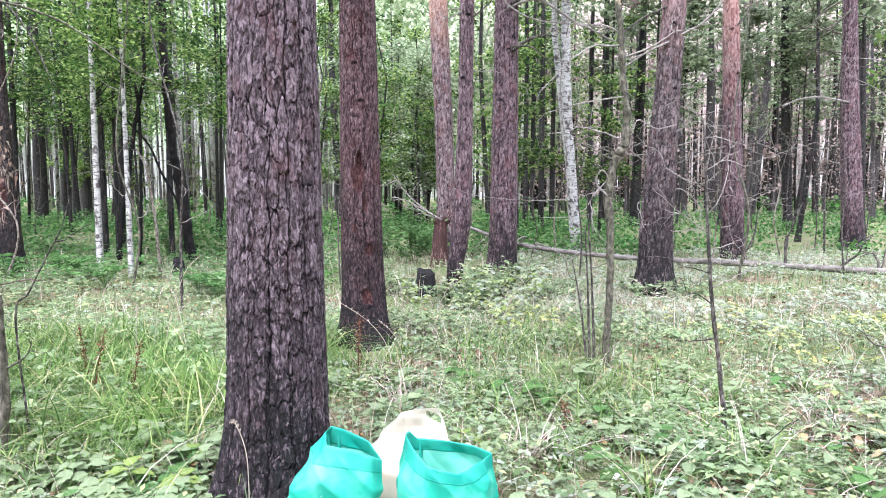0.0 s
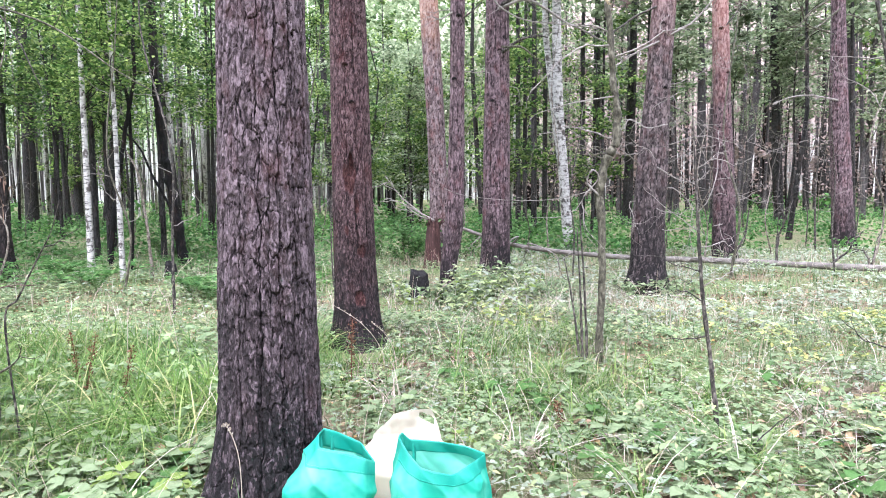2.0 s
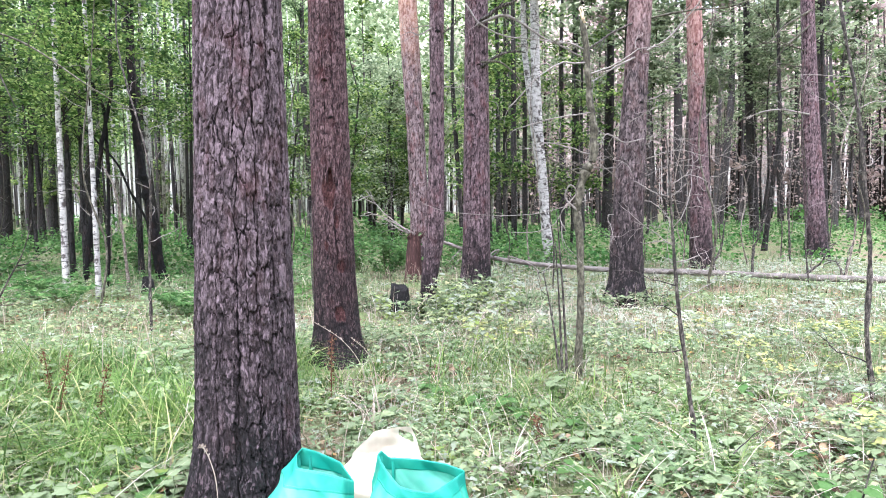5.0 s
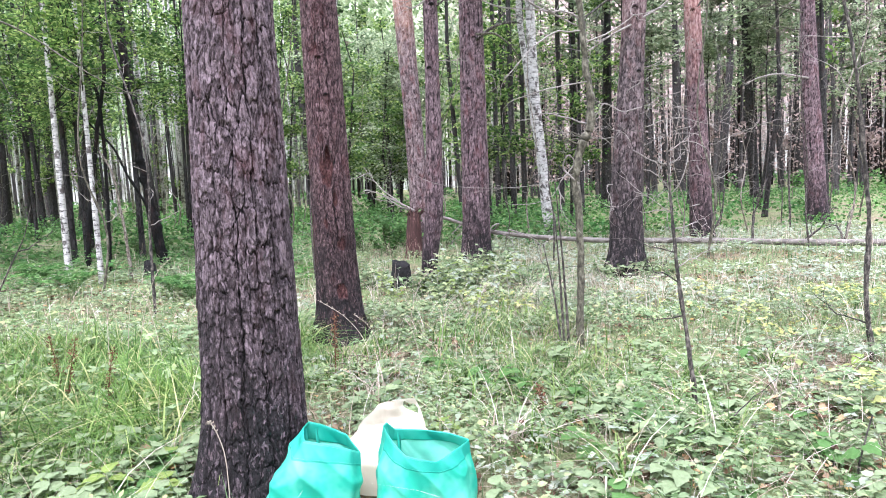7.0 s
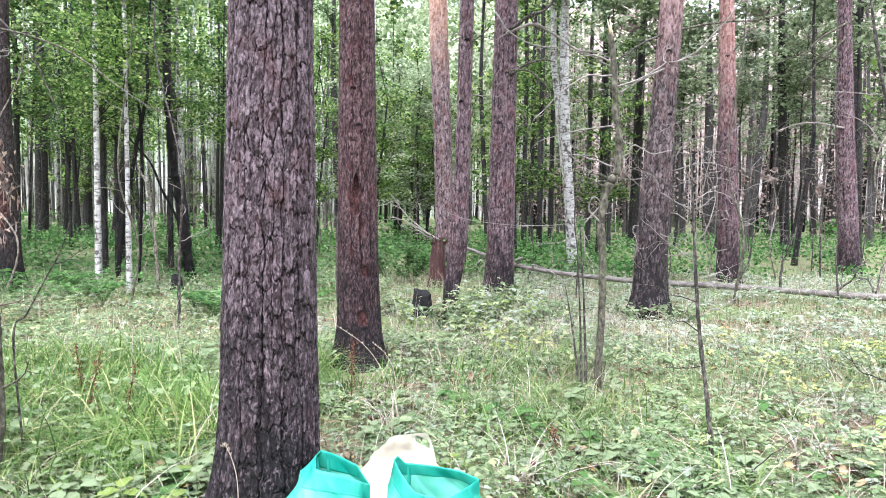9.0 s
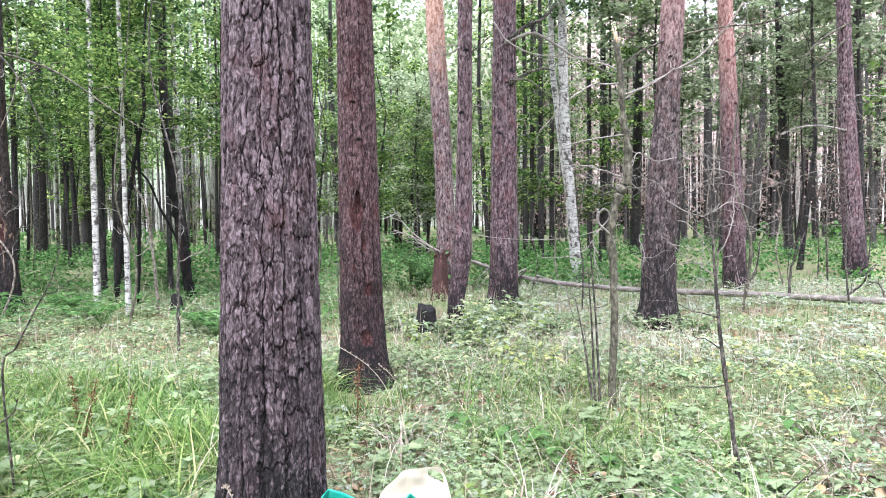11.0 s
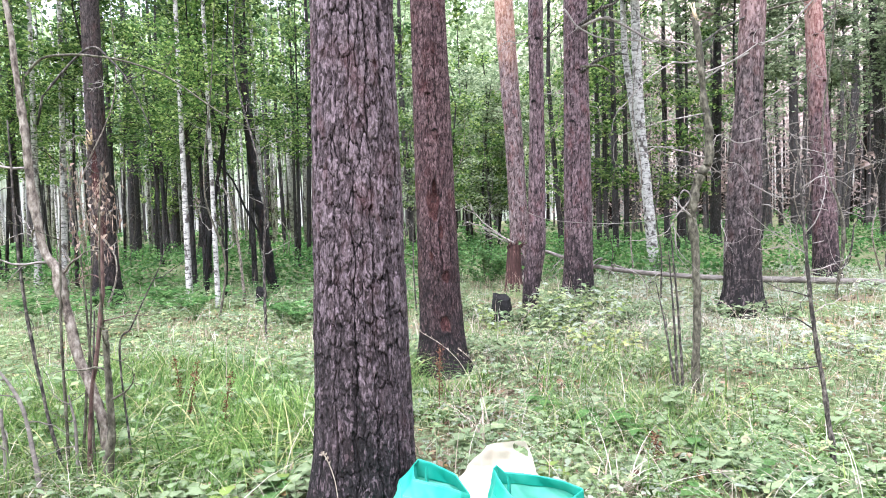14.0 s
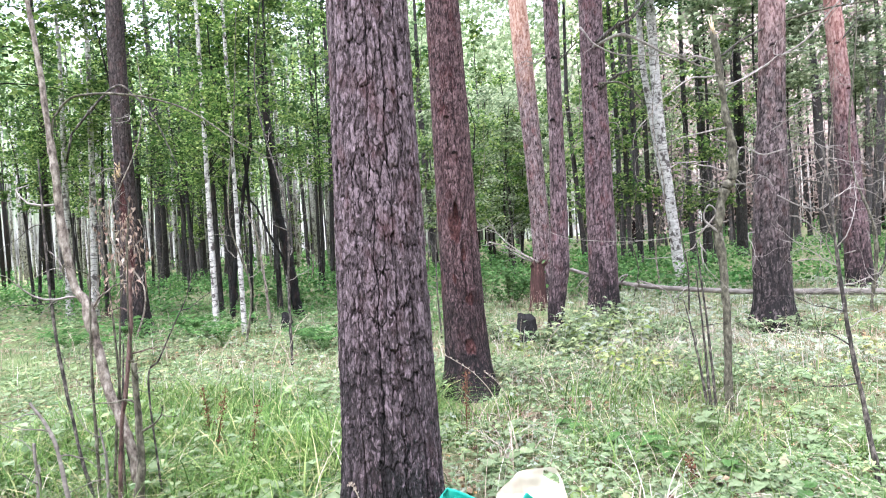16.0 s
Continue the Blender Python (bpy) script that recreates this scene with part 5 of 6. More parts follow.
def dry_leaf_spray(x, y, z, h, n, seed):
    """Withered leaves hanging on a dead shoot."""
    rng = np.random.default_rng(seed)
    root = thing("withered_shoot", x, y, 0, "dead shoot hung with withered pale-brown leaves", "branch", "clump of grey stems")
    line = crooked((0, 0, -0.05), (0.02, 0, 1), z + h, 14, 0.03, 0, rng)
    part("stem", mesh_of("stem", *tube(line, np.linspace(0.01, 0.003, 15), 5), BARK_OLIVE, True), root)
    u = rng.uniform(z / (z + h), 1, n)
    p = np.stack([np.interp(u, np.linspace(0, 1, 15), line[:, k]) for k in range(3)], 1) + rng.normal(0, 0.05, (n, 3)) * (1, 1, 0.6)
    few = n
    tagged(part("withered_leaves", mesh_of("withered_leaves", *scattered(LEAF_FOLD * (0.7, 1, 2.5), LEAF_FOLD_FACES, p[:few], rng.uniform(0, 6.3, few), rng.uniform(-1.5, -0.6, few), rng.uniform(-1, 1, few), rng.uniform(0.015, 0.04, few)), STRAW_BROWN), root), kind="stuff")
    tagged(part("hanging_straw", mesh_of("hanging_straw", *scattered(LEAF_FOLD * (0.05, 1, 1), LEAF_FOLD_FACES, p, rng.uniform(0, 6.3, n), rng.uniform(-1.9, -0.8, n), rng.uniform(-1, 1, n), rng.uniform(0.04, 0.13, n)), STRAW_BROWN), root, "pale brown hanging dry straw"), kind="stuff")


dry_leaf_spray(-2.5, 3.36, 1.25, 0.7, 60, 31)
dry_leaf_spray(-2.62, 3.42, 1.3, 0.55, 45, 32)
dry_leaf_spray(-2.38, 3.36, 1.5, 0.4, 50, 33)


def fallen_log():
    rng = np.random.default_rng(77)
    root = thing("fallen_log", 0.2, 12.3, 0, "fallen pale barkless pine trunk resting on a snag", "log")
    o = np.array((0.2, 12.3, 0))
    pts = np.array([(0.22, 12.45, 0.84), (0.52, 12.4, 0.74), (1.62, 12.27, 0.4), (3.38, 11.9, 0.21), (5.3, 11.4, 0.16), (7.5, 10.7, 0.09), (11, 9.7, 0.05), (14, 8.9, 0.05)]) - o
    line = spline(pts, 60)
    part("trunk", mesh_of("trunk", *tube(line, np.linspace(0.024, 0.078, 60) * (0.92 + 0.16 * value_noise(line * 3.0, 19)), 14, 0.3, 5), DEAD_WOOD, True), root)
    for i, way, length, radius, m in ((14, (-0.5, -0.5, -0.6), 0.7, 0.016, DEAD_TWIG), (17, (0.3, -0.6, -0.5), 0.5, 0.014, DEAD_TWIG), (12, (-0.4, -0.3, -0.5), 0.5, 0.012, DEAD_TWIG), (27, (0.2, -0.3, 0.6), 0.5, 0.014, BARK_BLACK),
                                      (34, (0.15, 0.1, 1.0), 1.3, 0.026, BARK_BLACK), (37, (0.15, 0, 1.0), 1.2, 0.028, BARK_BLACK), (40, (0.8, 0, 0.5), 0.9, 0.028, BARK_BLACK), (42, (0.2, 0, 1), 0.5, 0.024, BARK_BLACK),
                                      (31, (0.8, -0.6, -0.1), 1.0, 0.014, DEAD_TWIG), (22, (-0.3, -0.7, 0.3), 0.8, 0.013, DEAD_TWIG), (42, (0.8, 0.1, 0.6), 0.7, 0.016, BARK_BLACK)):
        part("branch", mesh_of("branch", *joined(limb(line[i], way, length, radius, rng, 0.22, 0.0, 3)), m, True), root, "crooked dead branch")
    for i, bow in ((4, ((0.08, -0.1, 0.0), (0.09, -0.16, -0.16), (0.0, -0.2, -0.34), (0.02, -0.22, -0.6))), (16, ((0.1, -0.25, 0.16), (-0.06, -0.4, 0.12), (-0.2, -0.5, -0.1), (-0.24, -0.55, -0.42))),
                   (18, ((-0.05, -0.2, 0.1), (0.2, -0.4, 0.02), (0.42, -0.5, -0.12), (0.5, -0.5, -0.36))), (15, ((-0.1, -0.3, -0.05), (-0.32, -0.5, -0.25), (-0.5, -0.6, -0.42), (-0.56, -0.6, -0.5)))):
        way = spline([line[i]] + [line[i] + np.array(q) for q in bow], 16)
        part("branch", mesh_of("branch", *tube(way, np.linspace(0.017, 0.008, 16), 6), DEAD_TWIG, True), root, "bowed pale dead branch")


fallen_log()


def broken_snag():
    rng = np.random.default_rng(78)
    root = thing("broken_snag", -0.06, 12.55, 0, "broken reddish pine snag with torn splintered top", "snag")
    part("trunk", trunk_mesh("trunk", TORN_WOOD, True, [(-0.3, 0, 0, 0.17), (0.5, 0, 0, 0.15), (0.9, 0.02, 0, 0.12)], 30, np.linspace(-0.25, 0.86, 30), 0.02, 0.05, 5, 0.2), root)
    shards = []
    for _ in range(34):
        a, r = rng.uniform(0, 6.3), rng.uniform(0.02, 0.14)
        s = np.array((np.cos(a) * r, np.sin(a) * r, 0.8))
        shards.append(tube([s, s + (rng.normal(0.03, 0.09), rng.normal(-0.04, 0.05), rng.uniform(-0.06, 0.24))], [rng.uniform(0.012, 0.03), 0.003], 5))
    part("splinters", mesh_of("splinters", *joined(shards), TORN_WOOD), root, "splintered reddish wood")
    for way, length in (((-1, 0, 0.5), 1.4), ((-1, -0.1, 0.38), 1.1), ((-1, 0.1, 0.3), 0.8)):
        part("branch", mesh_of("branch", *joined(limb((0.05, 0, 0.88), way, length, 0.022, rng, 0.07, 0.0, 5)), DEAD_TWIG, True), root, "dry bare branch")


broken_snag()


def stump(x, y, r, h, seed, label):
    rng = np.random.default_rng(seed)
    root = thing("tree_stump", x, y, gz(x, y), label, "stump", "charred stumps")
    v, f, _, _ = bole([(-0.2, 0, 0, r * 1.1), (0, 0, 0, r), (h, 0.01, 0, r * 0.8)], 26, np.linspace(-0.1, h, 16), r * 0.14, r * 0.6, seed, 0.25)
    rim = v[-26:]
    lip = rng.uniform(-1, 1, 26)
    v[-26:, 2] += 0.009 * lip + 0.008 * np.roll(lip, 1) - 0.045 * np.cos(np.linspace(0, 2 * np.pi, 26, endpoint=False) + 0.6)
    inner = rim * (0.6, 0.6, 1) - (0, 0, 0.1)
    n = len(v)
    v = np.concatenate([v, inner, [(0, 0, h - 0.16)]])
    ring = [(n - 26 + j, n - 26 + (j + 1) % 26, n + (j + 1) % 26, n + j) for j in range(26)] + [(n + j, n + (j + 1) % 26, n + (j + 2) % 26, n + 26) for j in range(0, 26, 2)]
    part("stump_body", mesh_of("stump_body", v, np.concatenate([f, np.array(ring)]), CHAR, True), root)


stump(-0.26, 9.34, 0.15, 0.36, 301, "black charred hollow stump among herbs")
stump(-4.74, 11.25, 0.1, 0.24, 302, "small black charred stump among herbs")


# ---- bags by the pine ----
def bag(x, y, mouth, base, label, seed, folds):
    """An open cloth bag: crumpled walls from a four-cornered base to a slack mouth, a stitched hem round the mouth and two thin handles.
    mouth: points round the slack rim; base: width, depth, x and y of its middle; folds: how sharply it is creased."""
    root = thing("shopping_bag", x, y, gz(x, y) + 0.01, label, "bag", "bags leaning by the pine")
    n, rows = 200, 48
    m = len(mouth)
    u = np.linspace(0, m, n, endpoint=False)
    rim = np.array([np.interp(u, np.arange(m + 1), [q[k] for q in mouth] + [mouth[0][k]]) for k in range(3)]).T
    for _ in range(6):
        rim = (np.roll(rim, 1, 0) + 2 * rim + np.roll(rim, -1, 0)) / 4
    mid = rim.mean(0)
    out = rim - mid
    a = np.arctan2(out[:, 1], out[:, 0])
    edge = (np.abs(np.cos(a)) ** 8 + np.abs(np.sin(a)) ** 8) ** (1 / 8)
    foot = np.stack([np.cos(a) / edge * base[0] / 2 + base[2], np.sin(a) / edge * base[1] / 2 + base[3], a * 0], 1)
    way = np.stack([np.cos(a), np.sin(a), a * 0], 1)
    ridge = lambda p, k: 1 - np.abs(2 * value_noise(p, seed + k) - 1)

    def wall(t, off):
        q = foot + (rim - foot) * t + way * (0.014 * np.sin(np.pi * t ** 1.3))[..., None]
        slant = np.stack([q[:, 0] + 0.7 * q[:, 2], q[:, 1] - 0.3 * q[:, 2], 0.35 * q[:, 2]], 1)
        slack = folds * (0.3 + 0.5 * np.sin(np.pi * min(t, 0.93)))
        crisp = 0.018 * (1 - np.abs(((slant[:, 0] * 7 + 2.2 * slant[:, 2] + 0.8 * value_noise(q * 5, seed + 7)) % 1.0) * 2 - 1)) ** 2
        push = crisp + 0.035 * (value_noise(q * 5 + 3, seed) - 0.5) + 0.03 * (ridge(slant * 7, 1) ** 4 - 0.2) + 0.004 * (ridge(slant * 22, 2) ** 3 - 0.3)
        return q + way * (push * slack * (1 if t < 0.86 else 0.35 + 0.65 * (1 - t) / 0.14) + off)[:, None]

    def sheet(name, rings, mat, note=""):
        i, j = np.meshgrid(np.arange(len(rings) - 1), np.arange(n), indexing="ij")
        i, j = i.ravel(), j.ravel()
        k = (j + 1) % n
        return part(name, mesh_of(name, np.concatenate(rings), np.stack([i * n + j, i * n + k, (i + 1) * n + k, (i + 1) * n + j], 1), mat, True), root, note)

    levels = np.linspace(0, 1, rows)
    sheet("cloth_body", [wall(t, 0.0) for t in levels], GREEN_CLOTH)
    # inner side of the same cloth, its paler colour paints the light shining through
    sheet("lit_inner_wall", [wall(t, -0.003) for t in levels[::-1]], GREEN_LIT_INSIDE, "inner side of the cloth, paled for light shining through")
    ring = wall(0.01, -0.002)
    part("bottom", mesh_of("bottom", np.concatenate([ring, [ring.mean(0)]]), np.array([(j, (j + 1) % n, (j + 2) % n, n) for j in range(0, n, 2)]), GREEN_CLOTH), root)
    band = np.linspace(0.833, 0.995, 9)
    hem = sheet("hem", [wall(0.83, 0.0002)] + [wall(t, 0.0009) for t in band] + [wall(1.003, -0.0005)] + [wall(t, -0.0052) for t in band[::-1]] + [wall(0.83, -0.0034)], GREEN_HEM, "double-folded green hem")
    seam = [tube(np.concatenate([wall(t, 0.001), wall(t, 0.001)[:1]]), np.full(n + 1, 0.0006), 4) for t in (0.85, 0.985)]
    part("stitching", mesh_of("stitching", *joined(seam), GREEN_CLOTH), hem)
    for i0, i1, dip in ((0.06, 0.2, 0.16), (0.62, 0.74, 0.1)):
        p, q = wall(0.95, -0.007)[int(i0 * n)], wall(0.95, -0.007)[int(i1 * n)]
        hang = (mid - (p + q) / 2) * (0.12, 0.12, 0)
        line = spline([p, p + (q - p) * 0.12 + hang * 0.5 - (0, 0, dip * 0.6), (p + q) / 2 + hang - (0, 0, dip), p + (q - p) * 0.9 + hang * 0.5 - (0, 0, dip * 0.5), q], 24)
        d = np.gradient(line, axis=0)
        d /= np.linalg.norm(d, axis=1)[:, None]
        side = np.cross(d, hang / (np.linalg.norm(hang) + 1e-6) + (0, 0, 0.3))
        side /= np.linalg.norm(side, axis=1)[:, None]
        across = np.cross(side, d)
        strap = np.stack([line + side * sx * 0.011 + across * sy * 0.0008 for sx, sy in ((1, 1), (-1, 1), (-1, -1), (1, -1))], 1).reshape(-1, 3)
        part("handle", mesh_of("handle", strap, np.array([(4 * g + w, 4 * g + (w + 1) % 4, 4 * g + 4 + (w + 1) % 4, 4 * g + 4 + w) for g in range(23) for w in range(4)]), GREEN_HEM), root, "thin green cloth strap")
    return root


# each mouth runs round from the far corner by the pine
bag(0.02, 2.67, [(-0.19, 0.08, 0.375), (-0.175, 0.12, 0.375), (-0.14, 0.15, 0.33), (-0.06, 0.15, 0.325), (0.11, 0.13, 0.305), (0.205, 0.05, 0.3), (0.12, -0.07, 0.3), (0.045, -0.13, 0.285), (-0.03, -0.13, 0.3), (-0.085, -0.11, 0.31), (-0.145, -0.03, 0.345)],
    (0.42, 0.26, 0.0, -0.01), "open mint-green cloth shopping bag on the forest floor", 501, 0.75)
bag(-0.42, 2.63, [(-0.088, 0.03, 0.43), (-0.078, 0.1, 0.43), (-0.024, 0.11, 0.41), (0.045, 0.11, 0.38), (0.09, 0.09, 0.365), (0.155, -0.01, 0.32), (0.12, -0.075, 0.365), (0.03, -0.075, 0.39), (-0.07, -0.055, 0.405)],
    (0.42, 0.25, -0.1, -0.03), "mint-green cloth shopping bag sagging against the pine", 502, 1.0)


def cream_bag():
    """A limp cream carrier bag, its top drawn flat into a panel with a cut-out grip."""
    root = thing("carrier_bag", -0.17, 2.93, gz(-0.17, 2.93) + 0.01, "cream carrier bag with a cut-out grip", "bag", "bags leaning by the pine")
    n, rows = 80, 30
    a = np.linspace(0, 2 * np.pi, n, endpoint=False)
    vs = []
    for t in np.linspace(0, 1, rows):
        w = np.interp(t, [0, 0.5, 0.8, 1.0], [0.2, 0.24, 0.2, 0.13])
        d = np.interp(t, [0, 0.5, 0.8, 1.0], [0.11, 0.12, 0.05, 0.004])
        q = np.stack([np.cos(a) * w + 0.02 * t, np.sin(a) * d, t * 0.31 + 0 * a], 1)
        q += ((value_noise(q * (12, 12, 8), 60) - 0.5) * 0.04 * t)[:, None] * np.stack([np.cos(a), np.sin(a), 0 * a], 1)
        vs.append(q)
    v = np.concatenate(vs)
    i, j = np.meshgrid(np.arange(rows - 1), np.arange(n), indexing="ij")
    i, j = i.ravel(), j.ravel()
    k = (j + 1) % n
    part("bag_body", mesh_of("bag_body", v, np.stack([i * n + j, i * n + k, (i + 1) * n + k, (i + 1) * n + j], 1), CREAM_FILM, True), root)
    # the flat top panel, with the grip cut through it
    nu, nv = 70, 36
    U, V = np.meshgrid(np.linspace(-0.13, 0.195, nu), np.linspace(0, 1, nv))
    top = np.interp(U, [-0.13, -0.09, -0.03, 0.06, 0.12, 0.15, 0.18, 0.195], [0.3, 0.345, 0.405, 0.425, 0.43, 0.425, 0.35, 0.29])
    Z = 0.27 + (top - 0.27) * V
    Y = (value_noise(np.stack([U * 18, Z * 18, 0 * U], 2).reshape(-1, 3), 61).reshape(U.shape) - 0.5) * 0.035
    front = np.stack([U, Y - 0.003, Z], 2).reshape(-1, 3)
    back = np.stack([U, Y + 0.003, Z], 2).reshape(-1, 3)
    i, j = np.meshgrid(np.arange(nv - 1), np.arange(nu - 1), indexing="ij")
    i, j = i.ravel(), j.ravel()
    cu, cz = U[i, j], Z[i, j]
    keep = ((cu - 0.125) / 0.036) ** 4 + ((cz - 0.383 + 0.5 * (cu - 0.125)) / 0.02) ** 4 > 1
    i, j = i[keep], j[keep]
    f = np.stack([i * nu + j, i * nu + j + 1, (i + 1) * nu + j + 1, (i + 1) * nu + j], 1)
    part("grip_panel", mesh_of("grip_panel", np.concatenate([front, back]), np.concatenate([f, f[:, ::-1] + nu * nv]), CREAM_GRIP, True), root, "flat beige top with grip hole")


cream_bag()


# ---- plants of the forest floor ----
TRUNKS = np.array([(-0.82, 2.96, 0.33), (-0.75, 6.09, 0.3), (0.03, 14, 0.3), (0.19, 9.56, 0.22), (1.12, 11.92, 0.33), (3.17, 9.34, 0.36), (6.26, 13.64, 0.3), (-8.01, 11.49, 0.35), (-0.26, 9.34, 0.2),
                   (0.02, 2.62, 0.3), (-0.46, 2.58, 0.27), (-0.2, 2.95, 0.24), (-0.5, 2.3, 0.4), (-0.05, 2.3, 0.42), (-0.72, 5.72, 0.3), (-0.72, 5.45, 0.22), (3.08, 8.9, 0.36), (1.1, 11.5, 0.3), (6.1, 13.2, 0.35)])


def free_spots(n, x0, x1, y0, y1, rng, clump=0.0, seed=1, power=1.0):
    """Places on open ground, in drifts where clump is above 0, thicker towards y0 where power is above 1."""
    p = np.stack([rng.uniform(x0, x1, n), y0 + (y1 - y0) * rng.uniform(0, 1, n) ** power], 1)
    keep = np.ones(n, bool)
    for tx, ty, r in TRUNKS:
        keep &= np.hypot(p[:, 0] - tx, p[:, 1] - ty) > r
    keep &= np.abs(p[:, 0]) < 3.2 + np.abs(p[:, 1]) * 1.1
    if clump:
        w = value_noise(np.concatenate([p * 1.1, np.zeros((n, 1))], 1), seed) * 0.7 + value_noise(np.concatenate([p * 3.1, np.zeros((n, 1))], 1), seed + 1) * 0.3
        keep &= w + rng.normal(0, 0.08, n) > clump
    p = p[keep]
    return np.concatenate([p, ground_height(p[:, 0], p[:, 1])[:, None]], 1)


def stuff(name, v, f, mat, label, category):
    return tagged(new(name, mesh_of(name, v, f, mat)), label, category, kind="stuff")


def herb_layer(name, spots, size, rise, mat, rng, label, hi=True, leaflets=3, shape=1.3, tilt=0.24):
    """Low herbs: each place carries a whorl of leaves at its own height."""
    n = len(spots)
    swell = value_noise(np.concatenate([spots[:, :2] * 1.6, np.zeros((n, 1))], 1), 17)  # taller in drifts, lower between them
    top = spots + np.stack([rng.normal(0, 0.02, n), rng.normal(0, 0.02, n), rng.uniform(0.45, 1.0, n) * rise * (0.35 + 1.25 * swell)], 1)
    turn = rng.uniform(0, 6.3, n)
    c = np.repeat(top, leaflets, 0)
    m = len(c)
    yaw = np.repeat(turn, leaflets) + np.tile(np.arange(leaflets) * 2 * np.pi / leaflets, n) + rng.normal(0, 0.25, m)
    s = np.repeat(rng.uniform(0.65, 1.35, n), leaflets) * size
    v, f = scattered(BROAD if hi else LEAF_FOLD * (shape, 1, 1), BROAD_QUADS if hi else LEAF_FOLD_FACES, c, yaw, rng.normal(-0.05, tilt * 1.1, m), rng.normal(0, tilt, m), s * rng.uniform(0.75, 1.25, m))
    return stuff(name, v, f, mat, label, "plants")


R = np.random.default_rng(900)
herb_layer("herb_cover", free_spots(1000, -4.5, 4.5, 1.6, 5.2, R, 0.5, 4), 0.045, 0.2, LEAF_HERB, R, "low broad-leaved green herbs covering the ground")
herb_layer("pale_herb_cover", free_spots(1000, -4.5, 5.5, 1.6, 5.6, R, 0.5, 14), 0.05, 0.16, LEAF_PALE, R, "pale green herbs close to the ground")
herb_layer("small_herb_cover", free_spots(9000, -5, 6, 1.6, 7, R, 0.42, 15), 0.03, 0.12, LEAF_PALE, R, "pale small-leaved herbs close to the ground", False, 3, 1.1)
herb_layer("small_herb_cover", free_spots(8000, -5, 6, 1.6, 7, R, 0.44, 16), 0.03, 0.17, LEAF_HERB, R, "small-leaved green herbs close to the ground", False, 4, 1.3)
herb_layer("narrow_herb_cover", free_spots(6000, -5, 6, 1.6, 7, R, 0.4, 17), 0.05, 0.2, LEAF_HERB, R, "narrow-leaved green herbs among grass", False, 4, 0.5)
herb_layer("herb_cover", free_spots(11000, -10, -1, 5.2, 16, R, 0.4, 24), 0.06, 0.17, LEAF_HERB, R, "broad flat green herb leaves spreading between the trunks", False, 3, 1.1, 0.16)
herb_layer("herb_cover", free_spots(1900, -8, -0.5, 5.5, 12, R, 0.48, 25), 0.055, 0.13, LEAF_PALE, R, "pale flat herb leaves spreading between the trunks", False, 3, 1.2, 0.16)
herb_layer("herb_cover", free_spots(8200, 1.2, 11, 6, 16, R, 0.36, 26), 0.055, 0.13, LEAF_PALE, R, "pale green herbs on the open side of the wood", False, 3, 1.2, 0.25)
herb_layer("herb_cover", free_spots(2600, -1.5, 2.2, 5.6, 10, R, 0.36, 36), 0.055, 0.18, LEAF_HERB, R, "green herbs crowding before the pines", False, 4, 0.9, 0.24)
herb_layer("herb_cover", free_spots(9000, -6, 11, 6, 16, R, 0.42, 34), 0.05, 0.16, LEAF_HERB, R, "green herbs spreading between the trunks", False, 3, 0.9)


herb_layer("herb_cover", free_spots(5000, -7, 7, -6, 1.8, R, 0.4, 44), 0.05, 0.18, LEAF_PALE, R, "pale green herbs behind the bags", False)
herb_layer("herb_cover", free_spots(4000, -7, 7, -6, 1.8, R, 0.42, 46), 0.055, 0.22, LEAF_HERB, R, "green herbs around the open spot", False)


for yx, yy, w in ((3.4, 5.4, 0.5), (2.7, 6.3, 0.4), (2.5, 3.5, 0.35), (4.6, 6.4, 0.5), (0.9, 6.8, 0.4)):
    herb_layer("herb_cover", free_spots(130, yx - w, yx + w, yy - w, yy + w, R, 0.4, 31), 0.045, 0.2, LEAF_YELLOW, R, "yellowing herb leaves among green ones", False, 3, 1.1, 0.3)
herb_layer("herb_cover", free_spots(4200, -10, -1.5, 9, 16, R, 0.42, 29), 0.07, 0.34, LEAF_BUSH, R, "deep green herbs towards the undergrowth", False, 3, 1.1, 0.2)
herb_layer("herb_cover", free_spots(4500, -22, -9, 7, 18, R, 0.36, 28), 0.08, 0.3, LEAF_HERB, R, "green herbs spreading below the birches", False, 3, 1.1, 0.2)


def bushes(name, n_clumps, x0, x1, y0, y1, size, tall, leaves, mat, label, seed):
    rng = np.random.default_rng(seed)
    c = free_spots(n_clumps, x0, x1, y0, y1, rng, 0.3, seed)
    m = len(c) * leaves
    p = np.repeat(c, leaves, 0) + np.stack([rng.normal(0, 0.28, m), rng.normal(0, 0.28, m), np.repeat(rng.uniform(0.5, 1.0, len(c)), leaves) * tall * rng.uniform(0.05, 1, m) ** 0.7], 1)
    v, f = scattered(LEAF_FOLD * (1.3, 1, 1), LEAF_FOLD_FACES, p, rng.uniform(0, 6.3, m), rng.normal(-0.2, 0.5, m), rng.normal(0, 0.5, m), rng.uniform(0.6, 1.3, m) * size)
    stuff(name, v, f, mat, label, "undergrowth")


bushes("undergrowth", 900, -26, 5, 13.5, 34, 0.1, 0.8, 50, LEAF_BUSH, "dense knee-high green undergrowth between far trunks", 71)
bushes("undergrowth", 620, 2, 30, 14, 36, 0.1, 0.6, 46, LEAF_BUSH, "green undergrowth between far trunks", 72)
bushes("undergrowth", 900, -70, 70, 32, 90, 0.27, 1.2, 24, LEAF_BUSH, "far green undergrowth under the trees", 73)

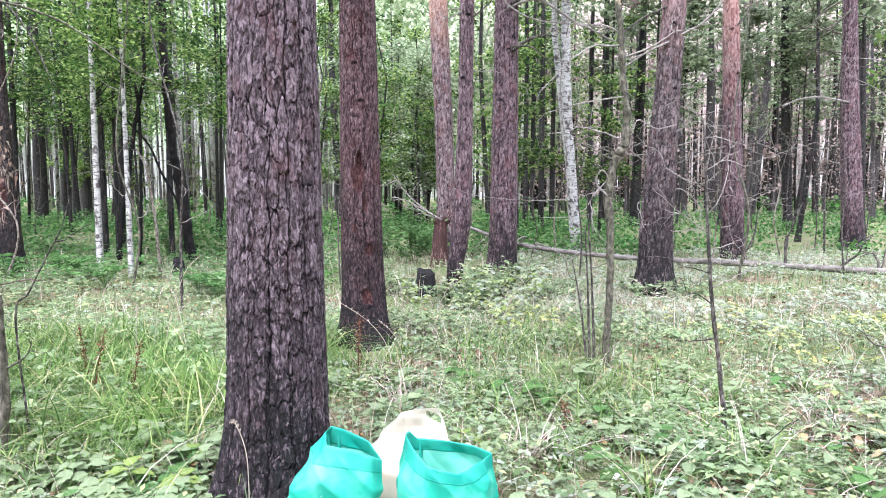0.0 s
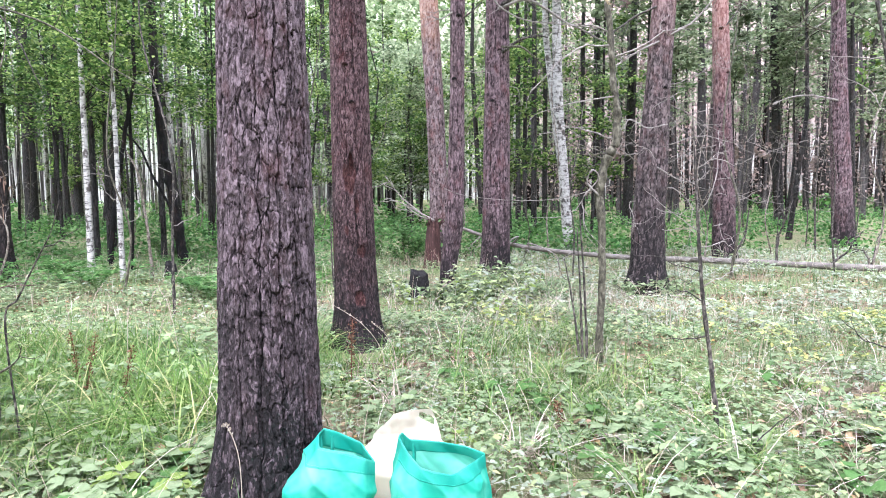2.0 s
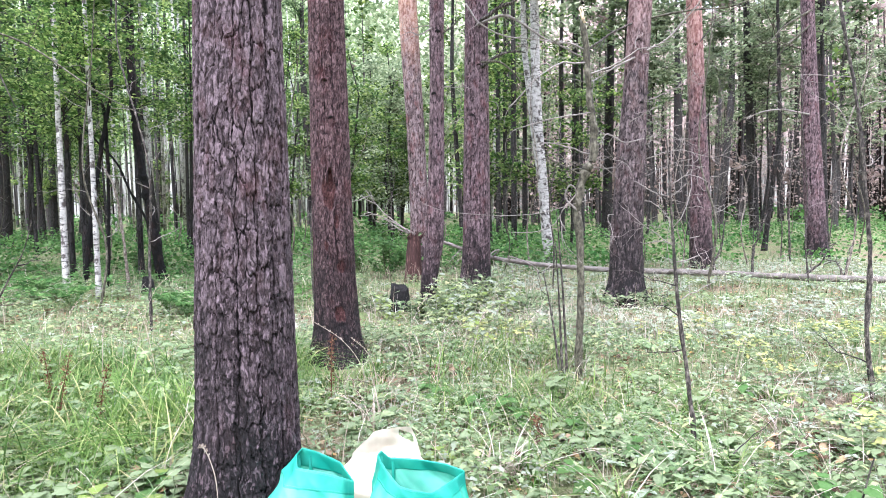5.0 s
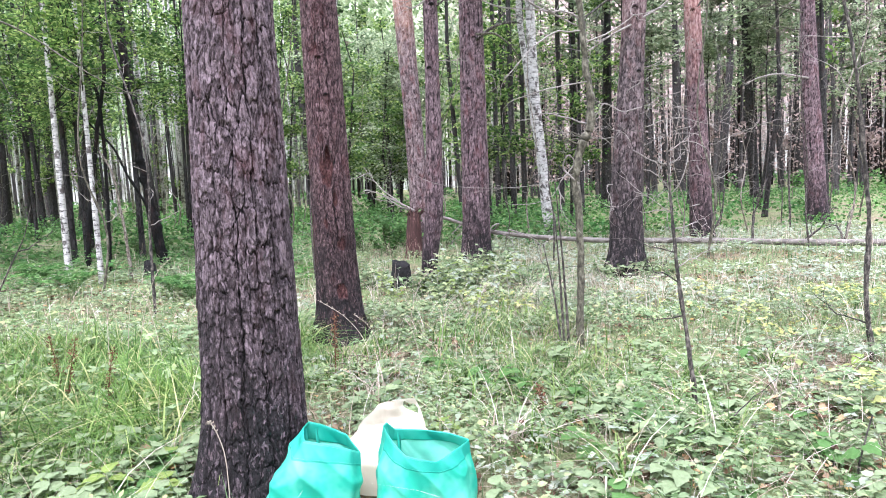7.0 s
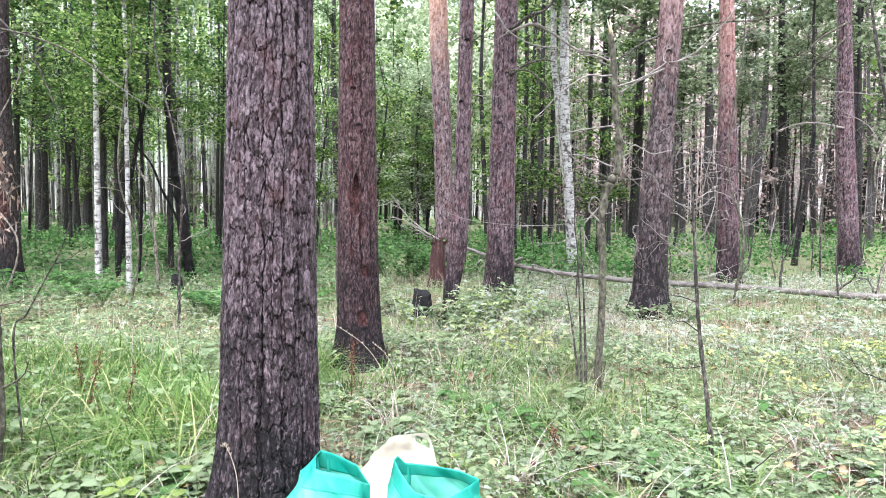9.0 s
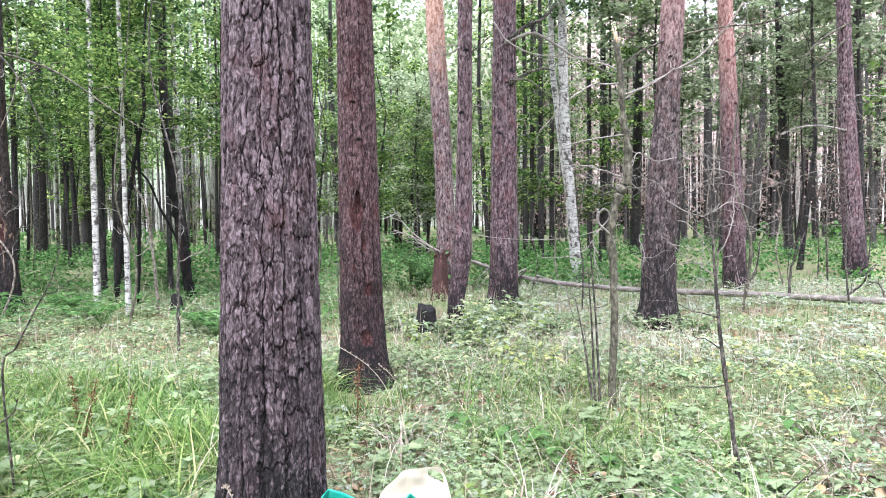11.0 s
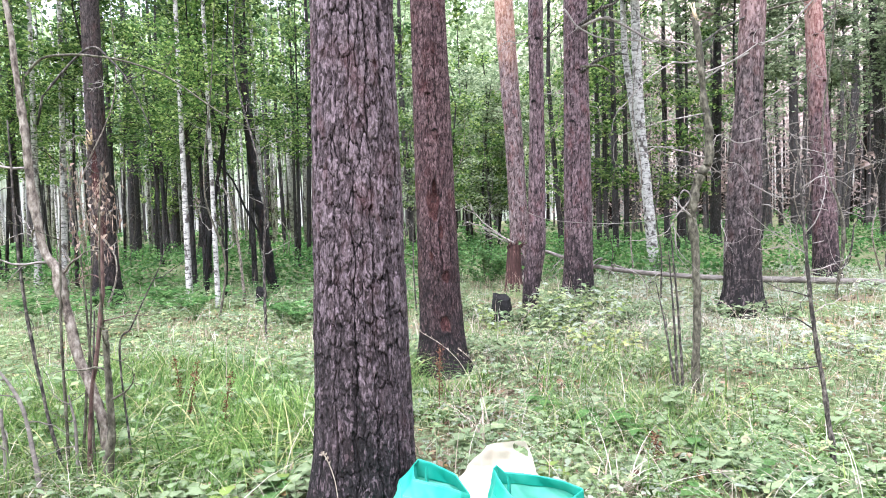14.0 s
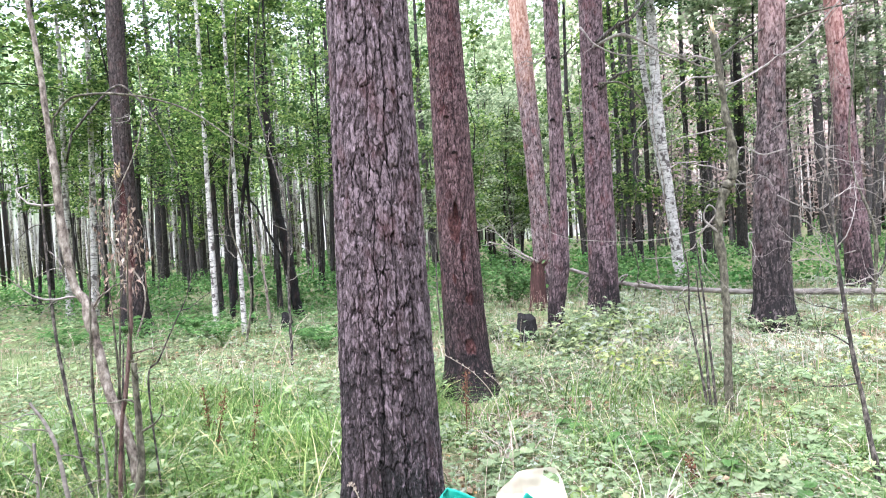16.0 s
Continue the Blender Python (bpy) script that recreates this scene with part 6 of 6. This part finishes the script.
# grass
def grass_patch(name, n, x0, x1, y0, y1, lo, hi, width, mat, label, seed, clump=0.0, parts=4, bend=(0.15, 0.9)):
    rng = np.random.default_rng(seed)
    p = free_spots(n, x0, x1, y0, y1, rng, clump, seed)
    k = len(p)
    v, f = blades(p, rng.uniform(lo, hi, k), rng.uniform(0.6, 1.3, k) * width, rng.uniform(*bend, k), rng, parts)
    return stuff(name, v, f, mat, label, "grass")


grass_patch("tall_grass", 7600, -4.2, -1.0, 3.3, 6.0, 0.28, 0.62, 0.0066, GRASS_LUSH, "tall lush green grass beside the thick pine", 81, 0.4, 5, (0.3, 1.7))
herb_layer("herb_cover", free_spots(420, -4.2, -1.0, 3.2, 6.0, R, 0.45, 27), 0.055, 0.3, LEAF_HERB, R, "green herbs standing in tall grass", True, 4, 1.0, 0.22)
grass_patch("tall_grass", 700, -3.0, -1.5, 3.0, 3.5, 0.15, 0.4, 0.005, GRASS_LUSH, "green grass reaching towards the open spot", 80, 0.35, 5, (0.3, 1.6))
grass_patch("tall_grass", 520, -1.15, -0.25, 4.5, 5.6, 0.12, 0.27, 0.006, GRASS_LUSH, "fresh green grass tuft before the second pine", 82)
grass_patch("tall_grass", 900, 0.1, 1.75, 3.3, 6.4, 0.2, 0.46, 0.0052, GRASS_LUSH, "green grass tufts beside the bare saplings", 87, 0.42, 5, (0.3, 1.6))
grass_patch("grass", 9000, -4.5, 5, 1.8, 7.5, 0.1, 0.32, 0.003, GRASS, "thin green grass among herbs", 83, 0.33)
grass_patch("grass", 15000, -10, 11, 6, 18, 0.1, 0.3, 0.0055, GRASS, "thin green grass between the trunks", 84, 0.35, 3)
grass_patch("dry_grass", 2600, -4.5, 5, 2, 8, 0.2, 0.6, 0.0024, STRAW, "dry straw-coloured grass blades", 85, 0.3, 5, (0.3, 1.6))
grass_patch("dry_grass", 400, -0.6, 1.5, 4.2, 7.2, 0.18, 0.45, 0.0024, STRAW, "dry straw-coloured grass before the pines", 90, 0.4, 5, (0.3, 1.4))
grass_patch("dry_grass", 1500, 0.4, 3.4, 6.6, 9.4, 0.12, 0.36, 0.0032, STRAW, "pale dry grass in front of the fallen trunk", 91, 0.3, 4, (0.4, 1.6))
grass_patch("dry_grass", 6000, -5, 6, 1.6, 8, 0.06, 0.2, 0.002, STRAW, "short matted dry grass on the ground", 88, 0.3, 3, (0.8, 2.2))
grass_patch("grass", 4000, -7, 7, -6, 2, 0.1, 0.34, 0.004, GRASS, "thin green grass around the open spot", 89, 0.35, 3)
grass_patch("dry_grass", 3200, -8, 9, 6, 15, 0.2, 0.6, 0.004, STRAW, "dry straw-coloured grass stalks", 86, 0.38, 4, (0.1, 0.9))


def grass_tuft(x, y, n, tall, spread, mat, seed, label):
    """A tuft of grass whose blades fan out from one root."""
    rng = np.random.default_rng(seed)
    root = thing("grass_tuft", x, y, gz(x, y), label, "grass", "tufts of grass")
    p = np.stack([rng.normal(0, spread, n), rng.normal(0, spread, n), np.full(n, -0.01)], 1)
    v, f = blades(p, rng.uniform(0.5, 1.0, n) * tall, rng.uniform(0.7, 1.3, n) * 0.006, rng.uniform(0.3, 1.5, n), rng, 5)
    tagged(part("blade_work", mesh_of("blade_work", v, f, mat), root), kind="stuff")


for i, (tx, ty, tall, mat) in enumerate(((-0.85, 5.3, 0.34, GRASS_LUSH), (-0.98, 5.4, 0.3, GRASS_LUSH), (-0.72, 5.2, 0.3, GRASS_LUSH), (1.05, 3.75, 0.4, GRASS_LUSH), (1.2, 4.4, 0.42, GRASS_LUSH), (0.75, 4.3, 0.36, GRASS_LUSH), (1.6, 3.1, 0.34, GRASS_LUSH),
                                         (-1.3, 3.7, 0.5, GRASS_LUSH), (-1.55, 4.0, 0.52, GRASS_LUSH), (-1.9, 3.8, 0.5, GRASS_LUSH), (-2.3, 4.1, 0.52, GRASS_LUSH), (-1.7, 4.5, 0.5, GRASS_LUSH), (-0.52, 4.95, 0.3, STRAW_BROWN), (-0.3, 5.1, 0.26, STRAW_BROWN), (0.45, 3.3, 0.34, STRAW), (-0.3, 4.3, 0.4, STRAW), (2.2, 3.6, 0.36, STRAW))):
    grass_tuft(tx, ty, 46 if mat == GRASS_LUSH else 30, tall, 0.06, mat, 700 + i, "fresh green grass tuft among herbs" if mat == GRASS_LUSH else "brown withered grass tuft before a pine" if mat == STRAW_BROWN else "dry straw-coloured grass tuft among herbs")


def arching_tuft(x, y, n, tall, mat, seed, label):
    """A big tuft whose long blades arch over to the ground, with dry ones at its root."""
    rng = np.random.default_rng(seed)
    root = thing("grass_tuft", x, y, gz(x, y), label, "grass", "tufts of grass")
    for name, k, m, lo, bend in (("blade_work", n, mat, 0.55, (0.7, 2.0)), ("dry_blade_work", n // 6, STRAW, 0.25, (1.0, 2.4))):
        p = np.stack([rng.normal(0, 0.05, k), rng.normal(0, 0.05, k), np.full(k, -0.01)], 1)
        v, f = blades(p, rng.uniform(lo, 1.0, k) * tall, rng.uniform(0.7, 1.3, k) * 0.0055, rng.uniform(*bend, k), rng, 8)
        tagged(part(name, mesh_of(name, v, f, m), root), kind="stuff")


for i, (tx, ty, tall) in enumerate(((1.32, 3.1, 0.62), (1.6, 3.25, 0.55), (0.95, 2.9, 0.5), (1.15, 3.55, 0.55), (0.95, 3.9, 0.5), (0.6, 3.3, 0.45), (2.05, 3.0, 0.45), (0.8, 4.6, 0.5), (1.9, 4.2, 0.45), (-1.35, 3.3, 0.5), (2.6, 4.4, 0.4), (0.35, 4.4, 0.45))):
    arching_tuft(tx, ty, 46, tall * 0.85, GRASS_LUSH if i % 3 else GRASS, 1700 + i, "arching light green grass tuft with dry blades")


def twig_heap(x, y, n, spread, mat, seed, label):
    """Fallen dead twigs lying over one another."""
    rng = np.random.default_rng(seed)
    root = thing("twig_heap", x, y, gz(x, y), label, "twigs", "fallen twigs")
    for i in range(n):
        a = rng.uniform(0, 6.3)
        start = (rng.normal(0, spread), rng.normal(0, spread), rng.uniform(0.01, 0.09))
        line = crooked(start, (np.cos(a), np.sin(a), rng.uniform(-0.1, 0.35)), rng.uniform(0.15, 0.45), 7, 0.2, 0.04, rng)
        part("twig", mesh_of("twig", *tube(line, np.linspace(0.0045, 0.0015, 8), 5), mat, True), root)


twig_heap(-0.52, 4.95, 22, 0.13, BARK_RUSSET, 61, "heap of brown fallen twigs before a pine")
twig_heap(1.35, 3.35, 14, 0.2, DEAD_TWIG, 62, "grey fallen twigs under a dead sapling")
twig_heap(2.25, 3.3, 10, 0.2, BARK_BLACK, 63, "dark fallen twigs on bare soil")
twig_heap(3.3, 8.75, 26, 0.45, DEAD_TWIG, 64, "pale fallen twigs at the foot of a pine")
twig_heap(-4.0, 8.4, 16, 0.4, BARK_BLACK, 65, "dark fallen twigs among herbs")


def litter_drift(x, y, w, n, seed, label):
    """A drift of fallen brown leaves on bare ground."""
    rng = np.random.default_rng(seed)
    root = thing("leaf_drift", x, y, gz(x, y), label, "leaf litter", "drifts of fallen leaves")
    p = np.stack([rng.normal(0, w, n), rng.normal(0, w * 0.7, n), rng.uniform(0.02, 0.1, n)], 1)
    v, f = scattered(BROAD, BROAD_QUADS, p, rng.uniform(0, 6.3, n), rng.normal(0, 0.35, n), rng.normal(0, 0.45, n), rng.uniform(0.04, 0.085, n))
    tagged(part("fallen_leaves", mesh_of("fallen_leaves", v, f, LITTER), root), kind="stuff")


for i, (lx, ly, w, n) in enumerate(((0.9, 3.6, 0.14, 46), (2.3, 3.4, 0.22, 70), (1.35, 3.0, 0.16, 40), (0.2, 5.3, 0.16, 40), (-0.35, 4.75, 0.15, 40), (1.9, 2.75, 0.15, 36), (-1.5, 3.1, 0.16, 26))):
    litter_drift(lx, ly, w, n, 1800 + i, "drift of fallen brown leaves between herbs")


# single herbs that stand out
def herb_leaf(seed, length, width):
    """One broad toothed leaf with a midrib fold."""
    rng = np.random.default_rng(seed)
    u = np.linspace(0, 1, 9)
    half = width * np.sin(np.pi * np.clip(u, 0.02, 1) ** 0.75) * (1 + 0.12 * np.where(np.arange(9) % 2, 1, -1))
    mid = np.stack([np.zeros(9), u * length, -0.25 * length * u ** 2 + rng.normal(0, 0.002, 9)], 1)
    left = mid + np.stack([-half, np.zeros(9), half * 0.22], 1)
    right = mid + np.stack([half, np.zeros(9), half * 0.22], 1)
    v = np.concatenate([mid, left, right])
    f = [(i, i + 1, 10 + i, 9 + i) for i in range(8)] + [(i, 18 + i, 19 + i, i + 1) for i in range(8)]
    return v, np.array(f)


HERB_LEAVES = [mesh_of("leaf", *herb_leaf(i, 0.085 + 0.009 * i, 0.033 + 0.003 * i), (LEAF_HERB, LEAF_HERB, LEAF_HERB, LEAF_BUSH, LEAF_FRESH)[i], True) for i in range(5)]
HERB_STEM = mesh_of("stem", *tube(spline([(0, 0, -0.05), (0.004, 0, 0.08), (0, 0.004, 0.17)], 6), [0.0025] * 6, 5), LEAF_HERB, True)


def leafy_herb(x, y, leaves, tall, seed, label):
    rng = np.random.default_rng(seed)
    root = thing("leafy_herb", x, y, gz(x, y), label, "plant", "broad-leaved herbs near the bags")
    root.scale = (1, 1, tall)
    part("stem", HERB_STEM, root)
    kind = int(rng.choice(5, p=(0.32, 0.3, 0.22, 0.12, 0.04)))
    for i in range(leaves):
        ob = part("leaf", HERB_LEAVES[kind], root)
        ob.location = (0, 0, 0.17 - 0.016 * i)
        ob.rotation_euler = (rng.uniform(-0.25, 0.3), rng.uniform(-0.3, 0.3), i * 2.4 + rng.uniform(-0.4, 0.4))
        k = rng.uniform(0.7, 1.15)
        ob.scale = (k, k, k)


spot_rng = np.random.default_rng(55)
for zone, count in (((-2.2, -1.02, 2.2, 3.5), 95), ((-1.2, -0.7, 2.2, 2.65), 14), ((0.3, 2.7, 2.3, 3.6), 56), ((-0.6, 1.4, 3.4, 4.9), 44), ((1.4, 3.4, 3.2, 5.2), 40)):
    for q in free_spots(count, *zone, spot_rng):
        leafy_herb(q[0], q[1], int(spot_rng.integers(4, 8)), spot_rng.uniform(0.5, 1.15), int(spot_rng.integers(1, 9999)), "broad-leaved green herb on the forest floor")


def seedling(x, y, h, leaves, seed):
    """A dark woody seedling with round leaves."""
    rng = np.random.default_rng(seed)
    root = thing("seedling", x, y, gz(x, y), "dark thin seedling with round deep green leaves", "plant", "seedlings")
    line = crooked((0, 0, -0.03), (0, 0, 1), h, 8, 0.04, 0, rng)
    part("stem", mesh_of("stem", *tube(line, np.linspace(0.006, 0.003, 9), 6), BARK_BLACK, True), root)
    for i in range(leaves):
        ob = part("leaf", ROUND_LEAF, root)
        ob.location = line[1 + i % 5]
        ob.rotation_euler = (rng.uniform(-0.5, 0.3), rng.uniform(-0.4, 0.4), i * 2.4)


ROUND_LEAF = mesh_of("leaf", *herb_leaf(9, 0.085, 0.04), LEAF_BUSH, True)
seedling(1.99, 2.68, 0.4, 8, 3)
seedling(1.42, 2.6, 0.14, 6, 4)


BRAMBLE_LEAVES = [mesh_of("leaf", *herb_leaf(20 + i, 0.095 + 0.012 * i, 0.025 + 0.003 * i), (LEAF_BRAMBLE, LEAF_PALE, LEAF_FRESH)[i], True) for i in range(3)]


def bramble(x, y, tall, canes, seed):
    """A loose cane plant: a few thin rising stems, each with leaves in threes up its length."""
    rng = np.random.default_rng(seed)
    root = thing("bramble", x, y, gz(x, y), "loose bramble with fresh yellow-green leaves before the pines", "plant", "brambles before the pines")
    for c in range(canes):
        turn = c * 2.2 + rng.uniform(-0.5, 0.5)
        lean = rng.uniform(0.12, 0.4)
        h = tall * rng.uniform(0.65, 1.05)
        line = crooked((0.03 * math.cos(turn), 0.03 * math.sin(turn), -0.03), (lean * math.cos(turn), lean * math.sin(turn), 1), h, 9, 0.05, -0.02, rng)
        part("stem", mesh_of("stem", *tube(line, np.linspace(0.0035, 0.0015, 10), 5), LEAF_HERB, True), root)
        for i in range(4, 10):
            side = turn + i * 2.4
            for leaflet in (-0.9, 0, 0.9):
                ob = part("leaf", BRAMBLE_LEAVES[int(rng.choice(3, p=(0.5, 0.35, 0.15)))], root)
                ob.location = line[i]
                ob.rotation_euler = (rng.uniform(-0.2, 0.25), rng.uniform(-0.3, 0.3), side + leaflet)
                k = rng.uniform(0.6, 1.05)
                ob.scale = (k, k, k)


for i, (bx, by, tall, canes) in enumerate(((0.08, 8.5, 0.5, 4), (0.36, 8.1, 0.66, 5), (0.5, 7.5, 0.58, 4), (0.8, 8.4, 0.6, 4), (1.1, 8.0, 0.46, 4), (0.2, 7.3, 0.42, 3), (0.62, 6.3, 0.4, 4), (-0.3, 7.9, 0.4, 3), (-0.5, 8.6, 0.4, 4), (1.35, 8.7, 0.5, 4), (0.75, 7.1, 0.44, 4), (1.0, 9.2, 0.5, 4))):
    bramble(bx, by, tall, canes, 2600 + i)


def dock(x, y, h, seed, label):
    """A dried stalk with a rusty seed head."""
    rng = np.random.default_rng(seed)
    root = thing("dry_seed_stalk", x, y, gz(x, y), label, "plant", "rusty dry stalks")
    line = crooked((0, 0, -0.03), (rng.normal(0, 0.1), 0, 1), h, 10, 0.05, 0, rng)
    part("stem", mesh_of("stem", *tube(line, np.linspace(0.005, 0.002, 11), 5), RUST, True), root)
    n = 260
    u = rng.uniform(0.35, 1, n)
    p = np.stack([np.interp(u, np.linspace(0, 1, 11), line[:, k]) for k in range(3)], 1) + rng.normal(0, 0.014, (n, 3))
    tagged(part("seed_head", mesh_of("seed_head", *scattered(LEAF_FOLD, LEAF_FOLD_FACES, p, rng.uniform(0, 6.3, n), rng.uniform(-1, 1, n), rng.uniform(-1, 1, n), rng.uniform(0.008, 0.02, n)), RUST), root), kind="stuff")


dock(-2.38, 4.16, 0.64, 1, "dry rust-brown seed stalk in grass")
dock(-2.08, 4.1, 0.54, 2, "bent rust-brown seed stalk in grass")
dock(-0.64, 4.6, 0.62, 3, "tall reddish dry stalk before a pine")
dock(0.76, 3.67, 0.26, 4, "low rust-brown dry stalk among herbs")
dock(-2.62, 4.6, 0.58, 5, "dry rust-brown seed stalk in grass")


def seed_grass(x, y, points, label):
    """One pale arching grass stalk with its ear."""
    root = thing("grass_stalk", x, y, gz(x, y), label, "grass", "pale arching grass stalks")
    line = spline(points, 16)
    part("stalk", mesh_of("stalk", *tube(line, np.linspace(0.0028, 0.0016, 16), 5), STRAW, True), root)
    rng = np.random.default_rng(int(abs(x) * 100))
    p = line[10:][rng.integers(0, 6, 50)] + rng.normal(0, 0.004, (50, 3))
    tagged(part("ear", mesh_of("ear", *scattered(LEAF_FOLD * (0.6, 1, 1), LEAF_FOLD_FACES, p, rng.uniform(0, 6.3, 50), rng.uniform(0.9, 1.5, 50), rng.uniform(-1, 1, 50), rng.uniform(0.008, 0.016, 50)), STRAW), root), kind="stuff")


seed_grass(-0.84, 2.62, [(0, 0, 0), (0.005, 0, 0.18), (0.0, 0, 0.34), (-0.02, 0, 0.43), (-0.045, 0, 0.49), (-0.06, 0, 0.495)], "pale grass stalk with an ear before the pine")
seed_grass(-0.4, 5.0, [(0, 0, 0), (-0.05, 0, 0.25), (-0.2, 0, 0.45), (-0.42, 0, 0.6)], "pale grass stalk arching before the second pine")
seed_grass(-0.32, 5.1, [(0, 0, 0), (-0.03, 0, 0.2), (-0.1, 0, 0.33), (-0.2, 0, 0.42)], "short pale grass stalk bending aside")


for gx, gy, lean, h in ((-2.35, 5.2, 0.35, 1.0), (-2.45, 5.25, 0.12, 0.75), (-2.28, 4.6, 0.03, 0.7), (-2.0, 4.9, -0.15, 0.8), (-3.0, 5.3, 0.2, 0.8), (0.15, 4.8, 0.1, 0.55), (0.02, 4.6, -0.12, 0.5), (1.75, 5.6, -0.2, 0.8), (1.95, 5.5, -0.3, 0.7), (2.3, 5.9, 0.1, 0.7), (0.45, 5.2, 0.15, 0.6), (-0.1, 5.9, 0.2, 0.6)):
    seed_grass(gx, gy, [(0, 0, 0), (lean * 0.2, 0, h * 0.45), (lean * 0.6, 0, h * 0.85), (lean, 0, h)], "tall pale dry grass stalk standing among herbs")


def shrub(x, y, tall, wide, n, mat, seed, label):
    rng = np.random.default_rng(seed)
    root = thing("leafy_shrub", x, y, gz(x, y), label, "shrub", "small shrubs between the pines")
    tips = []
    for i in range(8):
        a = rng.uniform(0, 6.3)
        line = crooked((0, 0, -0.05), (np.cos(a) * wide, np.sin(a) * wide, tall), math.hypot(tall, wide) * rng.uniform(0.6, 1.05), 8, 0.1, 0.0, rng)
        part("stem", mesh_of("stem", *tube(line, np.linspace(0.006, 0.002, 9), 4), BARK_OLIVE), root)
        tips += [q for q in line[3:]]
    tips = np.array(tips)
    p = tips[rng.integers(0, len(tips), n)] + rng.normal(0, 0.06, (n, 3)) * (1, 1, 0.5)
    v, f = scattered(LEAF_FOLD * (1.2, 1, 1), LEAF_FOLD_FACES, p, rng.uniform(0, 6.3, n), rng.normal(-0.1, 0.3, n), rng.normal(0, 0.3, n), rng.uniform(0.045, 0.1, n))
    tagged(part("leaves", mesh_of("leaves", v, f, mat), root), kind="stuff")


for i, (sx, sy, st, sw) in enumerate(((0.35, 8.9, 0.5, 0.35), (0.75, 9.2, 0.6, 0.4), (1.15, 9.5, 0.5, 0.4), (0.6, 8.2, 0.4, 0.35), (1.5, 8.8, 0.4, 0.4), (2.75, 8.9, 0.3, 0.3), (3.4, 8.9, 0.3, 0.3), (-2.9, 9.5, 0.35, 0.4), (-3.6, 9.9, 0.4, 0.4), (-0.6, 9.3, 0.35, 0.3), (0.1, 8.3, 0.35, 0.35))):
    shrub(sx, sy, st, sw, 260, LEAF_HERB, 600 + i, "small pale-leaved shrub at the foot of pines")
for i, (sx, sy) in enumerate(((-0.6, 13.2), (-1.2, 14.0), (-0.3, 15.2), (0.6, 14.6), (-1.9, 15.0), (1.9, 15.5), (-5.8, 13.8), (-3.9, 14.5))):
    shrub(sx, sy, 1.0, 0.6, 900, LEAF_BUSH, 640 + i, "waist-high deep green shrub behind pines")


def fern(x, y, fronds, length, seed, label):
    """A fern: fronds that arch out from one root, each with pairs of leaflets."""
    rng = np.random.default_rng(seed)
    root = thing("fern", x, y, gz(x, y), label, "plant", "ferns among the herbs")
    for i in range(fronds):
        a = 6.283 * i / fronds + rng.normal(0, 0.25)
        s = length * rng.uniform(0.75, 1.1)
        line = spline([(0, 0, -0.03), (0.18 * s * np.cos(a), 0.18 * s * np.sin(a), 0.5 * s), (0.5 * s * np.cos(a), 0.5 * s * np.sin(a), 0.72 * s), (0.85 * s * np.cos(a), 0.85 * s * np.sin(a), 0.66 * s)], 26)
        frond = part("frond", mesh_of("frond", *tube(line, np.linspace(0.004, 0.0015, 26), 4), LEAF_BUSH), root)
        p = np.repeat(line[5:], 2, 0)
        n = len(p)
        side = np.tile([1.0, -1.0], n // 2)
        reach = np.repeat(np.sin(np.linspace(0.5, 3.05, n // 2)), 2) * s * 0.24 + 0.01
        v, f = scattered(LEAF_FOLD * (0.34, 1, 1), LEAF_FOLD_FACES, p, a - 1.5708 + side * 1.25, rng.normal(-0.2, 0.12, n), rng.normal(0, 0.2, n), reach)
        tagged(part("frond_blade", mesh_of("frond_blade", v, f, LEAF_BUSH), frond), kind="stuff")


for i, (fx, fy, s) in enumerate(((-6.9, 9.9, 0.6), (-6.1, 10.3, 0.55), (-3.1, 8.6, 0.5), (-3.5, 9.0, 0.45), (-5.0, 9.3, 0.5), (-7.4, 9.0, 0.55))):
    fern(fx, fy, 8, s, 800 + i, "green fern with arching fronds among low herbs")


def litter():
    rng = np.random.default_rng(95)
    p = free_spots(14000, -6, 7, 1.6, 11, rng)
    n = len(p)
    p[:, 2] += rng.uniform(0.004, 0.025, n)
    v, f = scattered(LEAF_FOLD * (1.3, 1, 1.5), LEAF_FOLD_FACES, p, rng.uniform(0, 6.3, n), rng.normal(0, 0.25, n), rng.normal(0, 0.35, n), rng.uniform(0.02, 0.06, n))
    stuff("leaf_litter", v, f, LITTER, "fallen dry brown leaves", "leaf litter")


litter()
